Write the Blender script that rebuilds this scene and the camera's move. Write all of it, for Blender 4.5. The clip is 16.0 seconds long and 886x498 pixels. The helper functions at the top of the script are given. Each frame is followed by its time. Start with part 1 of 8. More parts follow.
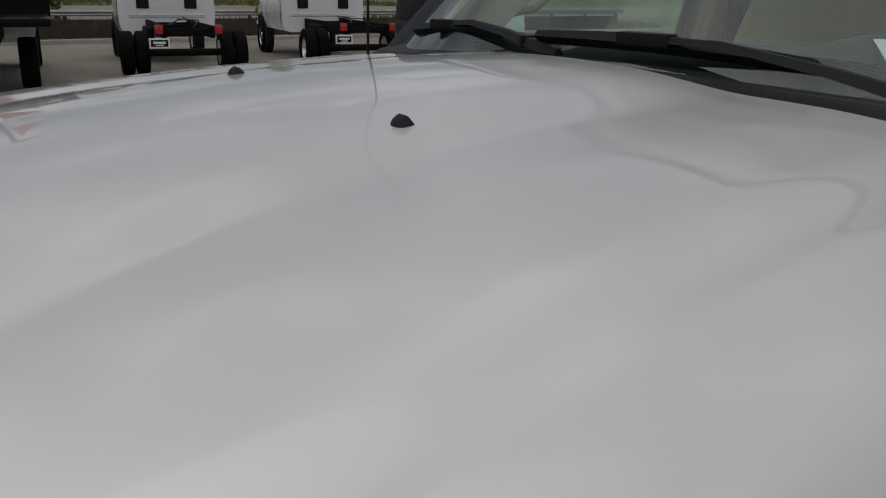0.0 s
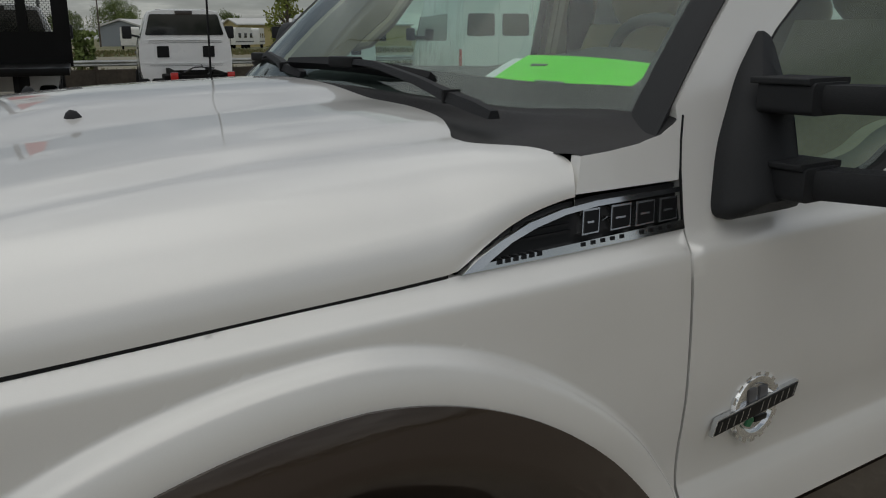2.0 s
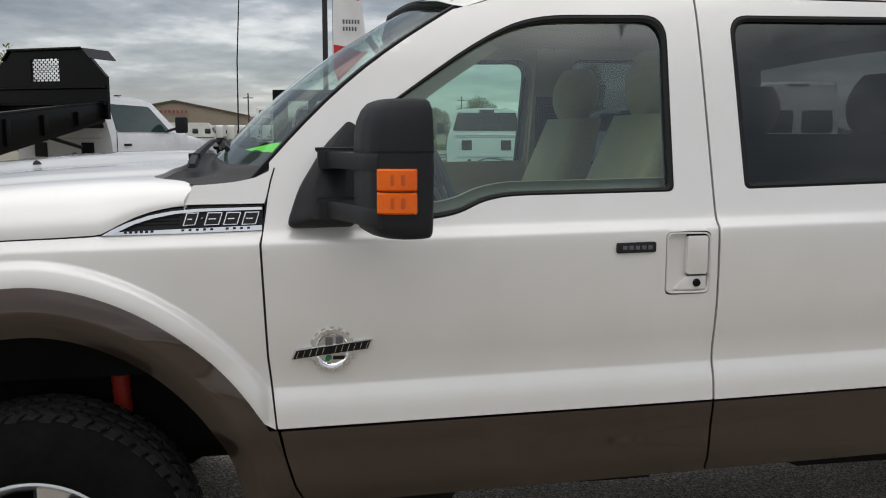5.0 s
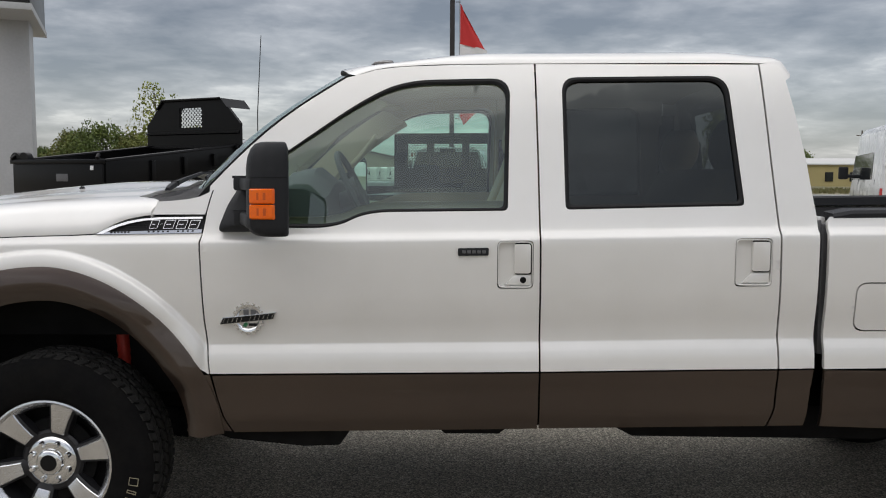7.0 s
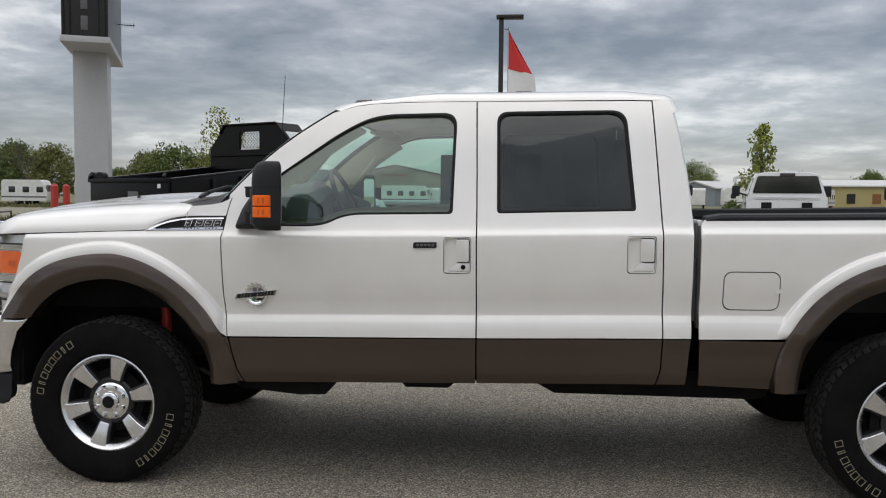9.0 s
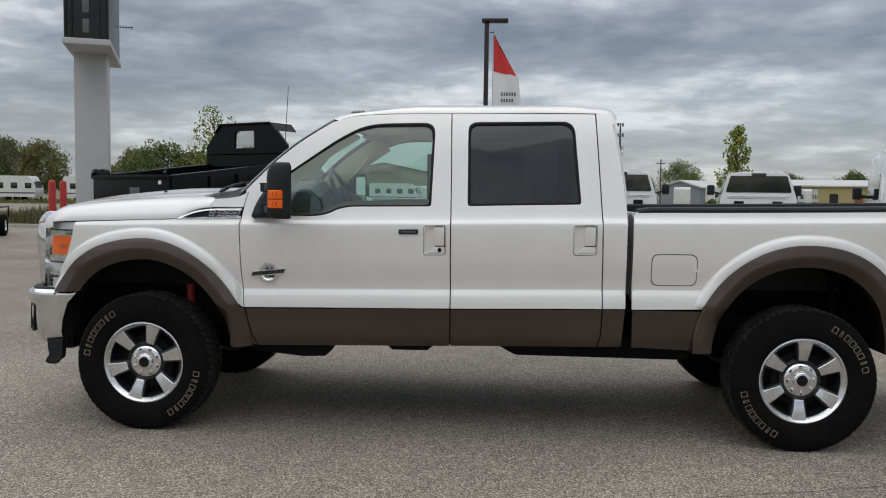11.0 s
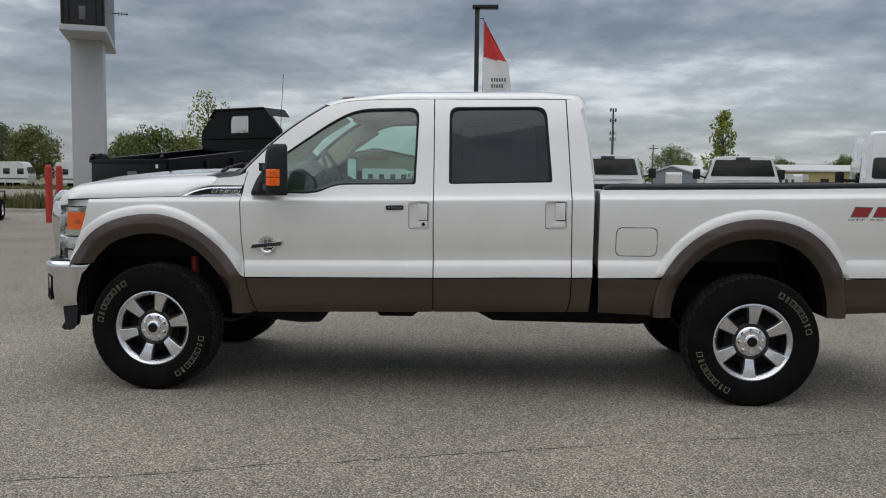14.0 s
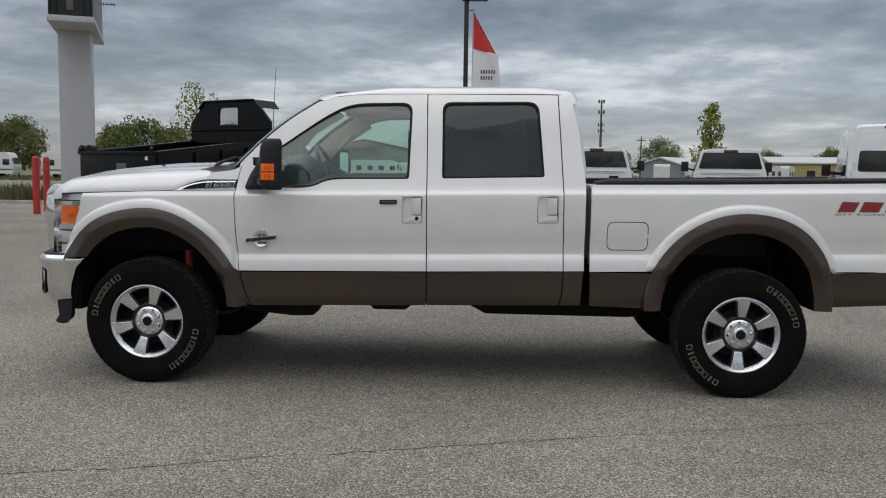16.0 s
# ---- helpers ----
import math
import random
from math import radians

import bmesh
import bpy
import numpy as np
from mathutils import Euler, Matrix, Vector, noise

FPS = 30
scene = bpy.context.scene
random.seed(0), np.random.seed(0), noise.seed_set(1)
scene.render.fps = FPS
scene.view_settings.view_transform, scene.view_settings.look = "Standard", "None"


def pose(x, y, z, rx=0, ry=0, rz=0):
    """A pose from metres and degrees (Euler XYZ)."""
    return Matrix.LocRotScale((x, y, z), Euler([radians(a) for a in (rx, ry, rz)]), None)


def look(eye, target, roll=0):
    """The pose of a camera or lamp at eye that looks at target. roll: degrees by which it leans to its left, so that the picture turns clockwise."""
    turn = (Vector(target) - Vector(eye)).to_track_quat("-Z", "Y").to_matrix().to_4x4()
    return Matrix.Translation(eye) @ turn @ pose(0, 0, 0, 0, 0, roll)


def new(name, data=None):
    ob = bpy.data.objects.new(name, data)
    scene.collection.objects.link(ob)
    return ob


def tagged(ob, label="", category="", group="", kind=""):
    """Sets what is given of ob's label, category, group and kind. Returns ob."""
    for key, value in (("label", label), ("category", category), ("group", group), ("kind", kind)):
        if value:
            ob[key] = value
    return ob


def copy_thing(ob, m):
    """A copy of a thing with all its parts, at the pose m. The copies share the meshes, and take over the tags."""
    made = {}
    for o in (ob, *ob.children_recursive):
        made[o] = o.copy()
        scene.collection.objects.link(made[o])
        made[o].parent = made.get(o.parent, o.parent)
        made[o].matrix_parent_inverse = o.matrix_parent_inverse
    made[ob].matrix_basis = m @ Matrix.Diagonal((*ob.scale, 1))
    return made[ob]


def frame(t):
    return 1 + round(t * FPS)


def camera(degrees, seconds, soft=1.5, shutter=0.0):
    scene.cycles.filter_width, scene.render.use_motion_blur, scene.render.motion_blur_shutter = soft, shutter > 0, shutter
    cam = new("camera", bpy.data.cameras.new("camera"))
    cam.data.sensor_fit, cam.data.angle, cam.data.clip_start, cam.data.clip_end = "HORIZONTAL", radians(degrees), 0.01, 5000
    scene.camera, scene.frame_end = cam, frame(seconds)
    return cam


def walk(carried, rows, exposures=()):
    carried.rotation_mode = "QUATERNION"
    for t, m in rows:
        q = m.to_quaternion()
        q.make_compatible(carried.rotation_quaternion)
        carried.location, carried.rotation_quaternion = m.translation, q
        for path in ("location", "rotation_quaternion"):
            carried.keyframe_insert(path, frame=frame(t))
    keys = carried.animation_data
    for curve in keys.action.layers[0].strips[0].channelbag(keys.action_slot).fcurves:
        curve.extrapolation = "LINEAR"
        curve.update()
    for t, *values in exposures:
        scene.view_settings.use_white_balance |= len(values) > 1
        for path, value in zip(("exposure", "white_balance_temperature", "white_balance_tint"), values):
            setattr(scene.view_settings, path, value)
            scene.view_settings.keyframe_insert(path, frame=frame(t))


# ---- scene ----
cam = camera(55.5, 16.0, soft=1.1)
PATH = [
    (0, (-0.611, -0.154, 1.620), (0.492, 1.408, 1.034), 0.8),
    (0.5, (-0.533, -0.288, 1.612), (0.570, 1.285, 1.053), -0.1),
    (1, (-0.463, -0.456, 1.595), (0.632, 1.129, 1.058), -0.0),
    (1.5, (-0.414, -0.658, 1.587), (0.664, 0.947, 1.074), 0.3),
    (2, (-0.346, -0.814, 1.599), (0.703, 0.817, 1.111), -0.2),
    (2.5, (-0.208, -1.019, 1.563), (0.816, 0.642, 1.121), 0.1),
    (3, (-0.064, -1.266, 1.549), (0.761, 0.513, 1.152), 0.0),
    (3.5, (0.091, -1.508, 1.56), (0.73, 0.355, 1.211), -0.0),
    (4, (0.288, -1.731, 1.561), (0.787, 0.181, 1.257), 0.1),
    (4.5, (0.521, -1.993, 1.572), (0.937, -0.057, 1.291), 0.1),
    (4.7, (0.599, -2.091, 1.574), (0.983, -0.148, 1.297), 0.1),
    (6.8, (1.481, -3.062, 1.553), (1.478, -1.071, 1.367), 0.3),
    (7, (1.565, -3.155, 1.543), (1.541, -1.163, 1.37), 0.3),
    (7.5, (1.715, -3.36, 1.526), (1.666, -1.366, 1.379), 0.4),
    (8, (1.899, -3.588, 1.514), (1.809, -1.594, 1.378), 0.5),
    (8.5, (2.013, -3.827, 1.492), (1.875, -1.836, 1.364), 0.4),
    (9, (2.091, -4.113, 1.498), (1.916, -2.125, 1.374), 0.5),
    (11.5, (2.257, -5.183, 1.481), (2.114, -3.193, 1.349), 0.8),
    (12, (2.316, -5.35, 1.482), (2.168, -3.361, 1.345), 0.7),
    (12.5, (2.354, -5.449, 1.476), (2.2, -3.46, 1.336), 0.7),
    (13, (2.35, -5.473, 1.457), (2.199, -3.484, 1.311), 0.8),
    (13.5, (2.331, -5.468, 1.452), (2.189, -3.479, 1.303), 0.8),
    (14, (2.318, -5.48, 1.44), (2.188, -3.491, 1.278), 0.7),
    (14.5, (2.312, -5.503, 1.452), (2.189, -3.514, 1.281), 0.7),
    (15, (2.306, -5.532, 1.467), (2.191, -3.543, 1.29), 0.9),
    (15.5, (2.297, -5.541, 1.466), (2.188, -3.552, 1.286), 0.8),
    (16, (2.289, -5.531, 1.461), (2.187, -3.542, 1.279), 0.8),
]
walk(cam, [(t, look(eye, target, roll)) for t, eye, target, roll in PATH],
     [(0, -0.98, 6650, 12), (0.5, -1.24, 6720, 9), (1.0, -1.30, 6740, 7), (2.0, -0.82, 6740, 7), (3.0, -0.30, 6700, 9), (4.0, -0.10, 6700, 10), (7.0, 0.03, 6720, 11), (9.0, 0.06, 6640, 11), (12.0, -0.14, 6450, 10), (16.0, -0.18, 6400, 10)])

# ---- world, sun, exposure ----
world = bpy.data.worlds.new("overcast")
scene.world = world
world.use_nodes = True


def build_world():
    nt = world.node_tree
    n, l = nt.nodes, nt.links
    n.clear()
    out, bg = n.new("ShaderNodeOutputWorld"), n.new("ShaderNodeBackground")
    sky = n.new("ShaderNodeTexSky")
    sky.sky_type, sky.sun_disc = "NISHITA", False
    sky.sun_elevation, sky.sun_rotation = radians(48), radians(SUN_TURN)
    tc = n.new("ShaderNodeTexCoord")
    sep = n.new("ShaderNodeSeparateXYZ")
    l.new(tc.outputs["Generated"], sep.inputs[0])

    def math_node(op, a, b):
        m = n.new("ShaderNodeMath")
        m.operation = op
        for i, v in enumerate((a, b)):
            if isinstance(v, (int, float)):
                m.inputs[i].default_value = v
            else:
                l.new(v, m.inputs[i])
        return m.outputs[0]

    # the cloud deck is a plane overhead: direction / height
    up = math_node("ADD", math_node("MAXIMUM", sep.outputs[2], 0.0), 0.15)
    comb = n.new("ShaderNodeCombineXYZ")
    l.new(math_node("DIVIDE", sep.outputs[0], up), comb.inputs[0])
    l.new(math_node("DIVIDE", sep.outputs[1], up), comb.inputs[1])
    comb.inputs[2].default_value = 2.7

    def cloud(scale, detail, rough, dist):
        t = n.new("ShaderNodeTexNoise")
        t.inputs["Scale"].default_value, t.inputs["Detail"].default_value = scale, detail
        t.inputs["Roughness"].default_value, t.inputs["Distortion"].default_value = rough, dist
        l.new(comb.outputs[0], t.inputs["Vector"])
        return t.outputs["Fac"]

    a, b = cloud(1.25, 8, 0.54, 0.15), cloud(4.2, 6, 0.55, 0.2)
    mixed = math_node("ADD", math_node("MULTIPLY", a, 0.74), math_node("MULTIPLY", b, 0.26))
    ramp = n.new("ShaderNodeValToRGB")
    e = ramp.color_ramp.elements
    e[0].position, e[0].color = 0.37, (0.22, 0.24, 0.28, 1)
    e[1].position, e[1].color = 0.635, (1.10, 1.11, 1.12, 1)
    for pos, c in ((0.455, (0.36, 0.38, 0.42, 1)), (0.53, (0.56, 0.58, 0.62, 1)), (0.58, (0.86, 0.88, 0.90, 1))):
        e.new(pos).color = c
    l.new(mixed, ramp.inputs[0])
    # paler towards the horizon
    haze = n.new("ShaderNodeMapRange")
    haze.inputs["From Min"].default_value, haze.inputs["From Max"].default_value = 0.0, 0.16
    haze.inputs["To Min"].default_value, haze.inputs["To Max"].default_value = 0.45, 0.0
    l.new(sep.outputs[2], haze.inputs["Value"])
    m1 = n.new("ShaderNodeMix")
    m1.data_type = "RGBA"
    l.new(haze.outputs[0], m1.inputs[0])
    l.new(ramp.outputs[0], m1.inputs[6])
    m1.inputs[7].default_value = (0.60, 0.63, 0.67, 1)
    # brighter overhead, as an overcast sky is
    zen = n.new("ShaderNodeMapRange")
    zen.inputs["From Min"].default_value, zen.inputs["From Max"].default_value = 0.24, 0.62
    zen.inputs["To Min"].default_value, zen.inputs["To Max"].default_value = 1.0, ZENITH
    l.new(sep.outputs[2], zen.inputs["Value"])
    m2 = n.new("ShaderNodeVectorMath")
    m2.operation = "SCALE"
    l.new(m1.outputs[2], m2.inputs[0])
    l.new(zen.outputs[0], m2.inputs["Scale"])
    # a little blue sky thinned through the cloud
    m3 = n.new("ShaderNodeMix")
    m3.data_type = "RGBA"
    m3.inputs[0].default_value = 0.04
    l.new(m2.outputs[0], m3.inputs[6])
    l.new(sky.outputs[0], m3.inputs[7])
    l.new(m3.outputs[2], bg.inputs[0])
    bg.inputs[1].default_value = SKY
    l.new(bg.outputs[0], out.inputs[0])


SKY, ZENITH, SUN_TURN = 0.66, 2.05, 200.0
build_world()
sun = new("sun", bpy.data.lights.new("sun", "SUN"))
sun.data.energy, sun.data.angle, sun.data.color = 1.0, radians(100), (1.0, 0.97, 0.92)
sun.matrix_basis = look((-5, -3, 18), (0, 0, 0))

# ---- materials ----
MATS = {}


def mat(name, color, rough=0.5, metal=0.0, grain=0.0, grain_scale=60.0, bump=0.0, bump_scale=120.0, second=None,
        patch_scale=2.0, coat=0.0, spec=0.5, wear=0.0):
    """A surface with variation at two scales: fine grain and broad patches, both in object metres."""
    if name in MATS:
        return MATS[name]
    m = bpy.data.materials.new(name)
    m.use_nodes = True
    nt = m.node_tree
    n, l = nt.nodes, nt.links
    p = n["Principled BSDF"]
    p.inputs["Base Color"].default_value = (*color, 1)
    p.inputs["Roughness"].default_value, p.inputs["Metallic"].default_value = rough, metal
    p.inputs["Coat Weight"].default_value, p.inputs["Coat Roughness"].default_value = coat, 0.03
    p.inputs["Specular IOR Level"].default_value = spec
    tc = n.new("ShaderNodeTexCoord")
    if grain or second:
        fine, broad = n.new("ShaderNodeTexNoise"), n.new("ShaderNodeTexNoise")
        fine.inputs["Scale"].default_value, fine.inputs["Detail"].default_value = grain_scale, 4
        broad.inputs["Scale"].default_value, broad.inputs["Detail"].default_value = patch_scale, 5
        l.new(tc.outputs["Object"], fine.inputs["Vector"])
        l.new(tc.outputs["Object"], broad.inputs["Vector"])
        mix = n.new("ShaderNodeMix")
        mix.data_type = "RGBA"
        ramp = n.new("ShaderNodeMapRange")
        ramp.inputs["From Min"].default_value, ramp.inputs["From Max"].default_value = 0.38, 0.64
        l.new(broad.outputs["Fac"], ramp.inputs["Value"])
        l.new(ramp.outputs[0], mix.inputs[0])
        mix.inputs[6].default_value = (*color, 1)
        mix.inputs[7].default_value = (*(second or tuple(c * (1 - wear) for c in color)), 1)
        hsv = n.new("ShaderNodeHueSaturation")
        g = n.new("ShaderNodeMapRange")
        g.inputs["From Min"].default_value, g.inputs["From Max"].default_value = 0.3, 0.7
        g.inputs["To Min"].default_value, g.inputs["To Max"].default_value = 1 - grain, 1 + grain
        l.new(fine.outputs["Fac"], g.inputs["Value"])
        l.new(g.outputs[0], hsv.inputs["Value"])
        l.new(mix.outputs[2], hsv.inputs["Color"])
        l.new(hsv.outputs[0], p.inputs["Base Color"])
        r = n.new("ShaderNodeMapRange")
        r.inputs["To Min"].default_value, r.inputs["To Max"].default_value = max(rough - 0.06, 0.02), min(rough + 0.06, 1)
        l.new(broad.outputs["Fac"], r.inputs["Value"])
        l.new(r.outputs[0], p.inputs["Roughness"])
    if bump:
        bt, bn = n.new("ShaderNodeTexNoise"), n.new("ShaderNodeBump")
        bt.inputs["Scale"].default_value, bt.inputs["Detail"].default_value = bump_scale, 3
        l.new(tc.outputs["Object"], bt.inputs["Vector"])
        bn.inputs["Strength"].default_value, bn.inputs["Distance"].default_value = bump, 0.003
        l.new(bt.outputs["Fac"], bn.inputs["Height"])
        l.new(bn.outputs[0], p.inputs["Normal"])
    MATS[name] = m
    return m


def glass_mat(name, tint, face=0.075, gloss=1.0):
    """Thin sheet glass: tinted see-through, with a mirror that grows towards grazing angles."""
    m = bpy.data.materials.new(name)
    m.use_nodes = True
    n, l = m.node_tree.nodes, m.node_tree.links
    n.clear()
    out, mix = n.new("ShaderNodeOutputMaterial"), n.new("ShaderNodeMixShader")
    tr, gl, lw = n.new("ShaderNodeBsdfTransparent"), n.new("ShaderNodeBsdfGlossy"), n.new("ShaderNodeLayerWeight")
    tr.inputs[0].default_value = (*tint, 1)
    gl.inputs["Roughness"].default_value = 0.01
    gl.inputs[0].default_value = (gloss * 0.94, gloss, gloss * 0.985, 1)
    lw.inputs[0].default_value = 0.5
    pw, mr = n.new("ShaderNodeMath"), n.new("ShaderNodeMapRange")
    pw.operation = "POWER"
    pw.inputs[1].default_value = 5.0
    l.new(lw.outputs["Facing"], pw.inputs[0])
    l.new(pw.outputs[0], mr.inputs["Value"])
    mr.inputs["To Min"].default_value = face
    l.new(mr.outputs[0], mix.inputs[0])
    l.new(tr.outputs[0], mix.inputs[1])
    l.new(gl.outputs[0], mix.inputs[2])
    l.new(mix.outputs[0], out.inputs[0])
    return m


PAINT = mat("pearl_white_paint", (0.78, 0.77, 0.75), 0.36, 0.22, 0.012, 900, coat=1.0, second=(0.745, 0.735, 0.71), patch_scale=3)
WHITE2 = mat("plain_white_paint", (0.80, 0.81, 0.82), 0.28, 0.0, 0.015, 40, coat=0.8, second=(0.76, 0.77, 0.78))
BROWN = mat("brown_metallic_paint", (0.068, 0.047, 0.036), 0.34, 0.80, 0.05, 1200, coat=1.0, second=(0.060, 0.041, 0.032))
PLASTIC = mat("black_grained_plastic", (0.0150, 0.0160, 0.0185), 0.55, 0.0, 0.08, 300, 0.25, 900, second=(0.0185, 0.0193, 0.0215), spec=0.25)
COWLMAT = mat("weathered_black_plastic", (0.034, 0.034, 0.037), 0.62, 0.0, 0.12, 200, 0.3, 700, second=(0.043, 0.042, 0.043), patch_scale=6, spec=0.22)
# rubber parts, and the black strips that darken panel gaps in place of shade
RUBBER = mat("rubber_and_gap_black", (0.0085, 0.0085, 0.0095), 0.5, 0.0, 0.05, 100, spec=0.22)
TYRE = mat("tyre_rubber", (0.0058, 0.0058, 0.0062), 0.85, 0.0, 0.15, 60, 0.2, 300, second=(0.0085, 0.0082, 0.0079), patch_scale=8, spec=0.06)
# paler than the sidewall: the highlights on the tread blocks are in this colour
TREAD = mat("highlit_tread_rubber", (0.022, 0.0215, 0.021), 0.8, 0.0, 0.3, 45, 0.2, 300, second=(0.014, 0.0135, 0.013), patch_scale=9, spec=0.2)
CHROME = mat("chrome", (0.78, 0.79, 0.80), 0.07, 1.0, 0.02, 30)
ALLOY = mat("machined_aluminium", (0.74, 0.75, 0.77), 0.26, 1.0, 0.03, 200, second=(0.70, 0.71, 0.73))
REFLECTOR = mat("bright_lamp_reflector", (0.85, 0.86, 0.88), 0.38, 0.75, 0.04, 60)
POCKET = mat("dark_wheel_pocket", (0.012, 0.012, 0.014), 0.5, 0.1, 0.05, 60)
# underbody parts, and the boards and discs that stand in for shade
DARK = mat("underbody_and_shade_black", (0.006, 0.006, 0.0065), 0.8, 0.0, 0.3, 12, 0.3, 60, second=(0.010, 0.0095, 0.009), spec=0.1)
AMBER = mat("amber_lens", (0.88, 0.150, 0.004), 0.22, 0.0, 0.05, 160, 0.3, 220, coat=0.4, second=(0.80, 0.120, 0.003), patch_scale=14, spec=0.35)
AMBER2 = mat("amber_lens_deep", (0.55, 0.08, 0.006), 0.2, 0.0, 0.05, 50, coat=0.8)
SMOKED = mat("smoked_lens", (0.03, 0.022, 0.02), 0.2, 0.0, 0.05, 50, coat=0.6)
REDLENS = mat("red_lens", (0.45, 0.012, 0.010), 0.18, 0.0, 0.05, 50, coat=0.8)
TAN = mat("tan_trim", (0.42, 0.355, 0.255), 0.65, 0.0, 0.05, 200, 0.15, 500, second=(0.37, 0.31, 0.22))
LEATHER = mat("beige_leather", (0.52, 0.41, 0.24), 0.5, 0.0, 0.06, 80, 0.2, 400, second=(0.45, 0.35, 0.20))
DASH = mat("dark_dashboard", (0.065, 0.066, 0.066), 0.65, 0.0, 0.05, 200, 0.2, 600)
SILVER = mat("silver_badge", (0.62, 0.63, 0.64), 0.18, 1.0, 0.04, 100)
BADGEBLACK = mat("gloss_black_badge", (0.006, 0.006, 0.0065), 0.3, 0.0, 0.03, 60, spec=0.25)
GREENPAPER = mat("fluorescent_green_paper", (0.15, 0.86, 0.035), 0.6, 0.0, 0.03, 20, second=(0.16, 0.82, 0.04))
PAPER = mat("white_paper", (0.78, 0.79, 0.80), 0.7, 0.0, 0.03, 30)
SHOCKRED = mat("red_spring_paint", (0.42, 0.030, 0.018), 0.45, 0.0, 0.1, 40)
REDDECAL = mat("dark_red_decal", (0.28, 0.018, 0.022), 0.35, 0.0, 0.04, 60)
GREYDECAL = mat("grey_decal", (0.10, 0.10, 0.105), 0.4, 0.0, 0.04, 60)
REARBLACK = mat("black_bed_liner", (0.022, 0.022, 0.023), 0.7, 0.0, 0.15, 80, 0.3, 300)
LETTER = mat("raised_cream_outline", (0.30, 0.27, 0.19), 0.6, 0.0, 0.1, 60)
GLASS = glass_mat("green_tinted_glass", (0.70, 0.90, 0.82), 0.105)
PRIVACY = glass_mat("dark_privacy_glass", (0.100, 0.108, 0.110), 0.060)
SCREENGLASS = glass_mat("windscreen_glass", (0.80, 0.94, 0.88))
REARGLASS_MAT = glass_mat("rear_cab_glass", (0.90, 0.94, 0.92), 0.04)
LENS = glass_mat("clear_lens", (0.94, 0.95, 0.96), 0.05)
MIRRORGLASS = mat("mirror_glass", (0.85, 0.87, 0.88), 0.02, 1.0)


# ---- building blocks ----
SHAPE = {"fit": None}   # a gentle stretch that all parts of the pickup's body share


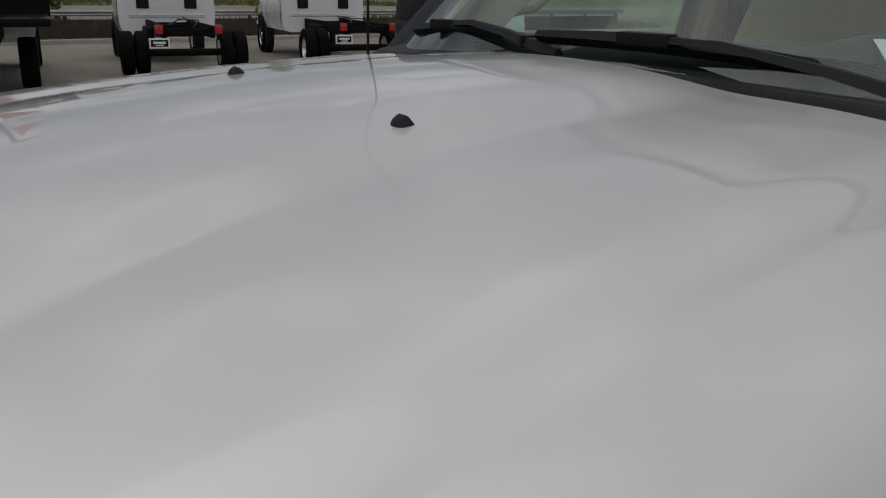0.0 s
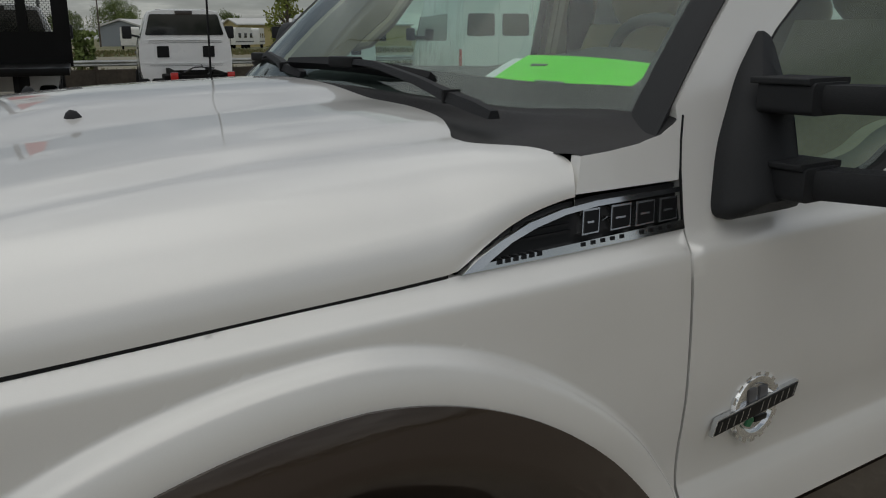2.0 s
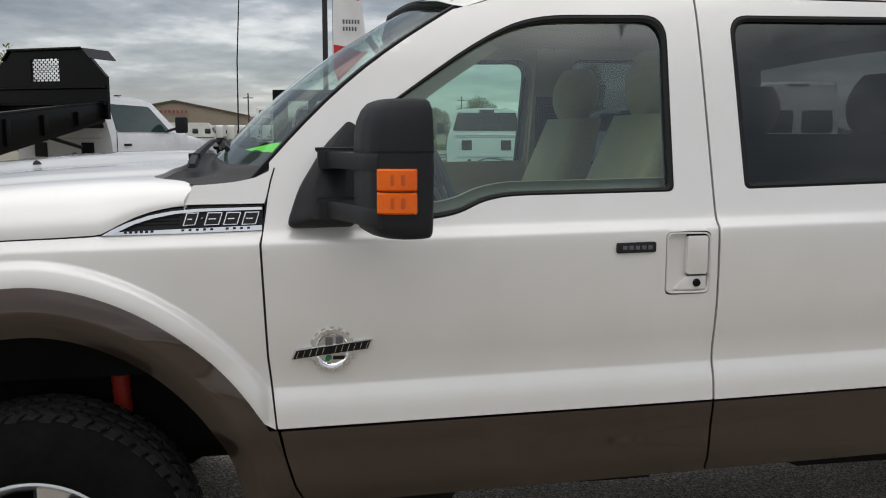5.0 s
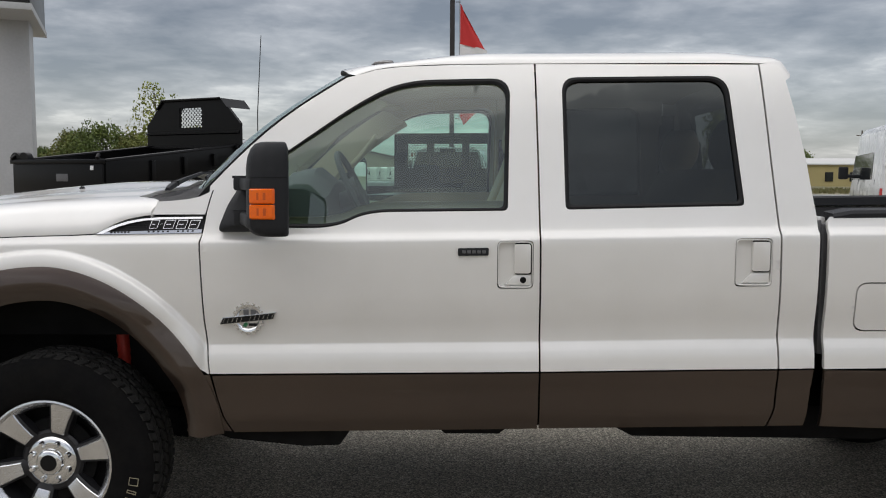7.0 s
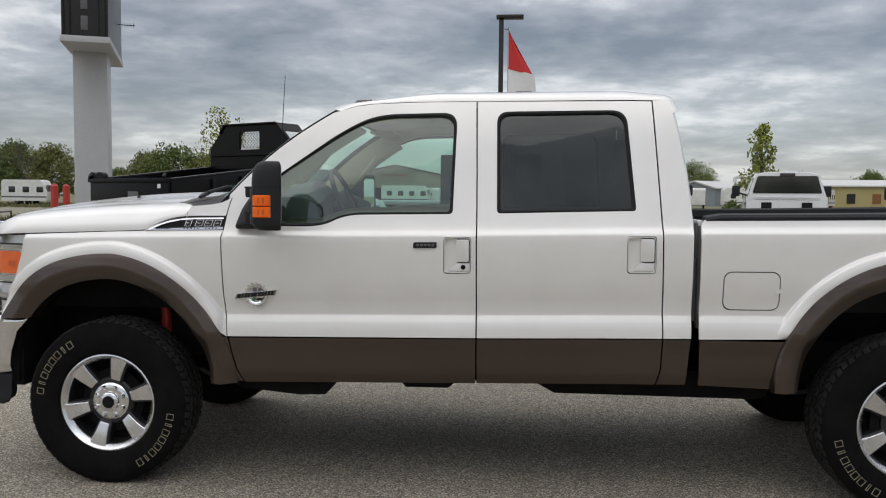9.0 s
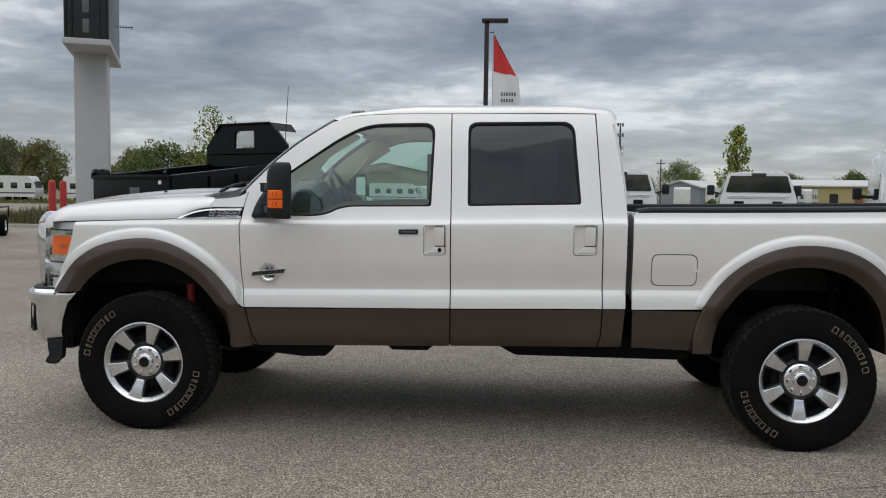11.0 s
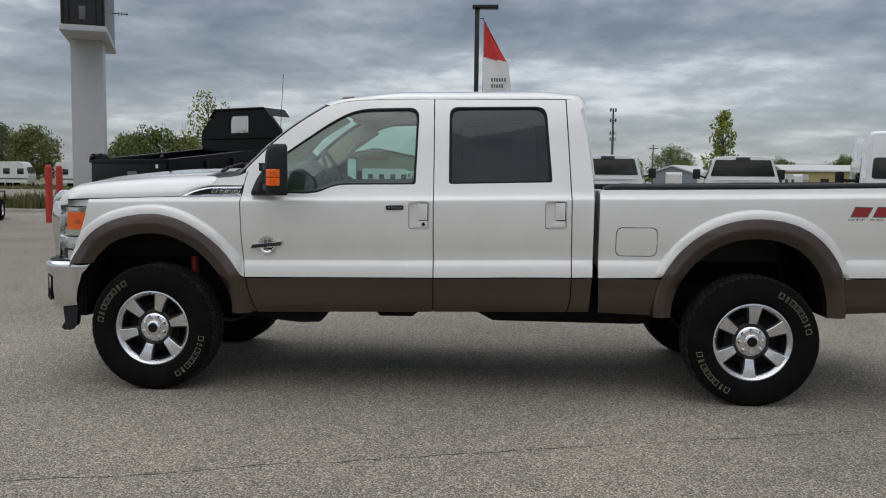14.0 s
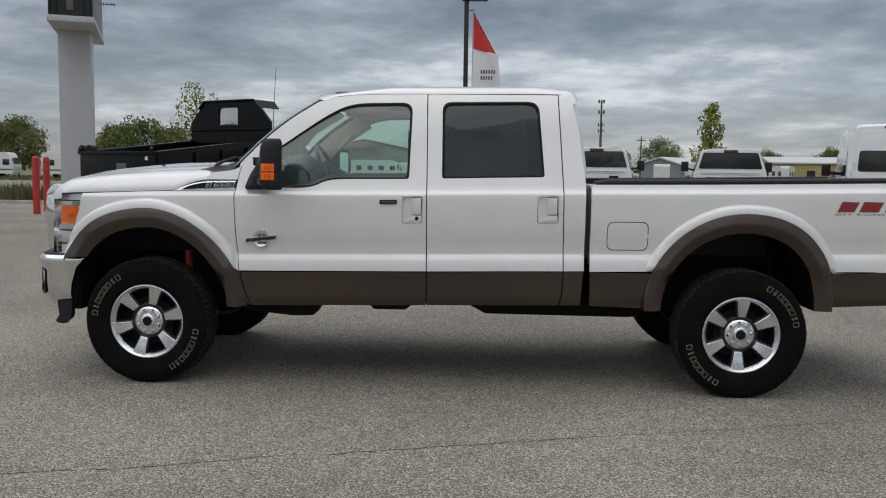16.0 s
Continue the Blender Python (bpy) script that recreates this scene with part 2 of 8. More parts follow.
class Build:
    """Gathers one mesh out of simple solids, then links it as one object."""

    def __init__(self):
        self.v, self.f = [], []

    def add(self, verts, faces):
        k = len(self.v)
        self.v += [tuple(p) for p in verts]
        self.f += [tuple(i + k for i in f) for f in faces]
        return self

    def box(self, x0, x1, y0, y1, z0, z1, bevel=0.0, m=None):
        bm = bmesh.new()
        bmesh.ops.create_cube(bm, size=1)
        bmesh.ops.transform(bm, verts=bm.verts, matrix=Matrix.LocRotScale(((x0 + x1) / 2, (y0 + y1) / 2, (z0 + z1) / 2), None, (abs(x1 - x0), abs(y1 - y0), abs(z1 - z0))))
        if bevel:
            bmesh.ops.bevel(bm, geom=list(bm.edges), offset=bevel, segments=2, profile=0.6, affect="EDGES", clamp_overlap=True)
        return self.take(bm, m)

    def take(self, bm, m=None):
        bm.verts.index_update()
        self.add([(m @ v.co if m else v.co) for v in bm.verts], [[v.index for v in f.verts] for f in bm.faces])
        bm.free()
        return self

    def prism(self, outline, a, b, axis="y", bevel=0.0):
        """A closed outline drawn out between a and b. axis y: outline is (x, z); x: (y, z); z: (x, y)."""
        put = {"y": lambda p, d: (p[0], d, p[1]), "x": lambda p, d: (d, p[0], p[1]), "z": lambda p, d: (p[0], p[1], d)}[axis]
        bm = bmesh.new()
        lo, hi = [bm.verts.new(put(p, a)) for p in outline], [bm.verts.new(put(p, b)) for p in outline]
        n = len(outline)
        bm.faces.new(lo), bm.faces.new(hi[::-1])
        for i in range(n):
            bm.faces.new((lo[i], hi[i], hi[(i + 1) % n], lo[(i + 1) % n]))
        bmesh.ops.recalc_face_normals(bm, faces=bm.faces)
        if bevel:
            bmesh.ops.bevel(bm, geom=list(bm.edges), offset=bevel, segments=2, profile=0.6, affect="EDGES", clamp_overlap=True)
        return self.take(bm)

    def loft(self, rings, closed=True, caps=True):
        """Skin over rings of equally many points."""
        n = len(rings[0])
        k = len(self.v)
        for r in rings:
            self.v += [tuple(p) for p in r]
        for i in range(len(rings) - 1):
            for j in range(n if closed else n - 1):
                a, b = k + i * n + j, k + i * n + (j + 1) % n
                self.f.append((a, b, b + n, a + n))
        if caps and closed:
            self.f.append(tuple(k + j for j in range(n))[::-1])
            self.f.append(tuple(k + (len(rings) - 1) * n + j for j in range(n)))
        return self

    def tube(self, pts, r, seg=10, caps=True):
        pts = [Vector(p) for p in pts]
        rad = r if isinstance(r, (list, tuple)) else [r] * len(pts)
        rings, ref = [], None
        for i, p in enumerate(pts):
            d = (pts[min(i + 1, len(pts) - 1)] - pts[max(i - 1, 0)]).normalized()
            if ref is None:
                ref = d.orthogonal().normalized()
            ref = (ref - d * ref.dot(d)).normalized()
            o = d.cross(ref)
            rings.append([p + (ref * math.cos(2 * math.pi * k / seg) + o * math.sin(2 * math.pi * k / seg)) * rad[i] for k in range(seg)])
        return self.loft(rings, True, caps)

    def lathe(self, profile, m, seg=48, closed=True):
        """Profile of (radius, along), turned round the local z of m."""
        n = len(profile)
        k = len(self.v)
        for i in range(seg):
            a = 2 * math.pi * i / seg
            self.v += [tuple(m @ Vector((r * math.cos(a), r * math.sin(a), h))) for r, h in profile]
        for i in range(seg):
            for j in range(n if closed else n - 1):
                a, b = k + i * n + j, k + i * n + (j + 1) % n
                c, d = k + ((i + 1) % seg) * n + (j + 1) % n, k + ((i + 1) % seg) * n + j
                self.f.append((a, b, c, d))
        return self

    def grid(self, nu, nv, fn):
        k = len(self.v)
        for i in range(nu):
            for j in range(nv):
                self.v.append(tuple(fn(i / (nu - 1), j / (nv - 1))))
        for i in range(nu - 1):
            for j in range(nv - 1):
                a = k + i * nv + j
                self.f.append((a, a + 1, a + nv + 1, a + nv))
        return self

    def flip_y(self, twice):
        self.v = [(x, twice - y, z) for x, y, z in self.v]
        self.f = [f[::-1] for f in self.f]
        return self

    def move(self, m):
        self.v = [tuple(m @ Vector(p)) for p in self.v]
        return self

    def obj(self, name, material, parent=None, label="", sharp=32, fix=True):
        me = bpy.data.meshes.new(name)
        me.from_pydata([SHAPE["fit"](p) for p in self.v] if SHAPE["fit"] else self.v, [], self.f)  # BODY
        if fix:
            bm = bmesh.new()
            bm.from_mesh(me)
            bmesh.ops.recalc_face_normals(bm, faces=bm.faces)
            bm.to_mesh(me)
            bm.free()
        me.materials.append(material)
        me.polygons.foreach_set("use_smooth", [True] * len(me.polygons))
        me.set_sharp_from_angle(angle=radians(sharp))
        ob = new(name, me)
        if parent is not None:
            ob.parent = parent
        if label:
            ob["label"] = label
        return ob


def thing(name, label, category, group="", kind=""):
    return tagged(new(name), label, category, group, kind)


def at(ob, m):
    ob.matrix_basis = m
    return ob


def arc(cx, cz, r, a0, a1, n):
    return [(cx + r * math.cos(radians(a0 + (a1 - a0) * i / n)), cz + r * math.sin(radians(a0 + (a1 - a0) * i / n))) for i in range(n + 1)]


def rounded(outline, r, n=5):
    """The closed outline with its corners rounded; r is one radius or one per corner."""
    out, m = [], len(outline)
    for i, p in enumerate(outline):
        ri = r[i] if isinstance(r, (list, tuple)) else r
        p, a, b = Vector(p), Vector(outline[i - 1]), Vector(outline[(i + 1) % m])
        if ri <= 0:
            out.append(tuple(p))
            continue
        da, db = (a - p), (b - p)
        ra, rb = min(ri, da.length * 0.49), min(ri, db.length * 0.49)
        s, e = p + da.normalized() * ra, p + db.normalized() * rb
        for k in range(n + 1):
            t = k / n
            out.append(tuple(s * (1 - t) ** 2 + p * 2 * t * (1 - t) + e * t * t))
    return out


def smooth(t):
    t = min(max(t, 0.0), 1.0)
    return t * t * (3 - 2 * t)


def curve_at(table):
    """A smooth curve through (a, b) pairs."""
    xs, ys = np.array([p[0] for p in table], float), np.array([p[1] for p in table], float)
    h, d = np.diff(xs), np.diff(ys) / np.diff(xs)
    mm = np.zeros(len(xs))
    mm[0], mm[-1] = d[0], d[-1]
    for i in range(1, len(xs) - 1):
        mm[i] = 0 if d[i - 1] * d[i] <= 0 else 2 * d[i - 1] * d[i] / (d[i - 1] + d[i])

    def f(x):
        if x <= xs[0]:
            return ys[0] + mm[0] * (x - xs[0]) * 0
        if x >= xs[-1]:
            return ys[-1]
        i = int(np.searchsorted(xs, x) - 1)
        t = (x - xs[i]) / h[i]
        return ((2 * t**3 - 3 * t**2 + 1) * ys[i] + (t**3 - 2 * t**2 + t) * h[i] * mm[i] + (-2 * t**3 + 3 * t**2) * ys[i + 1] + (t**3 - t**2) * h[i] * mm[i + 1])

    return f


# ---- the pickup: x runs from its nose to its tail, its driver's side faces -y ----
C = 0.95          # centre line
RAKE = 0.013      # the body sits higher at the tail
C2 = 2 * C
BODY_X = curve_at([(-1.2, 0.04), (-0.712, 0.028), (-0.45, 0.021), (-0.2, 0.009), (0.02, 0.0), (0.213, -0.004), (0.409, -0.010), (0.625, -0.014), (1.146, -0.021), (1.5, -0.026), (1.79, -0.028),
                   (1.92, -0.030), (2.69, -0.027), (2.955, -0.024), (3.36, -0.020), (3.65, -0.016), (3.98, -0.006), (4.42, 0.007), (4.70, 0.014), (5.3, 0.03)])
BODY_Z = curve_at([(-0.7, -0.008), (-0.2, -0.008), (0.02, -0.005), (0.6, -0.003), (1.1, -0.001), (1.9, 0.002), (2.7, 0.008), (3.36, 0.009), (3.98, 0.012), (4.7, 0.019), (5.3, 0.024)])
SHAPE["fit"] = lambda p: (p[0] + BODY_X(p[0]), p[1], p[2] + BODY_Z(p[0]))
truck = thing("pickup_truck", "white crew-cab pickup truck with brown lower panels, parked on asphalt", "pickup truck")

SIDE = curve_at([(0.40, 0.06), (0.545, 0.030), (0.60, 0.010), (0.70, 0.001), (0.776, -0.0098), (0.79, -0.0090), (0.81, -0.0077), (0.83, -0.0055), (0.85, -0.0015), (0.865, 0.0035), (0.880, 0.0092), (0.888, 0.0121), (0.8915, 0.0127), (0.898, 0.0127), (0.925, 0.0112), (0.95, 0.0084),
                 (1.00, 0.000), (1.08, -0.008), (1.18, -0.010), (1.25, -0.009), (1.278, -0.007), (1.287, -0.004), (1.302, 0.011), (1.309, 0.0165), (1.314, 0.0185), (1.34, 0.0265),
                 (1.40, 0.0425), (1.60, 0.093), (1.80, 0.143), (1.93, 0.183), (1.99, 0.215), (2.05, 0.27)])


class Arch:
    """A wheel arch: rho is 1 along the seam between the paint and the brown flare."""

    def __init__(self, cx, cz, al, nl, ar, nr, b, opening, edge):
        self.cx, self.cz, self.al, self.nl, self.ar, self.nr, self.b, self.opening, self.edge = cx, cz, al, nl, ar, nr, b, opening, edge

    def rho(self, x, z):
        dx, dz = x - self.cx, max(z - self.cz, 0.0)
        a, n = (self.al, self.nl) if dx < 0 else (self.ar, self.nr)
        return ((abs(dx) / a) ** n + (dz / self.b) ** n) ** (1 / n)

    def point(self, ang, r):
        """ang 0 is the tail side, 180 the nose side, below those the sides run straight down."""
        c, s = math.cos(radians(ang)), math.sin(radians(ang))
        a, n = (self.al, self.nl) if c < 0 else (self.ar, self.nr)
        k = r / ((abs(c) / a) ** n + (abs(s) / self.b) ** n) ** (1 / n)
        return self.cx + c * k, self.cz + s * k


FRONT = Arch(0.03, 0.55, 0.66, 2.35, 0.665, 1.75, 0.652, 0.80, 1.09)
REAR = Arch(3.95, 0.52, 0.615, 1.95, 0.585, 2.25, 0.637, 0.80, 1.085)


def side_y(x, z):
    """How far the near body side lies in from y = 0 (z without the rake)."""
    y = SIDE(z)
    y -= 0.004 * smooth((0.75 - x) / 0.8) * smooth((z - 0.9) / 0.3)
    y += 0.05 * max(0.0, (-0.25 - x) / 0.4) ** 2
    for a in (FRONT, REAR):
        if abs(x - a.cx) < 1.0 and z < 1.4:
            r = a.rho(x, z)
            t = min(max((a.edge - r) / (a.edge - 1.0), 0.0), 1.0)
            swell = 0.052 * (0.58 * (1 - (1 - min(t / 0.24, 1.0)) ** 2) + 0.42 * math.sin(t * math.pi / 2)) * (smooth((0.672 - x) / 0.07) if a is FRONT else 1.0)
            if r > 0.999:
                swell *= smooth((z - 0.73) / 0.08)
            else:
                swell *= 1 - 0.40 * smooth((0.80 - z) / 0.10)
            if swell:
                k = smooth((z - 0.85) / 0.16)
                y = min(y, 0.024 - swell) * (1 - k) + (y - swell * (0.92 - 0.27 * k)) * k
            if r < 1:
                y += 0.020 * smooth((0.90 - r) / 0.13)
    return y


def inside(px, pz, loop):
    q = np.array(loop)
    x0, z0 = q[:, 0], q[:, 1]
    x1, z1 = np.roll(x0, -1), np.roll(z0, -1)
    hit = np.zeros(len(px), bool)
    for a, b, c, d in zip(x0, z0, x1, z1):
        if b == d:
            continue
        cross = ((b > pz) != (d > pz)) & (px < (c - a) * (pz - b) / (d - b) + a)
        hit ^= cross
    return hit


def dense(loop, step):
    out = []
    for i, p in enumerate(loop):
        q = loop[(i + 1) % len(loop)]
        n = max(1, int(math.dist(p, q) / step))
        out += [(p[0] + (q[0] - p[0]) * k / n, p[1] + (q[1] - p[1]) * k / n) for k in range(n)]
    return out


def rows_z(z0, z1, dz):
    """Rows of a panel, closer together along the two pressed creases."""
    z = list(np.arange(z0, z1, dz))
    if dz < 0.03:
        z = [q for q in z if not (0.856 < q < 0.904 or 1.275 < q < 1.312)] + list(np.arange(0.856, 0.904, 0.003)) + list(np.arange(1.275, 1.312, 0.004))
    return np.array(sorted(q for q in z if z0 <= q < z1))


def sheet(outline, holes=(), dx=0.03, dz=0.012, off=0.0, rim=0.02, surface=None, far=False, raked=True, arch=None):
    """A pressed panel over an outline in (x, z), laid on the body side, with its edges turned in."""
    from mathutils.geometry import delaunay_2d_cdt
    surface = surface or side_y
    loops = [dense(outline, 0.02)] + [dense(h, 0.02) for h in holes]
    pts, edges = [], []
    for lp in loops:
        k = len(pts)
        pts += lp
        edges += [(k + i, k + (i + 1) % len(lp)) for i in range(len(lp))]
    bx = np.array(pts)
    gx, gz = np.meshgrid(np.arange(bx[:, 0].min(), bx[:, 0].max(), dx), rows_z(bx[:, 1].min(), bx[:, 1].max(), dz))
    gx, gz = gx.ravel() + 0.0007, gz.ravel() + 0.0003
    keep = inside(gx, gz, loops[0])
    for h in loops[1:]:
        keep &= ~inside(gx, gz, h)
    gx, gz = gx[keep], gz[keep]
    if arch:   # along the swollen wheel arch the points follow its curve
        far_off = np.array([arch.rho(a, b) > arch.edge + 0.018 for a, b in zip(gx, gz)])
        gx, gz = gx[far_off], gz[far_off]
        line = np.array([p for r in np.linspace(1.006, arch.edge + 0.012, 15) for p in arch_line(arch, r, -8, 188, 170)])
        ok = inside(line[:, 0], line[:, 1], loops[0])
        for h in loops[1:]:
            ok &= ~inside(line[:, 0], line[:, 1], h)
        gx, gz = np.concatenate([gx, line[ok, 0]]), np.concatenate([gz, line[ok, 1]])
    d = np.min((gx[:, None] - bx[None, :, 0]) ** 2 + (gz[:, None] - bx[None, :, 1]) ** 2, axis=1)
    ok = d > (0.3 * min(dz, 0.012)) ** 2
    allp = [Vector(p) for p in pts] + [Vector((a, b)) for a, b in zip(gx[ok], gz[ok])]
    vs, _, fs, *_ = delaunay_2d_cdt(allp, edges, [], 0, 1e-6)
    cen = np.array([[sum(vs[i][0] for i in f) / 3, sum(vs[i][1] for i in f) / 3] for f in fs])
    good = inside(cen[:, 0], cen[:, 1], loops[0])
    for h in loops[1:]:
        good &= ~inside(cen[:, 0], cen[:, 1], h)
    b = Build()
    tilt = RAKE if raked else 0.0
    b.v = [(v[0], surface(v[0], v[1]) + off, v[1] + tilt * v[0]) for v in vs]
    b.f = [(f[0], f[2], f[1]) if _ccw(vs, f) else tuple(f) for f, g in zip(fs, good) if g]
    if rim:
        count = {}
        for f in b.f:
            for i in range(3):
                e = (f[i], f[(i + 1) % 3])
                count[frozenset(e)] = count.get(frozenset(e), []) + [e]
        twin = {}
        for es in list(count.values()):
            if len(es) == 1:
                a, c = es[0]
                for i in (a, c):
                    if i not in twin:
                        twin[i] = len(b.v)
                        p = b.v[i]
                        b.v.append((p[0], p[1] + rim, p[2]))
                b.f.append((c, a, twin[a], twin[c]))
    if far:
        b.flip_y(C2)
    return b


def _ccw(vs, f):
    a, b, c = (vs[i] for i in f)
    return (b[0] - a[0]) * (c[1] - a[1]) - (b[1] - a[1]) * (c[0] - a[0]) > 0


def lo(pts):
    """Outline points read with the rake on, taken back to the level body."""
    return [(x, z - RAKE * x) for x, z in pts]


def arch_line(a, r, a0, a1, n=44):
    return [a.point(a0 + (a1 - a0) * i / n, r) for i in range(n + 1)]


WS_LO = curve_at([(0.0, 0.685), (0.10, 0.650), (0.16, 0.622), (0.30, 0.567), (0.55, 0.502), (0.95, 0.472)])
WS_LOZ = curve_at([(0.0, 1.49), (0.10, 1.497), (0.30, 1.515), (0.55, 1.53), (0.95, 1.54)])
WS_HI = curve_at([(0.18, 1.205), (0.30, 1.165), (0.60, 1.10), (0.95, 1.075)])
WS_HIZ = curve_at([(0.18, 1.925), (0.30, 1.955), (0.60, 1.985), (0.95, 1.995)])


def glass_base(y):
    """Lower edge of the glass, where it dips behind the cowl."""
    k = 0.020 + 0.025 * smooth((y - 0.10) / 0.25)
    return Vector((WS_LO(y) - 0.78 * k, y, WS_LOZ(y) - 0.62 * k))


def screen_point(u, v):
    """u across from the near pillar to the far one, v up."""
    w = u if u <= 0.5 else 1 - u
    y0, y1 = 0.105 + (C - 0.105) * w * 2, 0.222 + (C - 0.222) * w * 2
    p0, p1 = glass_base(y0), Vector((WS_HI(y1), y1, WS_HIZ(y1)))
    p = p0.lerp(p1, v)
    p += Vector((-0.62, 0, 0.7)) * 0.035 * math.sin(v * math.pi)
    if u > 0.5:
        p.y = C2 - p.y
    return p


G = 0.003
FENDER = ([(-0.585, 0.84), (-0.540, 1.00), (-0.470, 1.20), (-0.452, 1.3005), (-0.21, 1.3075), (0.20, 1.3145), (0.627, 1.316), (0.619, 1.283), (0.631, 0.975), (0.651, 0.779)]
          + [p for p in arch_line(FRONT, 1.0, 20, 150) if p[1] > 0.782 and p[0] > -0.585])
COWLSIDE = lo([(0.428, 1.394), (0.633, 1.395), (0.648, 1.44), (0.662, 1.488), (0.640, 1.476), (0.61, 1.462), (0.56, 1.452), (0.50, 1.446), (0.447, 1.443)])
FDOOR = lo([(0.6562, 0.789), (1.923, 0.803), (1.919, 1.33), (1.915, 1.60), (1.906, 1.978), (1.60, 1.976), (1.38, 1.968), (1.28, 1.955), (1.225, 1.938)]
           + [(q.x + 0.001, q.z + 0.001) for q in (screen_point(0.0, 0.965 - 0.935 * k / 9) for k in range(10))] + [(0.6425, 1.41), (0.6252, 1.29), (0.6372, 0.985)])
FWIN = rounded(lo([(0.690, 1.346), (1.140, 1.344), (1.255, 1.404), (1.800, 1.411), (1.812, 1.922), (1.395, 1.914), (1.225, 1.832), (0.893, 1.602)]),
               [0.02, 0.10, 0.10, 0.02, 0.075, 0.12, 0.12, 0.03], 6)
FLINE = rounded(lo([(0.705, 1.385), (1.130, 1.382), (1.255, 1.440), (1.822, 1.448), (1.826, 1.930), (1.395, 1.904), (1.225, 1.822), (0.900, 1.602)]), [0.02, 0.10, 0.10, 0.02, 0.075, 0.12, 0.12, 0.03], 6)
RDOOR = lo([(1.930, 0.803), (2.819, 0.815), (2.812, 1.34), (2.790, 1.70), (2.772, 1.972), (1.913, 1.978), (1.922, 1.60), (1.926, 1.33)])
RWIN = rounded(lo([(2.020, 1.415), (2.693, 1.428), (2.650, 1.928), (2.012, 1.925)]), [0.02, 0.02, 0.075, 0.06], 6)
CORNER = lo([(2.826, 0.815), (2.955, 0.818), (2.957, 1.385), (2.941, 1.51), (2.931, 1.60), (2.915, 1.693), (2.898, 1.79), (2.884, 1.856), (2.872, 1.912), (2.862, 1.945), (2.845, 1.967), (2.815, 1.975), (2.779, 1.976), (2.797, 1.70), (2.819, 1.34)])
BED = ([(2.992, 0.7765)] + [p for p in arch_line(REAR, 1.0, 155, 22) if p[1] > 0.776] + [(5.12, 0.7765), (5.15, 0.9), (5.15, 1.345), (3.06, 1.349), (3.03, 1.353), (3.012, 1.348), (2.996, 1.33), (2.992, 1.28)])
FUEL = rounded([(3.098, 0.916), (3.362, 0.914), (3.362, 1.103), (3.098, 1.105)], 0.045, 6)


def inset(loop, d):
    cx, cz = sum(p[0] for p in loop) / len(loop), sum(p[1] for p in loop) / len(loop)
    w, h = max(p[0] for p in loop) - min(p[0] for p in loop), max(p[1] for p in loop) - min(p[1] for p in loop)
    return [(cx + (p[0] - cx) * (1 - 2 * d / w), cz + (p[1] - cz) * (1 - 2 * d / h)) for p in loop]


def ribbon(loop, w, d, surface=side_y, off=0.0, closed=True):
    """A raised strip along a loop in (x, z) on the body side: width w, depth d."""
    b = Build()
    ins = inset(loop, w)
    rings = []
    for p, q in zip(loop, ins):
        yo, yi = surface(*p) + off, surface(*q) + off
        zp, zq = p[1] + RAKE * p[0], q[1] + RAKE * q[0]
        rings.append([(p[0], yo + d, zp), (p[0], yo, zp), ((p[0] + q[0]) / 2, (yo + yi) / 2 - 0.003, (zp + zq) / 2), (q[0], yi + 0.002, zq), (q[0], yi + d, zq)])
    if closed:
        rings.append(rings[0])
    return b.loft(rings, False)


def flare(a, a0, a1, low, far, name, tail_low):
    """The brown wheel-arch moulding, with a lip turned in round the opening."""
    b = Build()
    rs = [a.opening + (1.0 - a.opening) * k / 10 for k in range(11)]
    rings = []
    angs = [a0 + (a1 - a0) * i / 60 for i in range(61)]
    for ang in angs:
        pts = [a.point(ang, r) for r in rs]
        rings.append(pts)
    if tail_low is not None:   # the leg that runs down on one or both sides
        first = [(p[0], tail_low[0]) for p in rings[0]] if tail_low[0] else None
        last = [(p[0], tail_low[1]) for p in rings[-1]] if tail_low[1] else None
        if first:
            rings = [[(p[0] + (f[0] - p[0]) * k / 6, p[1] + (f[1] - p[1]) * k / 6) for p, f in zip(rings[0], first)] for k in range(6, 0, -1)] + rings
        if last:
            rings = rings + [[(p[0] + (f[0] - p[0]) * k / 6, p[1] + (f[1] - p[1]) * k / 6) for p, f in zip(rings[-1], last)] for k in range(1, 7)]
    if a is FRONT:   # cut level where it meets the bumper
        for ring, r in ((g, rs) for g in rings):
            for k, (px, pz) in enumerate(ring):
                if px < -0.2 and pz < 0.872:
                    ring[k] = (a.cx - a.al * r[k] * max(0.0, 1 - ((0.872 - a.cz) / (a.b * r[k])) ** a.nl) ** (1 / a.nl), 0.872)
    out = []
    for ring in rings:
        row = []
        y0 = side_y(*ring[0])
        row.append((ring[0][0], y0 + 0.075, ring[0][1] + RAKE * ring[0][0]))
        row.append((ring[0][0], y0 + 0.012, ring[0][1] + RAKE * ring[0][0]))
        for k, p in enumerate(ring):
            y = side_y(*p) - 0.004 - 0.018 * (1 - abs(k - 5) / 5) ** 0.9
            row.append((p[0], y, p[1] + RAKE * p[0]))
        row.append((row[-1][0], row[-1][1] + 0.055, row[-1][2]))
        out.append(row)
    b.loft(out, False)
    if far:
        b.flip_y(C2)
    return b.obj(name, BROWN, truck, "brown painted wheel-arch flare", 50)


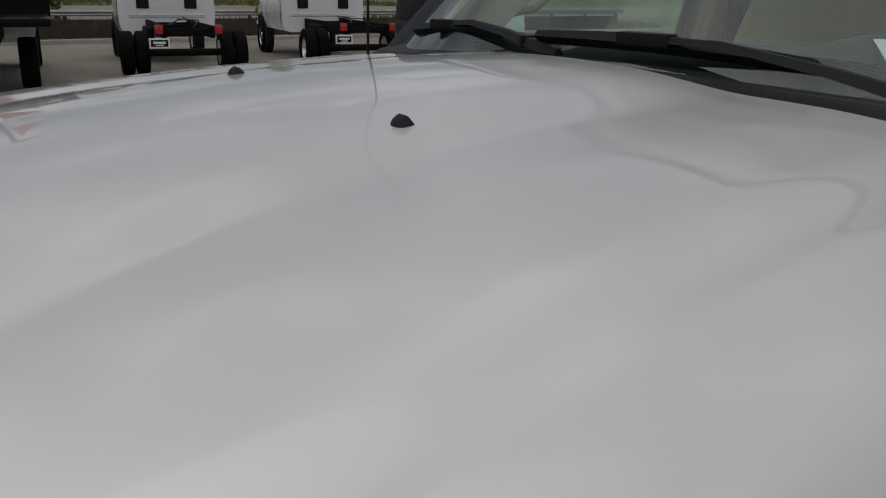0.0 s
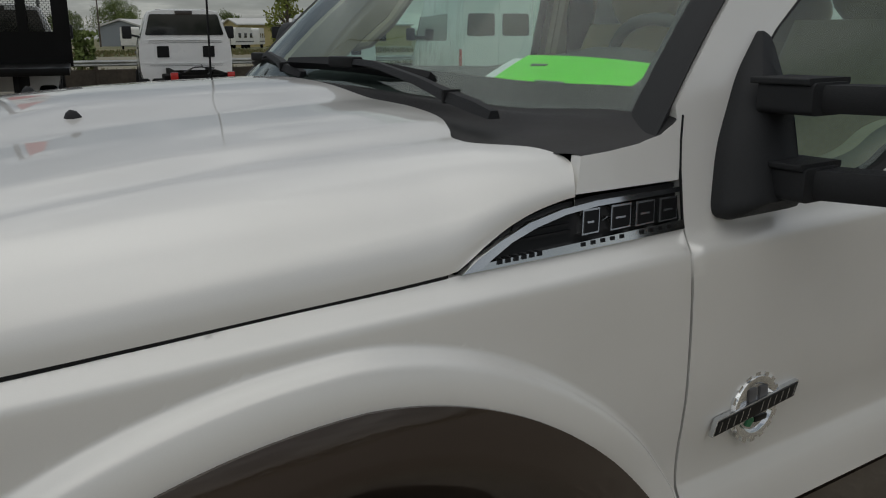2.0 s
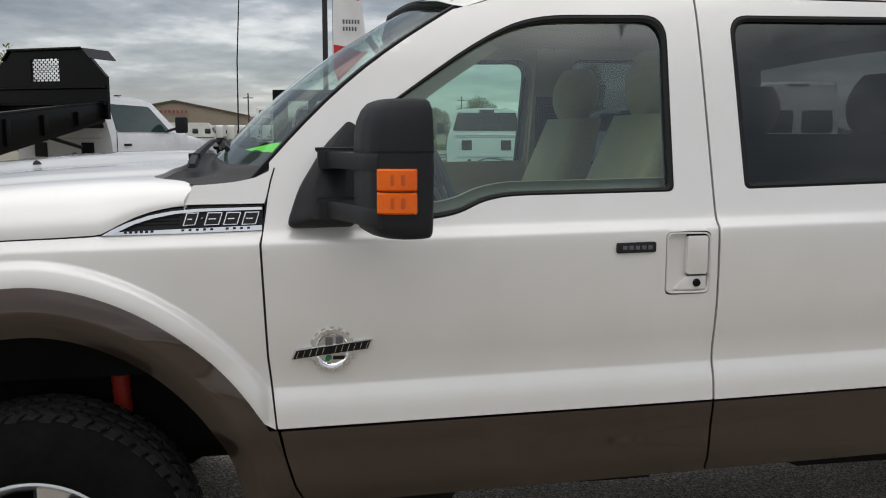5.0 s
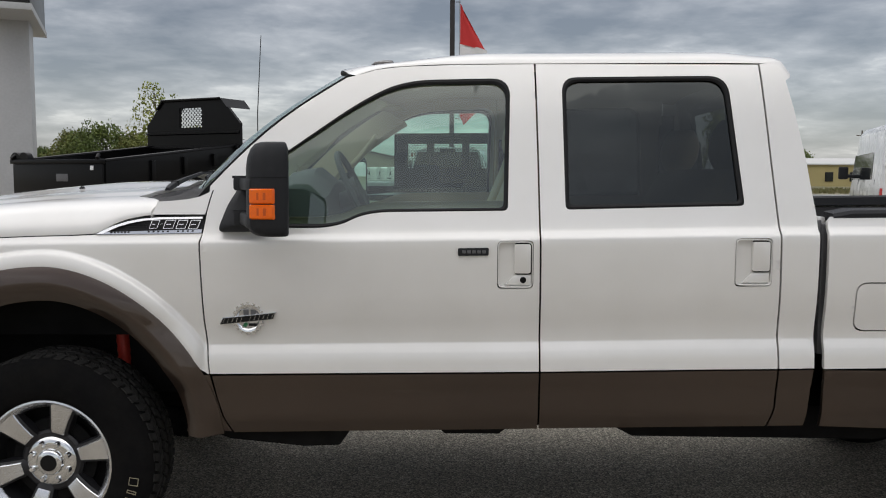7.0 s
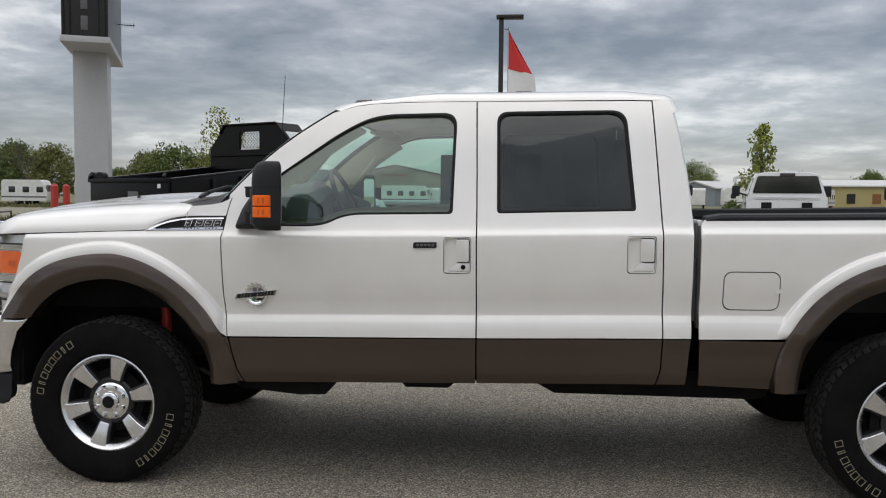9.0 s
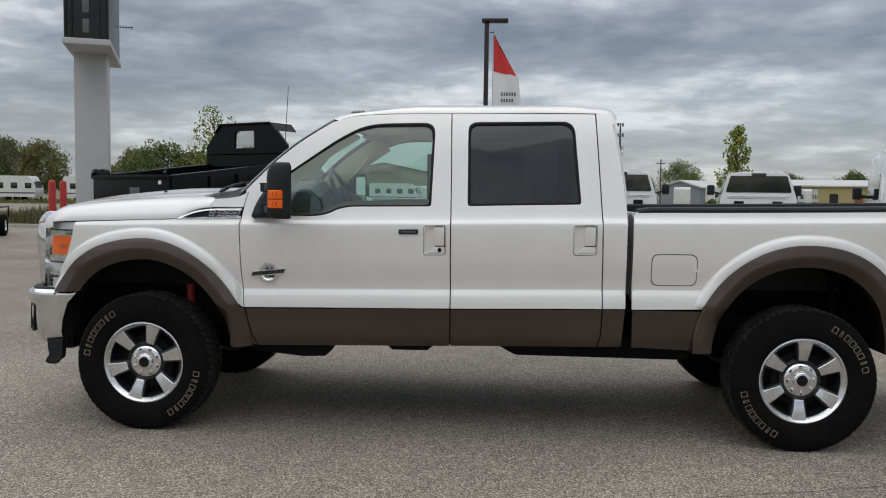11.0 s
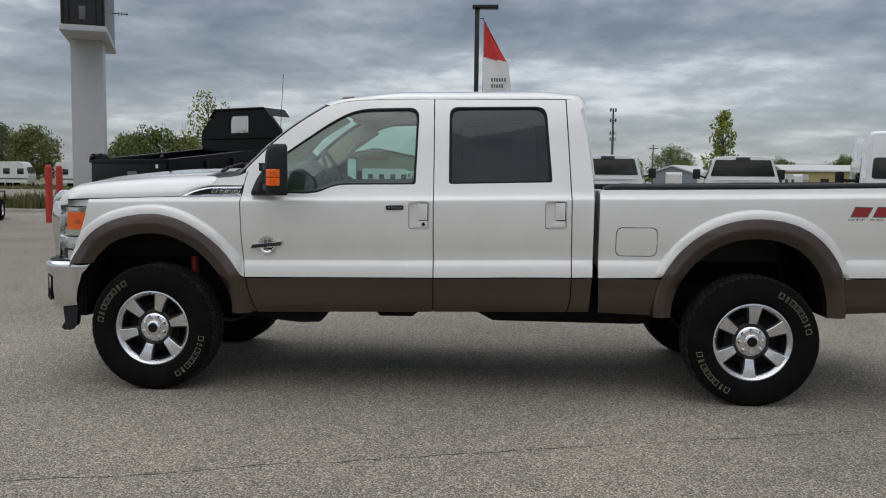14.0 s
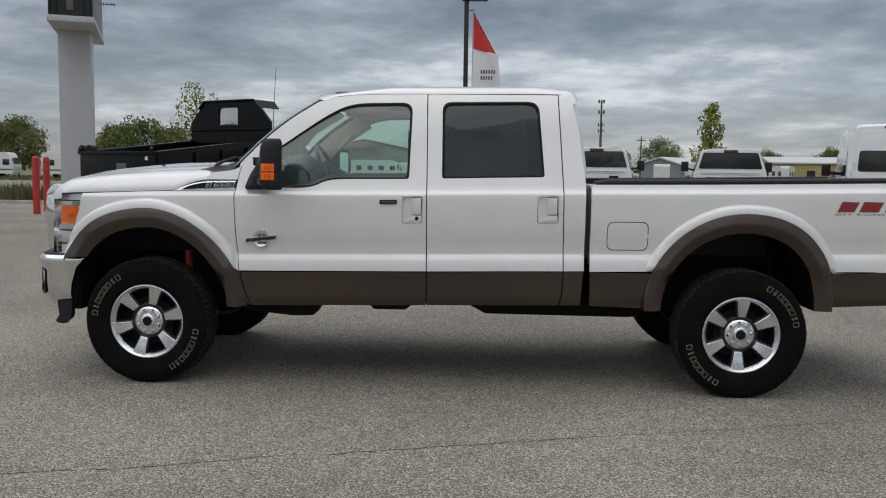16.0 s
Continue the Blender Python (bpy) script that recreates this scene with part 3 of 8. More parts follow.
def handle_cup(hx, lock):
    zc = 1.212 + (0.008 if not lock else 0) - RAKE * hx
    return zc, rounded([(hx - 0.069, zc - 0.092), (hx + 0.069, zc - 0.092), (hx + 0.069, zc + 0.089), (hx - 0.069, zc + 0.089)], 0.02)


def body_side(far):
    S = lambda o, holes=(), **kw: sheet(o, holes, far=far, **kw)
    S(FENDER, dx=0.012, dz=0.010, arch=FRONT).obj("front_fender", PAINT, truck, sharp=60)
    S(COWLSIDE).obj("cowl_side_panel", PAINT, truck, sharp=60)
    fd = S(FDOOR, [FWIN, handle_cup(1.828, True)[1]]).obj("front_door", PAINT, truck, sharp=60)
    rd = S(RDOOR, [RWIN, handle_cup(2.716, False)[1]]).obj("rear_door", PAINT, truck, sharp=60)
    S(CORNER).obj("cab_corner", PAINT, truck, sharp=60)
    # black strip added behind the door gap, so its shade is painted in
    S([(0.606, 1.31), (0.644, 1.31), (0.652, 0.98), (0.672, 0.785), (0.636, 0.785), (0.618, 0.98)], off=0.008, rim=0.01).obj("door_gap_shade", RUBBER, truck, "black strip standing in for shade in the door gap", sharp=60)
    bed = S(BED, [FUEL], dx=0.015, dz=0.011, arch=REAR).obj("bed_side", PAINT, truck, sharp=60)
    ff = S(inset(FUEL, 0.005)).obj("fuel_door", PAINT, bed, sharp=60)
    nub = Build().lathe([(0, -0.006), (0.010, -0.004), (0.012, 0.004), (0, 0.004)], Matrix.Translation((3.352, side_y(3.352, 1.01), 1.053)) @ pose(0, 0, 0, 90), 12)
    (nub.flip_y(C2) if far else nub).obj("fuel_door_tab", PAINT, ff)
    # brown lower panels
    for nm, o in (("door_lower_panel", lo([(0.664, 0.781), (1.923, 0.796), (1.923, 0.570), (0.735, 0.550), (0.702, 0.62), (0.679, 0.70)])),
                  ("door_lower_panel", lo([(1.930, 0.796), (2.819, 0.808), (2.815, 0.66), (2.795, 0.582), (1.930, 0.571)])),
                  ("corner_lower_panel", lo([(2.826, 0.808), (2.953, 0.811), (2.938, 0.586), (2.803, 0.583), (2.822, 0.66)])),
                  ("bed_lower_panel", [(2.995, 0.771)] + [p for p in arch_line(REAR, 1.0, 180, 140) if p[1] < 0.771][::-1] + [(3.335, 0.53), (3.0, 0.545)]),
                  ("bed_lower_panel", [p for p in arch_line(REAR, 1.0, 0, 30) if p[1] < 0.771][::-1] + [(4.535, 0.54), (5.10, 0.56), (5.12, 0.771)])):
        S(o, dz=0.02).obj(nm, BROWN, truck, "brown painted lower body panel", sharp=60)
    edge = Build().tube([(x, side_y(x, z - RAKE * x) + 0.0004, z) for x, z in ((0.6275, 1.325), (0.6335, 1.36), (0.6405, 1.41), (0.6495, 1.45), (0.6610, 1.487))], 0.0024, 6)
    (edge.flip_y(C2) if far else edge).obj("door_edge_seal", RUBBER, fd, "thin black door edge seal")
    low = S([(0.555, 0.552), (0.727, 0.545), (0.695, 0.61), (0.671, 0.70), (0.655, 0.775), (0.600, 0.777)], dz=0.02)
    low.obj("fender_lower_panel", BROWN, truck, sharp=60)
    flare(FRONT, 152, 0, 0.5, far, "front_arch_flare", (None, 0.535))
    flare(REAR, 180, 0, 0.5, far, "rear_arch_flare", (0.572, 0.600))
    # window seals, glass
    for door, win, gl in ((fd, FWIN, GLASS), (rd, RWIN, PRIVACY)):
        seal = ribbon(win, 0.017, 0.03, off=0.002)
        (seal.flip_y(C2) if far else seal).obj("window_seal", RUBBER, door, "black rubber window seal")
        pane = sheet(inset(win, 0.012), dx=0.12, dz=0.12, off=0.014, rim=0.004, far=far).obj("window_pane", gl, door, "", 60)
        pane.visible_shadow = False
    # inner door skins and pillars
    S(inset(FDOOR, 0.012), [FLINE], off=0.075, dz=0.04, dx=0.06, rim=-0.03).obj("door_lining", TAN, fd, "tan door lining", 60)
    S(inset(RDOOR, 0.012), [inset(RWIN, 0.004)], off=0.075, dz=0.04, dx=0.06, rim=-0.03).obj("door_lining", TAN, rd, "tan door lining", 60)
    arm = Build().box(1.0, 1.75, 0.085, 0.15, 1.10, 1.17, 0.02)
    (arm.flip_y(C2) if far else arm).obj("door_armrest", TAN, fd)
    # door handles: cup, paddle, lock
    for door, hx, lock in ((fd, 1.828, True), (rd, 2.716, False)):
        zc, cup = handle_cup(hx, lock)
        b = Build()
        outer, rings = dense(cup, 0.02), []
        for s, d in ((0.968, 0.014), (0.968, -0.001), (0.955, -0.0045), (0.925, -0.0045), (0.91, -0.001), (0.895, 0.020), (0.87, 0.044), (0.78, 0.056)):
            rings.append([(hx + (p[0] - hx) * s, side_y(*p) + d, zc + (p[1] - zc) * s + RAKE * hx) for p in outer])
        b.loft(rings, True, True)
        (b.flip_y(C2) if far else b).obj("handle_cup", PAINT, door, "", 25)
        b = Build()
        pad = rounded([(hx - 0.005, zc - 0.034), (hx + 0.058, zc - 0.034), (hx + 0.058, zc + 0.076), (hx - 0.005, zc + 0.076)], 0.009)
        y = side_y(hx, zc)
        b.prism([(p[0], p[1] + RAKE * hx) for p in pad], y - 0.005, y + 0.022, bevel=0.003)
        (b.flip_y(C2) if far else b).obj("door_handle", PAINT, door)
        b = Build()   # black block behind the paddle, its colour standing in for the gap's shadow
        slot = rounded([(hx - 0.002, zc - 0.038), (hx + 0.0625, zc - 0.038), (hx + 0.0625, zc + 0.081), (hx - 0.002, zc + 0.081)], 0.009)
        b.prism([(p[0], p[1] + RAKE * hx) for p in slot], y + 0.004, y + 0.054)
        (b.flip_y(C2) if far else b).obj("handle_gap_shade", DARK, door, "black block standing in for shade round the handle")
        b = Build()
        pad = [(hx - 0.040, zc - 0.079), (hx + 0.060, zc - 0.079), (hx + 0.060, zc - 0.040), (hx - 0.002, zc - 0.040)]
        b.prism([(p[0], p[1] + RAKE * hx) for p in pad], y + 0.004, y + 0.032, bevel=0.003)
        (b.flip_y(C2) if far else b).obj("handle_shelf", PAINT, door)
        if lock:
            m = Matrix.Translation((hx + 0.030, y + 0.003, zc - 0.060 + RAKE * hx)) @ pose(0, 0, 0, 90)
            b = Build().lathe([(0, 0.008), (0.009, 0.008), (0.012, 0.0), (0.012, -0.004), (0, -0.004)], m, 16)
            (b.flip_y(C2) if far else b).obj("lock_cylinder", DARK, door)
    return fd, rd, bed


near_front, near_rear, near_bed = body_side(False)
far_front, far_rear, far_bed = body_side(True)

# black boards added behind the panel gaps, standing in for the shade in them
for far in (False, True):
    for dims in ((0.66, 2.93, 0.060, 0.068, 0.575, 1.28), (-0.45, 0.60, 0.20, 0.21, 0.9, 1.25), (2.76, 2.84, 0.20, 0.215, 1.28, 1.88), (1.85, 1.97, 0.21, 0.225, 1.28, 1.95)):
        b = Build().box(*dims)
        (b.flip_y(C2) if far else b).obj("gap_shade_backing", DARK, truck)


# ---- hood ----
HB_Y = curve_at([(-0.80, 0.12), (-0.5, 0.125), (-0.2, 0.165), (0.05, 0.185), (0.33, 0.190)])
HB_Z = curve_at([(-0.90, 1.285), (-0.78, 1.325), (-0.66, 1.362), (-0.5, 1.396), (-0.2, 1.433), (0.05, 1.449), (0.33, 1.462)])
HC_Z = curve_at([(-0.95, 1.30), (-0.90, 1.345), (-0.80, 1.395), (-0.62, 1.448), (-0.4, 1.478), (-0.1, 1.506), (0.10, 1.515), (0.33, 1.521)])
SEAM = curve_at([(-0.70, 1.275), (-0.62, 1.292), (-0.21, 1.309), (0.205, 1.3215), (0.23, 1.331), (0.265, 1.349), (0.31, 1.368), (0.36, 1.382), (0.425, 1.3915), (0.46, 1.3925)])
HOOD_REAR = curve_at([(0.0, 0.424), (0.05, 0.444), (0.10, 0.420), (0.17, 0.330), (0.19, 0.328), (0.24, 0.352), (0.34, 0.385), (0.5, 0.398), (0.75, 0.392), (0.95, 0.388)])
HOOD_FRONT = curve_at([(0.0, -0.615), (0.05, -0.645), (0.12, -0.685), (0.25, -0.74), (0.5, -0.81), (0.95, -0.86)])


def hood_point(u, s):
    """u from the cowl to the nose, s from the near seam to the centre line."""
    if s < 0.40:
        a = s / 0.40
        yy = 0.19 * (1 - math.cos(a * math.pi / 2))
    else:
        yy = 0.19 + (C - 0.19) * (s - 0.40) / 0.60
    x = HOOD_REAR(yy) + (HOOD_FRONT(yy) - HOOD_REAR(yy)) * u
    zs, yb, zb, zc = SEAM(x), HB_Y(x), HB_Z(x), HC_Z(x)
    nose = min(1.0, (x - HOOD_FRONT(yy)) / 0.15)   # the leading edge rolls down to the lamps and grille
    roll = math.sqrt(max(0.0, 1 - (1 - nose) ** 2))
    low = SEAM(-0.62) - 0.012
    zb, zc = low + (zb - low) * roll, low + (zc - low) * roll
    ye = side_y(x, zs - RAKE * x) - 0.002
    if s < 0.40:
        top = radians(77)
        a = (s / 0.40) * top
        y = ye + (yb - ye) * (1 - math.cos(a)) / (1 - math.cos(top))
        z = zs + (zb - zs) * (math.sin(a) / math.sin(top)) ** 0.92
        return Vector((x, y, z))
    t = (s - 0.40) / 0.60
    y = yb + (C - yb) * t
    d = y - yb
    flat = zb + 0.012 * smooth(d / 0.10) + 0.009 * smooth(d / 0.25) + 0.030 * d
    dome = zc - 0.020 * ((C - y) / 0.35) ** 2
    edge = 0.312 + 0.54 * (min(x, -0.11) + 0.548)   # the raised centre starts along this line
    t = min(max((y - edge) / 0.20, 0.0), 1.0)
    w = 1 - (1 - t) ** 2
    return Vector((x, y, flat * (1 - w) + max(dome, flat) * w))


b = Build()
NU, NS = 70, 141
b.grid(NU, 2 * NS - 1, lambda u, s: hood_point(u, s * 2) if s <= 0.5 else (lambda p: (p.x, C2 - p.y, p.z))(hood_point(u, (1 - s) * 2)))
ring = [i * (2 * NS - 1) for i in range(NU)], [(i + 1) * (2 * NS - 1) - 1 for i in range(NU)], list(range(2 * NS - 1)), list(range((NU - 1) * (2 * NS - 1), NU * (2 * NS - 1)))
for k, edge in enumerate(ring):
    base = len(b.v)
    for i in edge:
        x, y, z = b.v[i]
        b.v.append((x, y + (0.03 if k == 0 else -0.03 if k == 1 else 0), z - (0.0 if k < 2 else 0.03)))
    for j in range(len(edge) - 1):
        b.f.append((edge[j], edge[j + 1], base + j + 1, base + j))
hood = b.obj("hood", PAINT, truck, "white painted hood with a raised centre", 50)
for far in (False, True):   # black strip painting in the shade of the gap between hood and fender
    line = [q for q in (hood_point(k / 60, 0.0) for k in range(61)) if q.x < 0.20]
    b = Build().loft([[(q.x, q.y + 0.0006, q.z + 0.0005), (q.x, q.y + 0.0004, q.z - 0.0055), (q.x, q.y + 0.012, q.z - 0.0055), (q.x, q.y + 0.012, q.z + 0.0005)] for q in line])
    (b.flip_y(C2) if far else b).obj("hood_gap_shade", RUBBER, hood, "black strip standing in for shade along the hood gap")
for y in (0.637, 1.112):
    p = min((hood_point(u / 200, s / 200) for u in range(200) for s in range(80, 201, 2)), key=lambda q: (q.x + 0.107) ** 2 + (q.y - min(y, C2 - y)) ** 2)
    b = Build()
    rings = []
    for t, w, h in ((0, 0.004, 0.002), (0.004, 0.009, 0.009), (0.011, 0.011, 0.013), (0.021, 0.010, 0.010), (0.028, 0.007, 0.003)):
        rings.append([(p.x - 0.023 + t, y + w * math.cos(a * math.pi / 6), p.z - 0.003 + h * max(0, math.sin(a * math.pi / 6)) * 1.15) for a in range(0, 7)] + [(p.x - 0.023 + t, y, p.z - 0.004)])
    b.loft(rings).obj("washer_nozzle", PLASTIC, hood, "black washer nozzle")

# ---- cowl, windscreen, roof ----
glass = Build().grid(41, 17, screen_point).obj("windscreen", SCREENGLASS, truck, "clear windscreen glass", 60)
glass.visible_shadow = False
b = Build()
frame_w = [(0.0, 0.0, 1.0, 0.085), (0.0, 0.955, 1.0, 1.0), (0.0, 0.0, 0.022, 1.0), (0.978, 0.0, 1.0, 1.0)]
for u0, v0, u1, v1 in frame_w:
    nrm = Vector((0.008, 0, -0.008))
    nu = 41 if u1 - u0 > 0.5 else 3
    nv = 17 if v1 - v0 > 0.5 else 3
    b.grid(nu, nv, lambda s, t: screen_point(u0 + (u1 - u0) * s, v0 + (v1 - v0) * t) + nrm)
b.obj("windscreen_border", RUBBER, glass, "black border band round the glass")
for far in (False, True):
    b = Build()
    rings = []
    for i in range(21):
        p = screen_point(0.0, -0.13 + 1.115 * i / 20)
        q = Vector((p.x - 0.004, side_y(p.x, p.z - RAKE * p.x), p.z + 0.004))
        rings.append([p + Vector((-0.004, 0.042, 0.008)), p + Vector((-0.008, 0.016, 0.010)), p.lerp(q, 0.6) + Vector((-0.006, 0, 0.006)), q + Vector((-0.001, 0.002, 0.002)), q + Vector((0.02, 0.02, -0.02)), p + Vector((0.02, 0.045, -0.02))])
    (b.loft(rings).flip_y(C2) if far else b.loft(rings)).obj("pillar_moulding", PLASTIC, truck, "black windscreen pillar moulding")

Build().tube([screen_point(0.012 + 0.976 * k / 30, 1.0) + Vector((-0.002, 0, 0.004)) for k in range(31)], 0.013, 8).obj("windscreen_top_moulding", PLASTIC, truck, "black moulding along the top of the windscreen")

COWL_EDGE = curve_at([(0.42, 1.436), (0.447, 1.441), (0.50, 1.445), (0.56, 1.451), (0.61, 1.461), (0.64, 1.475), (0.67, 1.500)])


# cowl grille, from the hood's rear edge up to the glass
def cowl_point(u, v):
    w = u if u <= 0.5 else 1 - u
    y = 0.046 + (C - 0.046) * w * 2
    # near corner follows the fender
    zr = glass_base(max(y, 0.1)).z + 0.006
    xr = glass_base(y).x + 0.012 if y > 0.1 else 0.655
    xf = HOOD_REAR(max(y, 0.05)) + 0.006
    s = 0.40 + 0.60 * max(0, (y - 0.19)) / (C - 0.19) if y > 0.19 else 0.40 * (2 / math.pi) * math.acos(max(0, 1 - y / 0.19))
    zf = hood_point(0.0, min(s, 1.0)).z - 0.012
    p = Vector((xf, y, zf)).lerp(Vector((xr, y, zr)), v)
    edge = smooth((0.15 - y) / 0.09)
    p.z = p.z * (1 - edge) + (COWL_EDGE(p.x) + 0.003 + (y - 0.058) * 0.15) * edge
    p.z -= 0.020 * math.sin(v * math.pi) * smooth((y - 0.08) / 0.2) - 0.012 * math.exp(-((v - 0.72) / 0.1) ** 2) * smooth((y - 0.1) / 0.1)
    p.y = max(p.y, side_y(p.x, p.z - RAKE * p.x) + 0.001)
    if u > 0.5:
        p.y = C2 - p.y
    return p


b = Build().grid(121, 25, cowl_point)
cowl = b.obj("cowl_grille", COWLMAT, truck, "weathered black plastic cowl under the windscreen", 45)
ROOF_SIDE = curve_at([(1.18, 1.925), (1.215, 1.936), (1.28, 1.957), (1.38, 1.970), (1.60, 1.979), (1.91, 1.981), (2.54, 1.980), (2.775, 1.978), (2.815, 1.975), (2.845, 1.967), (2.862, 1.945), (2.884, 1.856), (2.95, 1.60)])


def roof_point(u, v):
    w = v if v <= 0.5 else 1 - v
    w *= 2
    yf = 0.20 + (C - 0.20) * w
    x0 = WS_HI(max(yf, 0.18)) + 0.004
    bulge = 0.062 * math.sin(math.pi / 2 * w) ** 0.45 * u ** 3
    xe = x0 + (2.872 - x0) * u     # along the near rail
    x = xe + bulge
    zs = ROOF_SIDE(xe)
    y0 = side_y(xe, zs - RAKE * xe) + 0.001
    zc = 2.050 - 0.058 * smooth((1.75 - xe) / 0.60) - 0.022 * smooth((xe - 2.60) / 0.22) - (0.11 * max(0, (xe - 2.815) / 0.08) ** 2)
    y = y0 + (C - y0) * (w ** 1.5)
    z = zs + (max(zc, zs + 0.002) - zs) * (1 - (1 - w) ** 5.0)
    z = min(z, WS_HIZ(max(min(y, C), 0.18)) + 0.010 + 0.30 * (x - x0) - 0.06 * (x - x0) ** 2)
    z += 0.006 * math.exp(-((y - 0.42) / 0.03) ** 2) * smooth((x - 1.4) / 0.2) * smooth((2.7 - x) / 0.2)
    return Vector((x, y if v <= 0.5 else C2 - y, z))


roof = Build().grid(60, 81, roof_point).obj("roof", PAINT, truck, "white painted cab roof", 50)
Build().grid(20, 31, lambda u, v: roof_point(0.02 + 0.95 * u, 0.03 + 0.94 * v) - Vector((0, 0, 0.045))).obj("headliner", TAN, roof, "tan headliner", 60)
for i, (x, y) in enumerate(((1.225, 0.42), (1.15, C), (1.225, C2 - 0.42), (1.175, 0.70), (1.175, C2 - 0.70))):
    v = 0.5 * ((y - 0.2) / (C - 0.2)) if y <= C else 1 - 0.5 * ((C2 - y - 0.2) / (C - 0.2))
    p = min((roof_point(a / 300, min(max(v, 0), 1)) for a in range(60)), key=lambda q: abs(q.x - x - 0.06))
    b = Build()
    rings = []
    for t, h, w in ((0, 0.002, 0.016), (0.015, 0.014, 0.026), (0.05, 0.020, 0.030), (0.085, 0.019, 0.028), (0.10, 0.004, 0.020)):
        rings.append([(p.x - 0.03 + t, p.y + w * math.cos(a * math.pi / 6), p.z - 0.002 + h * math.sin(a * math.pi / 6)) for a in range(7)])
    b.loft(rings).obj("roof_marker_lamp", SMOKED, roof, "smoked dark roof marker lamp")

# back of the cab
b = Build()


def back_point(u, v):
    z = 0.62 + 1.345 * v
    x = curve_at([(0.6, 2.90), (1.40, 2.955), (1.50, 2.940), (1.66, 2.919), (1.85, 2.884), (1.93, 2.866), (1.985, 2.84)])(z)
    ys = side_y(2.9, z - RAKE * 2.9) + 0.02
    y = ys + (C2 - 2 * ys) * u
    k = smooth((z - 1.38) / 0.12)
    return (x + (0.025 + 0.045 * k) * math.sin(math.pi * u) ** 0.45, y, z + 0.04 * v ** 6 * math.sin(math.pi * u))


rows, cols = 40, 40
b.grid(cols, rows, back_point)
keep = []
for f in b.f:
    cy, cz = sum(b.v[i][1] for i in f) / 4, sum(b.v[i][2] for i in f) / 4
    if not (0.32 < cy < 1.58 and 1.47 < cz < 1.885):
        keep.append(f)
b.f = keep
b.obj("cab_back", PAINT, truck, "", 45)


def back_glass(u, v):
    z = 1.44 + 0.475 * v
    ys = side_y(2.9, z - RAKE * 2.9) + 0.02
    p = back_point((0.28 + 1.34 * u - ys) / (C2 - 2 * ys), (z - 0.62) / 1.345)
    return (p[0] - 0.012, p[1], p[2])


g = Build().grid(16, 8, back_glass).obj("rear_window", REARGLASS_MAT, truck, "grey-tinted rear cab window")
g.visible_shadow = False

# ---- cargo bed ----
bedfloor = Build()
bedfloor.box(3.0, 3.36, 0.12, C2 - 0.12, 0.86, 0.90).box(4.56, 5.1, 0.12, C2 - 0.12, 0.86, 0.90).box(3.36, 4.56, 0.60, C2 - 0.60, 0.86, 0.90)
for i in range(14):
    y = 0.22 + i * 0.114
    for x0, x1 in (((3.02, 5.08),) if 0.60 < y < C2 - 0.65 else ((3.02, 3.35), (4.57, 5.08))):
        Build().box(x0, x1, y, y + 0.05, 0.90, 0.912, 0.004).obj("floor_rib", REARBLACK, truck)
bedfloor.obj("bed_floor", REARBLACK, truck, "black ribbed bed floor")
for far in (False, True):
    b = Build()
    b.box(3.005, 3.30, 0.095, 0.13, 0.90, 1.36).box(3.30, 4.58, 0.095, 0.13, 1.16, 1.36).box(4.58, 5.12, 0.095, 0.13, 0.90, 1.36)
    b.box(3.30, 4.58, 0.13, 0.60, 1.13, 1.16).box(3.30, 4.58, 0.57, 0.60, 0.88, 1.13)   # wheel box
    (b.flip_y(C2) if far else b).obj("bed_inner_wall", REARBLACK, truck)
    b = Build()
    rings = []
    for i in range(31):
        x = 3.018 + (5.14 - 3.018) * i / 30
        z = 1.345 + RAKE * x + 0.0
        drop = -0.012 * (1 - smooth((x - 3.018) / 0.05))
        rings.append([(x, 0.026, z), (x, 0.024, z + 0.016 + drop), (x, 0.034, z + 0.028 + drop), (x, 0.115, z + 0.034 + drop), (x, 0.132, z + 0.024 + drop), (x, 0.135, z - 0.02)])
    b.loft(rings)
    (b.flip_y(C2) if far else b).obj("bed_rail_cap", PLASTIC, truck, "black plastic bed rail cap")
    b = Build().box(2.988, 3.02, 0.05, 0.10, 0.86, 1.36, 0.006)
    b.box(2.975, 2.99, 0.06, 0.10, 1.20, 1.375, 0.006)
    (b.flip_y(C2) if far else b).obj("bed_front_post", GREYDECAL, truck)
Build().box(2.992, 3.03, 0.10, C2 - 0.10, 0.88, 1.385, 0.01).obj("bed_front_wall", PAINT, truck)
tail = Build().box(5.13, 5.18, 0.06, C2 - 0.06, 0.86, 1.40, 0.015).obj("tailgate", PAINT, truck)
Build().box(5.12, 5.185, 0.05, C2 - 0.05, 1.400, 1.425, 0.01).obj("tailgate_cap", PLASTIC, tail)
for y0, y1 in ((0.03, 0.12), (C2 - 0.12, C2 - 0.03)):
    Build().box(5.10, 5.17, y0, y1, 0.98, 1.32, 0.015).obj("tail_lamp", REDLENS, truck)
Build().prism(rounded([(5.16, 0.56), (5.32, 0.60), (5.34, 0.72), (5.30, 0.76), (5.16, 0.74)], 0.02), 0.04, C2 - 0.04).obj("rear_bumper", CHROME, truck, "chrome rear bumper")


# ---- nose: headlamps, grille, bumper ----
def side_or_far(b, far):
    return b.flip_y(C2) if far else b


NOSE = curve_at([(0.0, -0.58), (0.03, -0.62), (0.066, -0.655), (0.12, -0.695), (0.20, -0.735), (0.35, -0.785), (0.60, -0.835), (0.95, -0.86)])


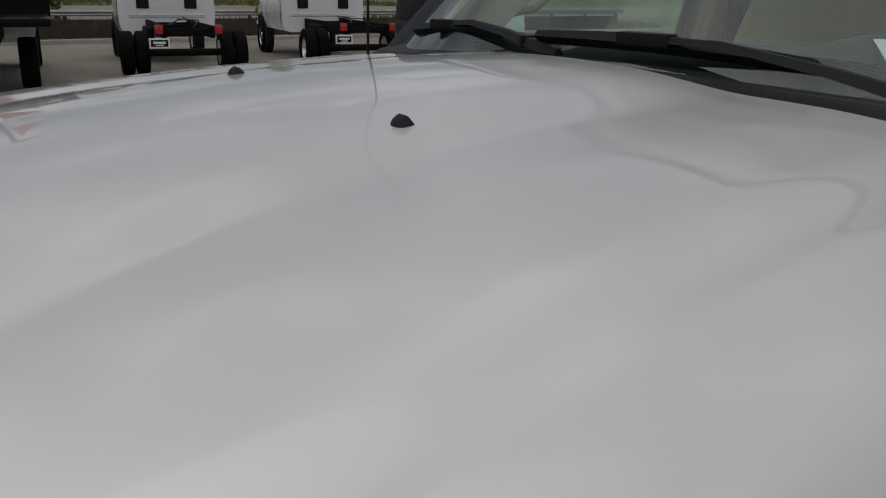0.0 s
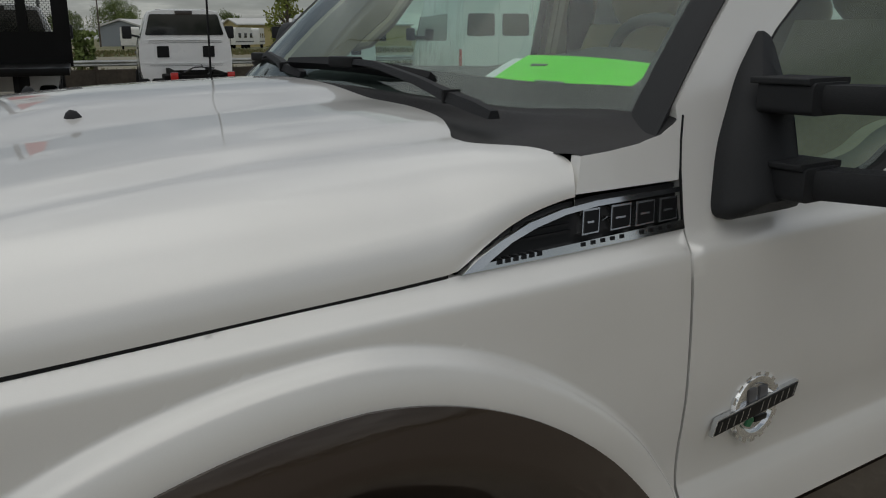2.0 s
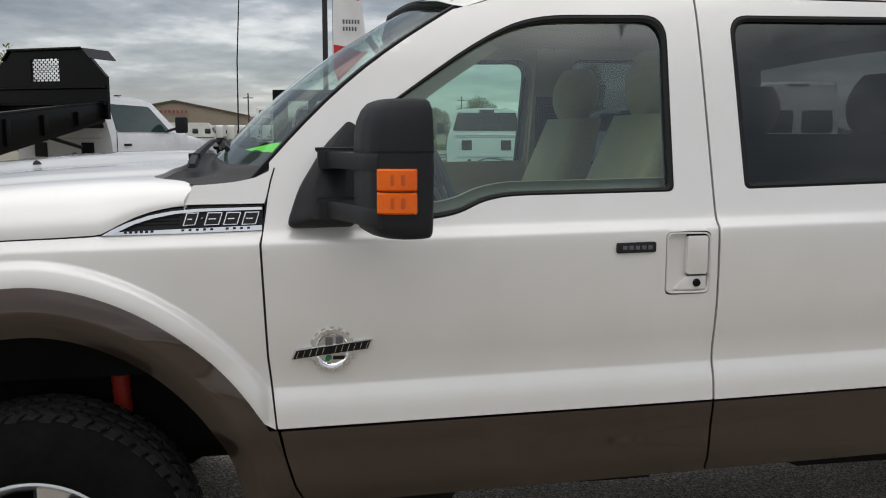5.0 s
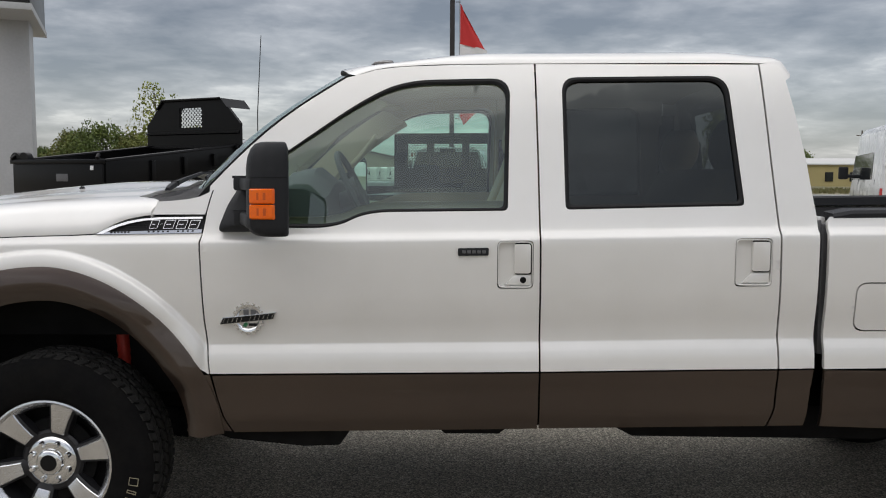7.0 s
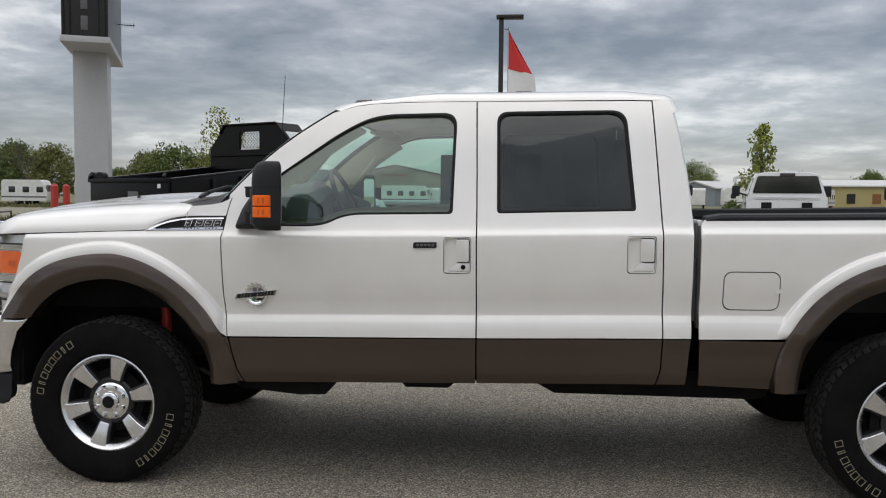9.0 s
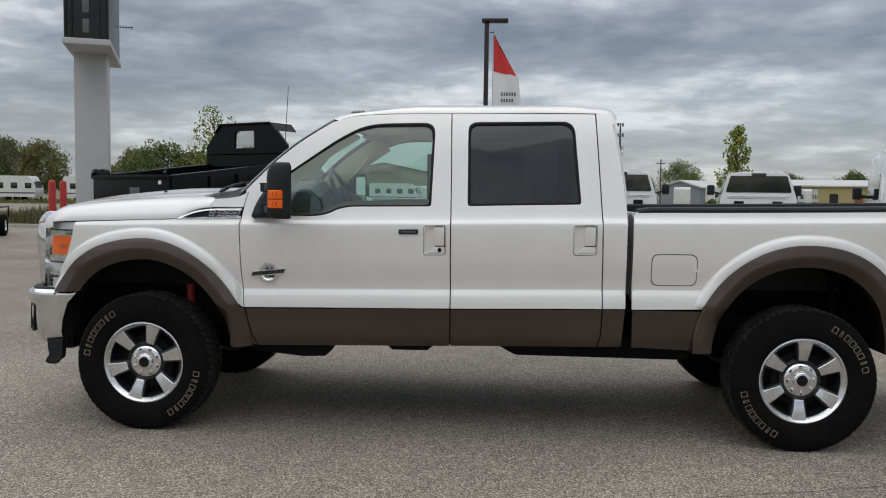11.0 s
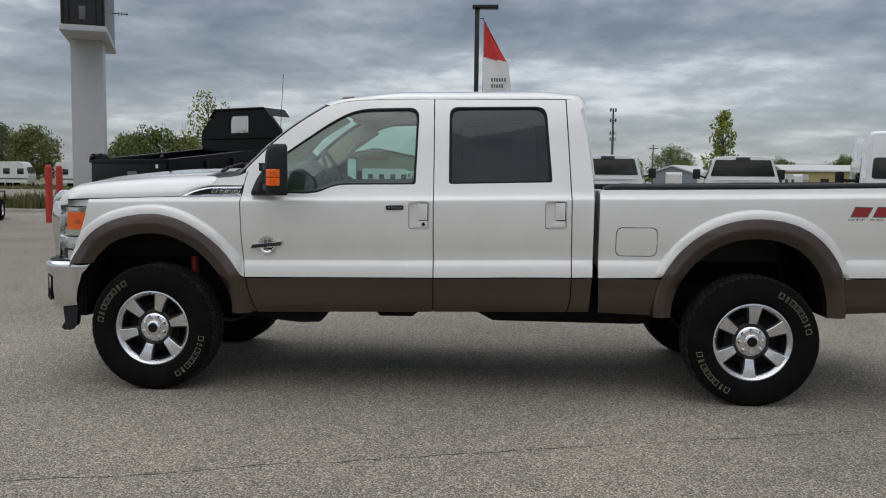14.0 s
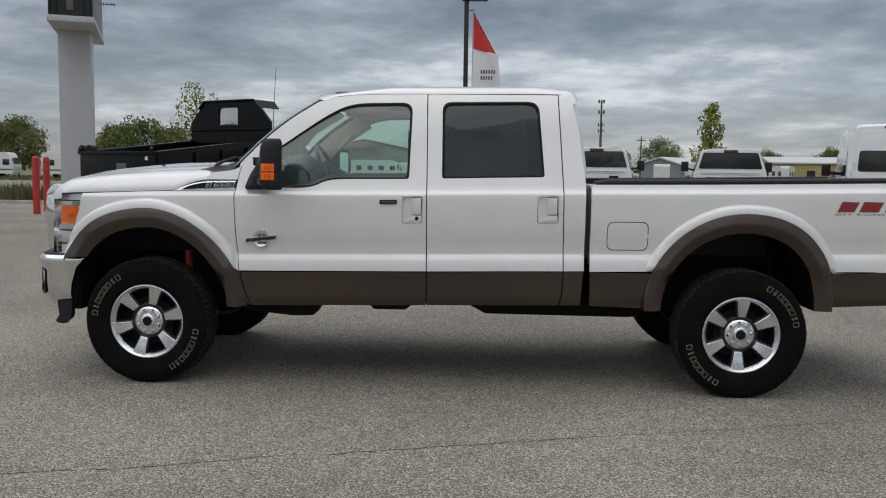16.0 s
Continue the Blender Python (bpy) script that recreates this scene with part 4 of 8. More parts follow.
def nose_band(z0, z1, s0, s1, n=24, off=0.0, m=6, tilt=0.03):
    """A strip of the front end that wraps from the side round to the front; s is the girth in metres from x = -0.45."""
    pts = []
    x, y = -0.45, 0.012
    path = [(x, y)]
    for k in range(1, 7):
        path.append((-0.45 - 0.033 * k, 0.012 + 0.0015 * k * k))
    for k in range(1, 40):
        yy = 0.066 + (C - 0.066) * k / 39
        path.append((NOSE(yy), yy))
    d = [0.0]
    for p, q in zip(path, path[1:]):
        d.append(d[-1] + math.dist(p, q))

    def at_s(s):
        return Vector((float(np.interp(s, d, [p[0] for p in path])), float(np.interp(s, d, [p[1] for p in path]))))

    def fn(u, v):
        s = s0 + (s1 - s0) * u
        p, q = at_s(s), at_s(s + 0.01)
        t = (q - p).normalized()
        nrm = Vector((t.y, -t.x)) * -1
        za, zb = (z0(s) if callable(z0) else z0), (z1(s) if callable(z1) else z1)
        z = za + (zb - za) * v
        out = off - tilt * (z - 1.05)
        return (p.x + nrm.x * out, p.y + nrm.y * out, z)

    return fn


for far in (False, True):
    lamp = Build()
    bot = lambda s: 0.885 + 0.36 * max(0.0, 1 - s / 0.17) ** 1.3
    top = lambda s: 1.291 - 0.03 * s
    lamp.grid(28, 14, nose_band(bot, top, 0.004, 0.52, off=-0.03))
    head = side_or_far(lamp, far).obj("headlamp", REFLECTOR, truck, "chrome-backed headlamp with an amber marker", 50)
    lens = side_or_far(Build().grid(28, 14, nose_band(bot, top, 0.003, 0.52, off=0.003)), far).obj("lens", LENS, head, "clear plastic lens")
    lens.visible_shadow = False
    amb = Build().grid(10, 6, nose_band(lambda s: max(1.088, bot(s) + 0.012), lambda s: 1.205 - 0.05 * max(0.0, 1 - s / 0.05), 0.030, 0.205, off=-0.008))
    k = len(amb.v)
    side_or_far(amb, far).obj("amber_marker", AMBER, head, "amber side marker")
    side_or_far(Build().grid(6, 4, nose_band(1.125, 1.155, 0.075, 0.125, off=-0.007)), far).obj("amber_bulb", AMBER2, head)
    # chrome and black bands imitate the bright and dark reflections in the lamp
    for za, zb, sa, sb, mt in ((1.212, 1.236, 0.030, 0.300, CHROME), (1.048, 1.080, 0.060, 0.300, CHROME), (1.238, 1.246, 0.020, 0.300, RUBBER), (1.036, 1.045, 0.070, 0.300, RUBBER), (0.960, 0.985, 0.130, 0.300, CHROME), (0.945, 0.956, 0.140, 0.300, RUBBER)):
        side_or_far(Build().grid(14, 3, nose_band(za, zb, sa, sb, off=-0.010)), far).obj("lamp_contrast_band", mt, head)
    for zc, r in ((1.17, 0.075), (1.00, 0.07)):
        p = nose_band(zc, zc + 0.001, 0.37, 0.38, off=-0.02)(0.5, 0)
        b = Build().lathe([(0.0, 0.02), (r * 0.5, 0.012), (r, -0.03), (r * 1.05, -0.03), (r * 0.5, 0.03), (0, 0.03)], Matrix.Translation(p) @ pose(0, 0, 0, 0, 90, 18), 24)
        side_or_far(b, far).obj("reflector_bowl", CHROME, head)
    # white skin above and grey filler below the lamp
    side_or_far(Build().grid(20, 4, nose_band(lambda s: 0.855, lambda s: bot(s) + 0.004, 0.10, 0.50, off=0.0)), far).obj("lamp_lower_trim", PAINT, truck)
    # chrome grille cheek
    side_or_far(Build().grid(12, 20, nose_band(0.87, 1.30, 0.42, 0.62, off=0.03)), far).obj("grille_cheek", CHROME, truck, "chrome grille surround")
b = Build()
for z in (0.97, 1.09, 1.21):
    b.box(-0.915, -0.88, 0.42, C2 - 0.42, z - 0.035, z + 0.035, 0.012)
b.prism([(-0.900, 1.245), (-0.908, 1.262), (-0.900, 1.288), (-0.884, 1.314), (-0.862, 1.336), (-0.835, 1.350), (-0.810, 1.345), (-0.840, 1.245)], 0.37, C2 - 0.37, bevel=0.010)
b.box(-0.905, -0.88, 0.40, C2 - 0.40, 0.86, 0.90, 0.012)
for y0, y1 in ((0.355, 0.405), (C2 - 0.405, C2 - 0.355)):
    b.prism(rounded([(-0.888, 0.875), (-0.80, 0.865), (-0.78, 1.10), (-0.79, 1.265), (-0.892, 1.270), (-0.912, 1.15)], 0.03, 4), y0, y1, bevel=0.012)
grille = b.obj("grille", CHROME, truck, "chrome grille bars over black mesh")
Build().box(-0.895, -0.86, 0.38, C2 - 0.38, 0.87, 1.30).obj("grille_mesh", RUBBER, grille)
for k in range(22):
    y = 0.44 + k * (C2 - 0.88) / 21
    Build().box(-0.903, -0.896, y - 0.006, y + 0.006, 0.90, 1.265).obj("slat", GREYDECAL, grille)


BUMP_PLAN = [(-0.425, 0.030), (-0.47, 0.016), (-0.55, -0.002), (-0.64, -0.008), (-0.72, 0.008), (-0.785, 0.055), (-0.83, 0.14), (-0.875, 0.30), (-0.92, 0.60), (-0.935, 0.95)]
b = Build()
plan = BUMP_PLAN + [(x, C2 - y) for x, y in BUMP_PLAN[-2::-1]]
plan2 = []
for i in range(len(plan) - 1):
    for k in range(5):
        plan2.append(Vector(plan[i]).lerp(Vector(plan[i + 1]), k / 5))
plan2.append(Vector(plan[-1]))
for _ in range(3):
    plan2 = [plan2[0]] + [(plan2[i - 1] + plan2[i] * 2 + plan2[i + 1]) / 4 for i in range(1, len(plan2) - 1)] + [plan2[-1]]
PROF = [(0.045, 0.873), (0.012, 0.873), (-0.004, 0.864), (-0.010, 0.845), (-0.008, 0.815), (-0.002, 0.79), (0.0, 0.70), (0.006, 0.62), (0.030, 0.56), (0.060, 0.53), (0.085, 0.53)]
rings = []
for i, p in enumerate(plan2):
    t = (plan2[min(i + 1, len(plan2) - 1)] - plan2[max(i - 1, 0)]).normalized()
    nrm = Vector((t.y, -t.x))
    if nrm.dot(Vector((0.0, C)) - p) < 0:
        nrm = -nrm
    side_amt = smooth((p.x + 0.80) / 0.30)
    rings.append([(min(p.x + nrm.x * d * (1 - 0.4 * side_amt), -0.452 - 0.085 * smooth((0.865 - z) / 0.12) - 0.02 * smooth((0.72 - z) / 0.16)), p.y + nrm.y * d, z + (0.020 * side_amt if z < 0.6 else 0)) for d, z in PROF])
bumper = b.loft(rings, False).obj("front_bumper", CHROME, truck, "chrome front bumper with fog lamps", 45)
pad = []
for i, p in enumerate(plan2):
    t = (plan2[min(i + 1, len(plan2) - 1)] - plan2[max(i - 1, 0)]).normalized()
    nrm = Vector((t.y, -t.x))
    if nrm.dot(Vector((0.0, C)) - p) < 0:
        nrm = -nrm
    pad.append([(min(p.x + nrm.x * d, -0.50), p.y + nrm.y * d, z) for d, z in ((0.020, 0.870), (0.024, 0.880), (0.075, 0.884), (0.080, 0.868))])
Build().loft(pad, False).obj("step_pad", PLASTIC, bumper, "black plastic step pad", 40)
for far in (False, True):
    b = Build()
    o = rounded([(-0.775, 0.62), (-0.735, 0.60), (-0.725, 0.77), (-0.765, 0.79)], 0.012)
    rr = []
    for s, d in ((1.0, 0.004), (1.0, -0.006), (0.86, -0.006), (0.80, 0.0)):
        rr.append([(-0.75 + (x + 0.75) * s, 0.008 + d + 0.75 * max(0, (-0.720 - x)), 0.695 + (z - 0.695) * s) for x, z in dense(o, 0.03)])
    side_or_far(b.loft(rr), far).obj("fog_lamp_recess", BADGEBLACK, bumper, "black fog lamp recess")
    # grey valance that hangs below the bumper's corner
    b = Build()
    rr = []
    for z, x0, x1, y0 in ((0.56, -0.66, -0.555, 0.03), (0.50, -0.655, -0.56, 0.03), (0.46, -0.65, -0.565, 0.035), (0.435, -0.665, -0.57, 0.03), (0.415, -0.675, -0.60, 0.03), (0.400, -0.655, -0.61, 0.035)):
        rr.append([(x0, y0, z), (x1, y0, z), (x1, y0 + 0.05, z), (x0, y0 + 0.05, z)])
    side_or_far(b.loft(rr), far).obj("air_dam_end", PLASTIC, truck, "grey-black lower air dam")
for y0, y1 in ((0.05, 0.30), (C2 - 0.30, C2 - 0.05)):
    Build().box(-0.62, -0.50, y0, y1, 0.50, 0.86).obj("bumper_bracket", DARK, truck)


# ---- wheels ----
def wheel(name):
    """One wheel, its axis along local z, the outer face at +z."""
    w = thing(name, "", "")
    R, W = 0.428, 0.138
    prof = []
    for r, h in ((0.250, 0.112), (0.258, 0.126), (0.275, 0.134), (0.31, 0.141), (0.345, 0.1425), (0.38, 0.1375), (0.402, 0.128), (0.414, 0.116), (0.4205, 0.104)):
        prof.append((r, h))
    for h in (0.08, 0.045, 0.0, -0.045, -0.08, -0.104):
        prof.append((R - 0.0085 - 0.003 * (abs(h) / 0.1) ** 3, h))
    prof += [(r, -h) for r, h in ((0.414, 0.116), (0.402, 0.128), (0.38, 0.1375), (0.345, 0.1425), (0.31, 0.141), (0.275, 0.134), (0.258, 0.126), (0.250, 0.112))]
    tyre = Build().lathe(prof, Matrix.Identity(4), 96).obj("tyre", TYRE, w, "black all-terrain tyre", 60)
    # tread blocks in five rows
    for row, (h0, h1, num, skew) in enumerate(((0.080, 0.117, 64, 0.25), (0.042, 0.074, 56, -0.5), (-0.018, 0.018, 56, 0.5), (-0.074, -0.042, 56, -0.5), (-0.117, -0.080, 64, 0.25))):
        b = Build()
        for i in range(num):
            a0 = 2 * math.pi * (i + 0.09) / num
            a1 = 2 * math.pi * (i + 0.91) / num
            sk = skew * 2 * math.pi / num
            if i % 2 and row in (0, 4):
                hh0, hh1 = (h0, h1 - 0.006) if row == 0 else (h0 + 0.006, h1)
            else:
                hh0, hh1 = h0, h1
            def pt(a, h, r):
                rr = r - 0.010 * max(0.0, (abs(h) - 0.085) / 0.032) ** 1.6
                return (rr * math.cos(a), rr * math.sin(a), h)
            lo_, hi_ = 0.405, R
            b.add([pt(a0, hh0, lo_), pt(a1, hh0, lo_), pt(a1 + sk, hh1, lo_), pt(a0 + sk, hh1, lo_), pt(a0 + 0.006, hh0 + 0.002, hi_), pt(a1 - 0.006, hh0 + 0.002, hi_), pt(a1 + sk - 0.006, hh1 - 0.002, hi_), pt(a0 + sk + 0.006, hh1 - 0.002, hi_)],
                  [(3, 2, 1, 0), (4, 5, 6, 7), (0, 1, 5, 4), (1, 2, 6, 5), (2, 3, 7, 6), (3, 0, 4, 7)])
        ob = b.obj("tread", TREAD, tyre, "", 30)
        ob["kind"] = "stuff"
    # raised outlines on the sidewall, where a name stands
    for mid in (146, 326):
        for k in range(8):
            a = radians(mid + (k - 3.5) * 7.0)
            m = Matrix.Rotation(a, 4, "Z") @ Matrix.Translation((0.349, 0, 0.1405))
            bw, bh = (0.0155, 0.036) if k not in (1, 6) else (0.006, 0.036)
            b = Build()
            t = 0.0022
            b.box(-bh / 2, bh / 2, -bw, -bw + t, 0, 0.0035).box(-bh / 2, bh / 2, bw - t, bw, 0, 0.0035).box(-bh / 2, -bh / 2 + t, -bw, bw, 0, 0.0035).box(bh / 2 - t, bh / 2, -bw, bw, 0, 0.0035)
            b.move(m).obj("sidewall_mark", LETTER, tyre)
    # rim barrel, dark pockets, machined spokes
    rim = Build().lathe([(0.252, 0.110), (0.252, 0.119), (0.245, 0.121), (0.237, 0.113), (0.224, 0.100), (0.220, 0.092), (0.226, 0.092)], Matrix.Identity(4), 72).obj("rim", ALLOY, w, "machined aluminium rim", 40)
    Build().lathe([(0.226, 0.094), (0.221, 0.094), (0.214, 0.06), (0.205, -0.12), (0.235, -0.12)], Matrix.Identity(4), 48).obj("rim_barrel", POCKET, rim, "dark inner barrel")
    # black disc across the barrel, standing in for the shade behind the spokes
    Build().lathe([(0.0, 0.012), (0.213, 0.012), (0.213, 0.0), (0.0, 0.0)], Matrix.Identity(4), 48).obj("wheel_shade_disc", DARK, rim)
    Build().lathe([(0.06, 0.05), (0.150, 0.05), (0.165, 0.045), (0.165, 0.02), (0.06, 0.02)], Matrix.Identity(4), 48).obj("brake_disc", DARK, rim)
    for k in range(6):
        a = radians(75 + 60 * k)
        b = Build()
        rings = []
        under = []
        for r, hw, top, base in ((0.116, 0.025, 0.088, 0.03), (0.13, 0.027, 0.094, 0.04), (0.16, 0.031, 0.100, 0.045), (0.19, 0.036, 0.106, 0.06), (0.220, 0.042, 0.108, 0.07), (0.237, 0.047, 0.110, 0.08)):
            e = 0.003
            rings.append([(r, -hw - 0.001, top - 0.008), (r, -hw, top - e), (r, -hw + e, top), (r, hw - e, top), (r, hw, top - e), (r, hw + 0.001, top - 0.008)])
            under.append([(r, -hw - 0.014, base), (r, -hw - 0.009, top - 0.012), (r, -hw + 0.002, top - 0.006), (r, hw - 0.002, top - 0.006), (r, hw + 0.009, top - 0.012), (r, hw + 0.014, base)])
        sp = b.loft(rings).move(Matrix.Rotation(a, 4, "Z")).obj("spoke", ALLOY, rim, "", 30)
        Build().loft([[(p[0] - 0.022, p[1], p[2] - 0.01) for p in under[0]]] + under).move(Matrix.Rotation(a, 4, "Z")).obj("spoke_side", POCKET, rim, "dark painted spoke side", 30)
    Build().lathe([(0.0, 0.074), (0.112, 0.074), (0.122, 0.066), (0.122, 0.03), (0.0, 0.03)], Matrix.Identity(4), 48).obj("hub_ring", POCKET, rim, "dark painted ring round the hub")
    hub = Build().lathe([(0.0, 0.106), (0.044, 0.106), (0.050, 0.101), (0.053, 0.088), (0.070, 0.088), (0.090, 0.085), (0.097, 0.078), (0.099, 0.03), (0.0, 0.03)], Matrix.Identity(4), 48).obj("hub_cap", CHROME, rim, "chrome hub cap with eight nuts", 40)
    Build().lathe([(0.0, 0.1085), (0.031, 0.1085), (0.033, 0.105), (0.0, 0.105)], Matrix.Identity(4), 24).obj("hub_emblem", BADGEBLACK, hub)
    for k in range(8):
        a = radians(22.5 + 45 * k)
        Build().lathe([(0.0, 0.105), (0.008, 0.104), (0.0125, 0.096), (0.013, 0.07), (0, 0.07)], Matrix.Translation((0.075 * math.cos(a), 0.075 * math.sin(a), 0)), 12).obj("wheel_nut", CHROME, hub)
    return w


body_fit, SHAPE["fit"] = SHAPE["fit"], None
proto = wheel("wheel")
SHAPE["fit"] = body_fit
spots = [(0.0, 0.115, False, 0), (3.967, 0.115, False, -108), (0.0, C2 - 0.115, True, 20), (3.967, C2 - 0.115, True, 40)]
for i, (x, y, far, spin) in enumerate(spots):
    m = pose(x, y, 0.424, 90 if not far else -90) @ Matrix.Rotation(radians(spin), 4, "Z")
    w = proto if i == 0 else copy_thing(proto, m)
    w.matrix_basis = m
    w.parent = truck
    w["label"] = "black all-terrain tyre on a six-spoke alloy wheel"

# wheel wells
for a, x0, x1 in ((FRONT, -0.62, 0.60), (REAR, 3.40, 4.50)):
    for far in (False, True):
        b = Build()
        rings = []
        for ang in np.linspace(182, -1, 41):
            p = a.point(ang, a.opening + 0.03)
            rings.append([(p[0], 0.03 + k * 0.07, p[1] + RAKE * p[0]) for k in range(9)])
        b.loft(rings, False)
        b.box(x0 + 0.1, x1 - 0.1, 0.58, 0.60, 0.50, 1.12)
        side_or_far(b, far).obj("wheel_well", DARK, truck, "black wheel-well liner")
        # shock absorber with a red lower sleeve
        sx = a.cx + 0.145 if a is FRONT else a.cx + 0.30
        b = Build().tube([(sx - 0.015, 0.36, 0.98), (sx, 0.35, 0.72)], 0.022, 12)
        sh = side_or_far(b, far).obj("shock_absorber", DARK, truck, "shock absorber with a red sleeve" if a is FRONT else "black shock absorber")
        if a is FRONT:
            b = Build()
            rings = []
            for k in range(13):
                t = k / 12
                p = Vector((sx - 0.004, 0.35, 0.90)).lerp(Vector((sx + 0.006, 0.35, 0.68)), t)
                r = 0.029 if k % 2 else 0.026
                rings.append([(p.x + r * math.cos(q * math.pi / 7), p.y + r * math.sin(q * math.pi / 7), p.z) for q in range(14)])
            b.loft(rings)
            side_or_far(b, far).obj("red_sleeve", SHOCKRED, sh, "red ribbed sleeve")

# underbody
for y in (0.52, C2 - 0.52):
    Build().box(-0.55, 5.05, y - 0.04, y + 0.04, 0.56, 0.74, 0.01).obj("frame_rail", DARK, truck)
for x in (0.0, 3.967):
    Build().tube([(x, 0.2, 0.42), (x, C - 0.15, 0.42), (x, C2 - 0.2, 0.42)], 0.05, 12).obj("axle", DARK, truck)
    Build().lathe([(0, 0.16), (0.10, 0.13), (0.15, 0.0), (0.10, -0.13), (0, -0.16)], Matrix.Translation((x, C - (0.25 if x == 0 else 0), 0.42)) @ pose(0, 0, 0, 0, 90), 20).obj("differential", DARK, truck)
Build().tube([(1.1, C, 0.58), (3.85, C, 0.45)], 0.045, 12).obj("drive_shaft", DARK, truck)
Build().box(0.9, 1.9, 0.70, 1.25, 0.50, 0.80, 0.05).obj("gearbox", DARK, truck)
Build().prism([(2.20, 0.56), (2.32, 0.495), (3.28, 0.488), (3.36, 0.50), (3.40, 0.62), (2.20, 0.66)], 0.16, 0.52, bevel=0.02).obj("fuel_tank", DARK, truck, "black plastic fuel tank")
Build().prism([(0.62, 0.53), (0.70, 0.50), (1.00, 0.470), (1.14, 0.475), (1.19, 0.545), (1.15, 0.60), (0.62, 0.60)], 0.10, 0.30, bevel=0.012).obj("step_bracket", DARK, truck)
Build().prism([(1.52, 0.57), (1.56, 0.525), (1.78, 0.525), (1.84, 0.575)], 0.10, 0.35, bevel=0.01).obj("cab_mount", DARK, truck)
Build().tube([(1.5, 1.35, 0.60), (3.3, 1.40, 0.58), (3.75, 1.42, 0.74), (4.4, 1.45, 0.70), (4.95, 1.62, 0.60)], 0.045, 12).obj("exhaust_pipe", DARK, truck)
Build().box(0.62, 2.92, 0.06, C2 - 0.06, 0.60, 0.63).obj("cab_floor_pan", DARK, truck)
Build().box(-0.50, 0.62, 0.35, C2 - 0.35, 0.62, 1.22, 0.03).obj("engine_bay", DARK, truck)
for x in (0.80, 0.92, 1.28, 1.50, 1.75, 1.95, 2.10, 2.62, 2.70):
    Build().lathe([(0, -0.008), (0.010, -0.006), (0.010, 0.01), (0, 0.01)], Matrix.Translation((x, 0.05, 0.551 + RAKE * x)), 8).obj("sill_clip", SILVER, truck)

# ---- fender badge: chrome-edged black vent with plain raised blocks for its lettering ----
BADGE = [(0.212, 1.318), (0.235, 1.333), (0.275, 1.352), (0.33, 1.371), (0.39, 1.383), (0.46, 1.388), (0.629, 1.3905), (0.627, 1.324), (0.40, 1.319)]


def on_side(x, z, off):
    return (x, side_y(x, min(z - RAKE * x, 1.312)) - 0.004 - off + 0.31 * max(0, z - 1.325), z)


def badge_mesh(loop, off0, off1):
    b = Build()
    lp = dense(loop, 0.02)
    b.loft([[on_side(x, z, off0) for x, z in lp], [on_side(x, z, off1) for x, z in lp]])
    return b


for far in (False, True):
    base = side_or_far(badge_mesh(BADGE, -0.035, -0.010), far).obj("fender_badge", BADGEBLACK, truck, "black vent badge edged in chrome", 30)
    top = [(0.216, 1.3195), (0.24, 1.3335), (0.28, 1.351), (0.335, 1.3685), (0.395, 1.379), (0.46, 1.384), (0.627, 1.3865), (0.627, 1.3795), (0.46, 1.3765), (0.40, 1.3715), (0.345, 1.361), (0.30, 1.348), (0.265, 1.3325), (0.247, 1.323)]
    side_or_far(badge_mesh(top, -0.012, 0.002), far).obj("chrome_arc", CHROME, base, "chrome edge strip", 30)
    side_or_far(badge_mesh([(0.222, 1.3195), (0.247, 1.3235), (0.256, 1.3285), (0.627, 1.3395), (0.626, 1.3265), (0.40, 1.3215)], -0.012, 0.0), far).obj("chrome_base", CHROME, base, "chrome base strip", 30)
    for k in range(3):
        z = 1.344 + k * 0.0085
        side_or_far(badge_mesh([(0.285 + 0.012 * k, z), (0.41, z + 0.002), (0.41, z + 0.006), (0.289 + 0.012 * k, z + 0.004)], -0.012, -0.006), far).obj("vent_fin", RUBBER, base)
    # five slanted outlined blocks
    for x0, x1 in ((0.422, 0.460), (0.463, 0.472), (0.476, 0.521), (0.525, 0.569), (0.573, 0.617)):
        z0, z1 = (1.3415, 1.3745) if x1 - x0 > 0.02 else (1.356, 1.361)
        sl = 0.010
        ring_o = [(x0, z0), (x1 - 0.006, z0 + 0.001), (x1 + sl - 0.006, z1), (x0 + sl, z1)]
        b = badge_mesh(ring_o, -0.012, 0.001)
        side_or_far(b, far).obj("silver_block", SILVER, base, "silver raised block outline", 30)
        if x1 - x0 > 0.02:
            e = 0.0024
            side_or_far(badge_mesh([(x0 + e + 0.001, z0 + e), (x1 - 0.006 - e, z0 + 0.001 + e), (x1 + sl - 0.006 - e - 0.001, z1 - e), (x0 + sl + e, z1 - e)], -0.006, 0.0025), far).obj("black_block", BADGEBLACK, base)
            # a slit in each block, so that it reads as a stencilled mark
            side_or_far(badge_mesh([(x0 + 0.012, z0 + 0.0150), (x1 - 0.014, z0 + 0.0150), (x1 - 0.0132, z0 + 0.0176), (x0 + 0.0128, z0 + 0.0176)], 0.0, 0.0031), far).obj("silver_slit", SILVER, base)
    for k, x in enumerate([0.272 + 0.0135 * i for i in range(6)] + [0.418 + 0.0185 * i for i in range(5)] + [0.532 + 0.0185 * i for i in range(4)]):
        z = 1.3245 + (x - 0.27) * 0.021
        side_or_far(badge_mesh([(x, z), (x + 0.0075, z), (x + 0.0085, z + 0.0052), (x + 0.001, z + 0.0052)], -0.01, 0.0015), far).obj("black_bar", BADGEBLACK, base)

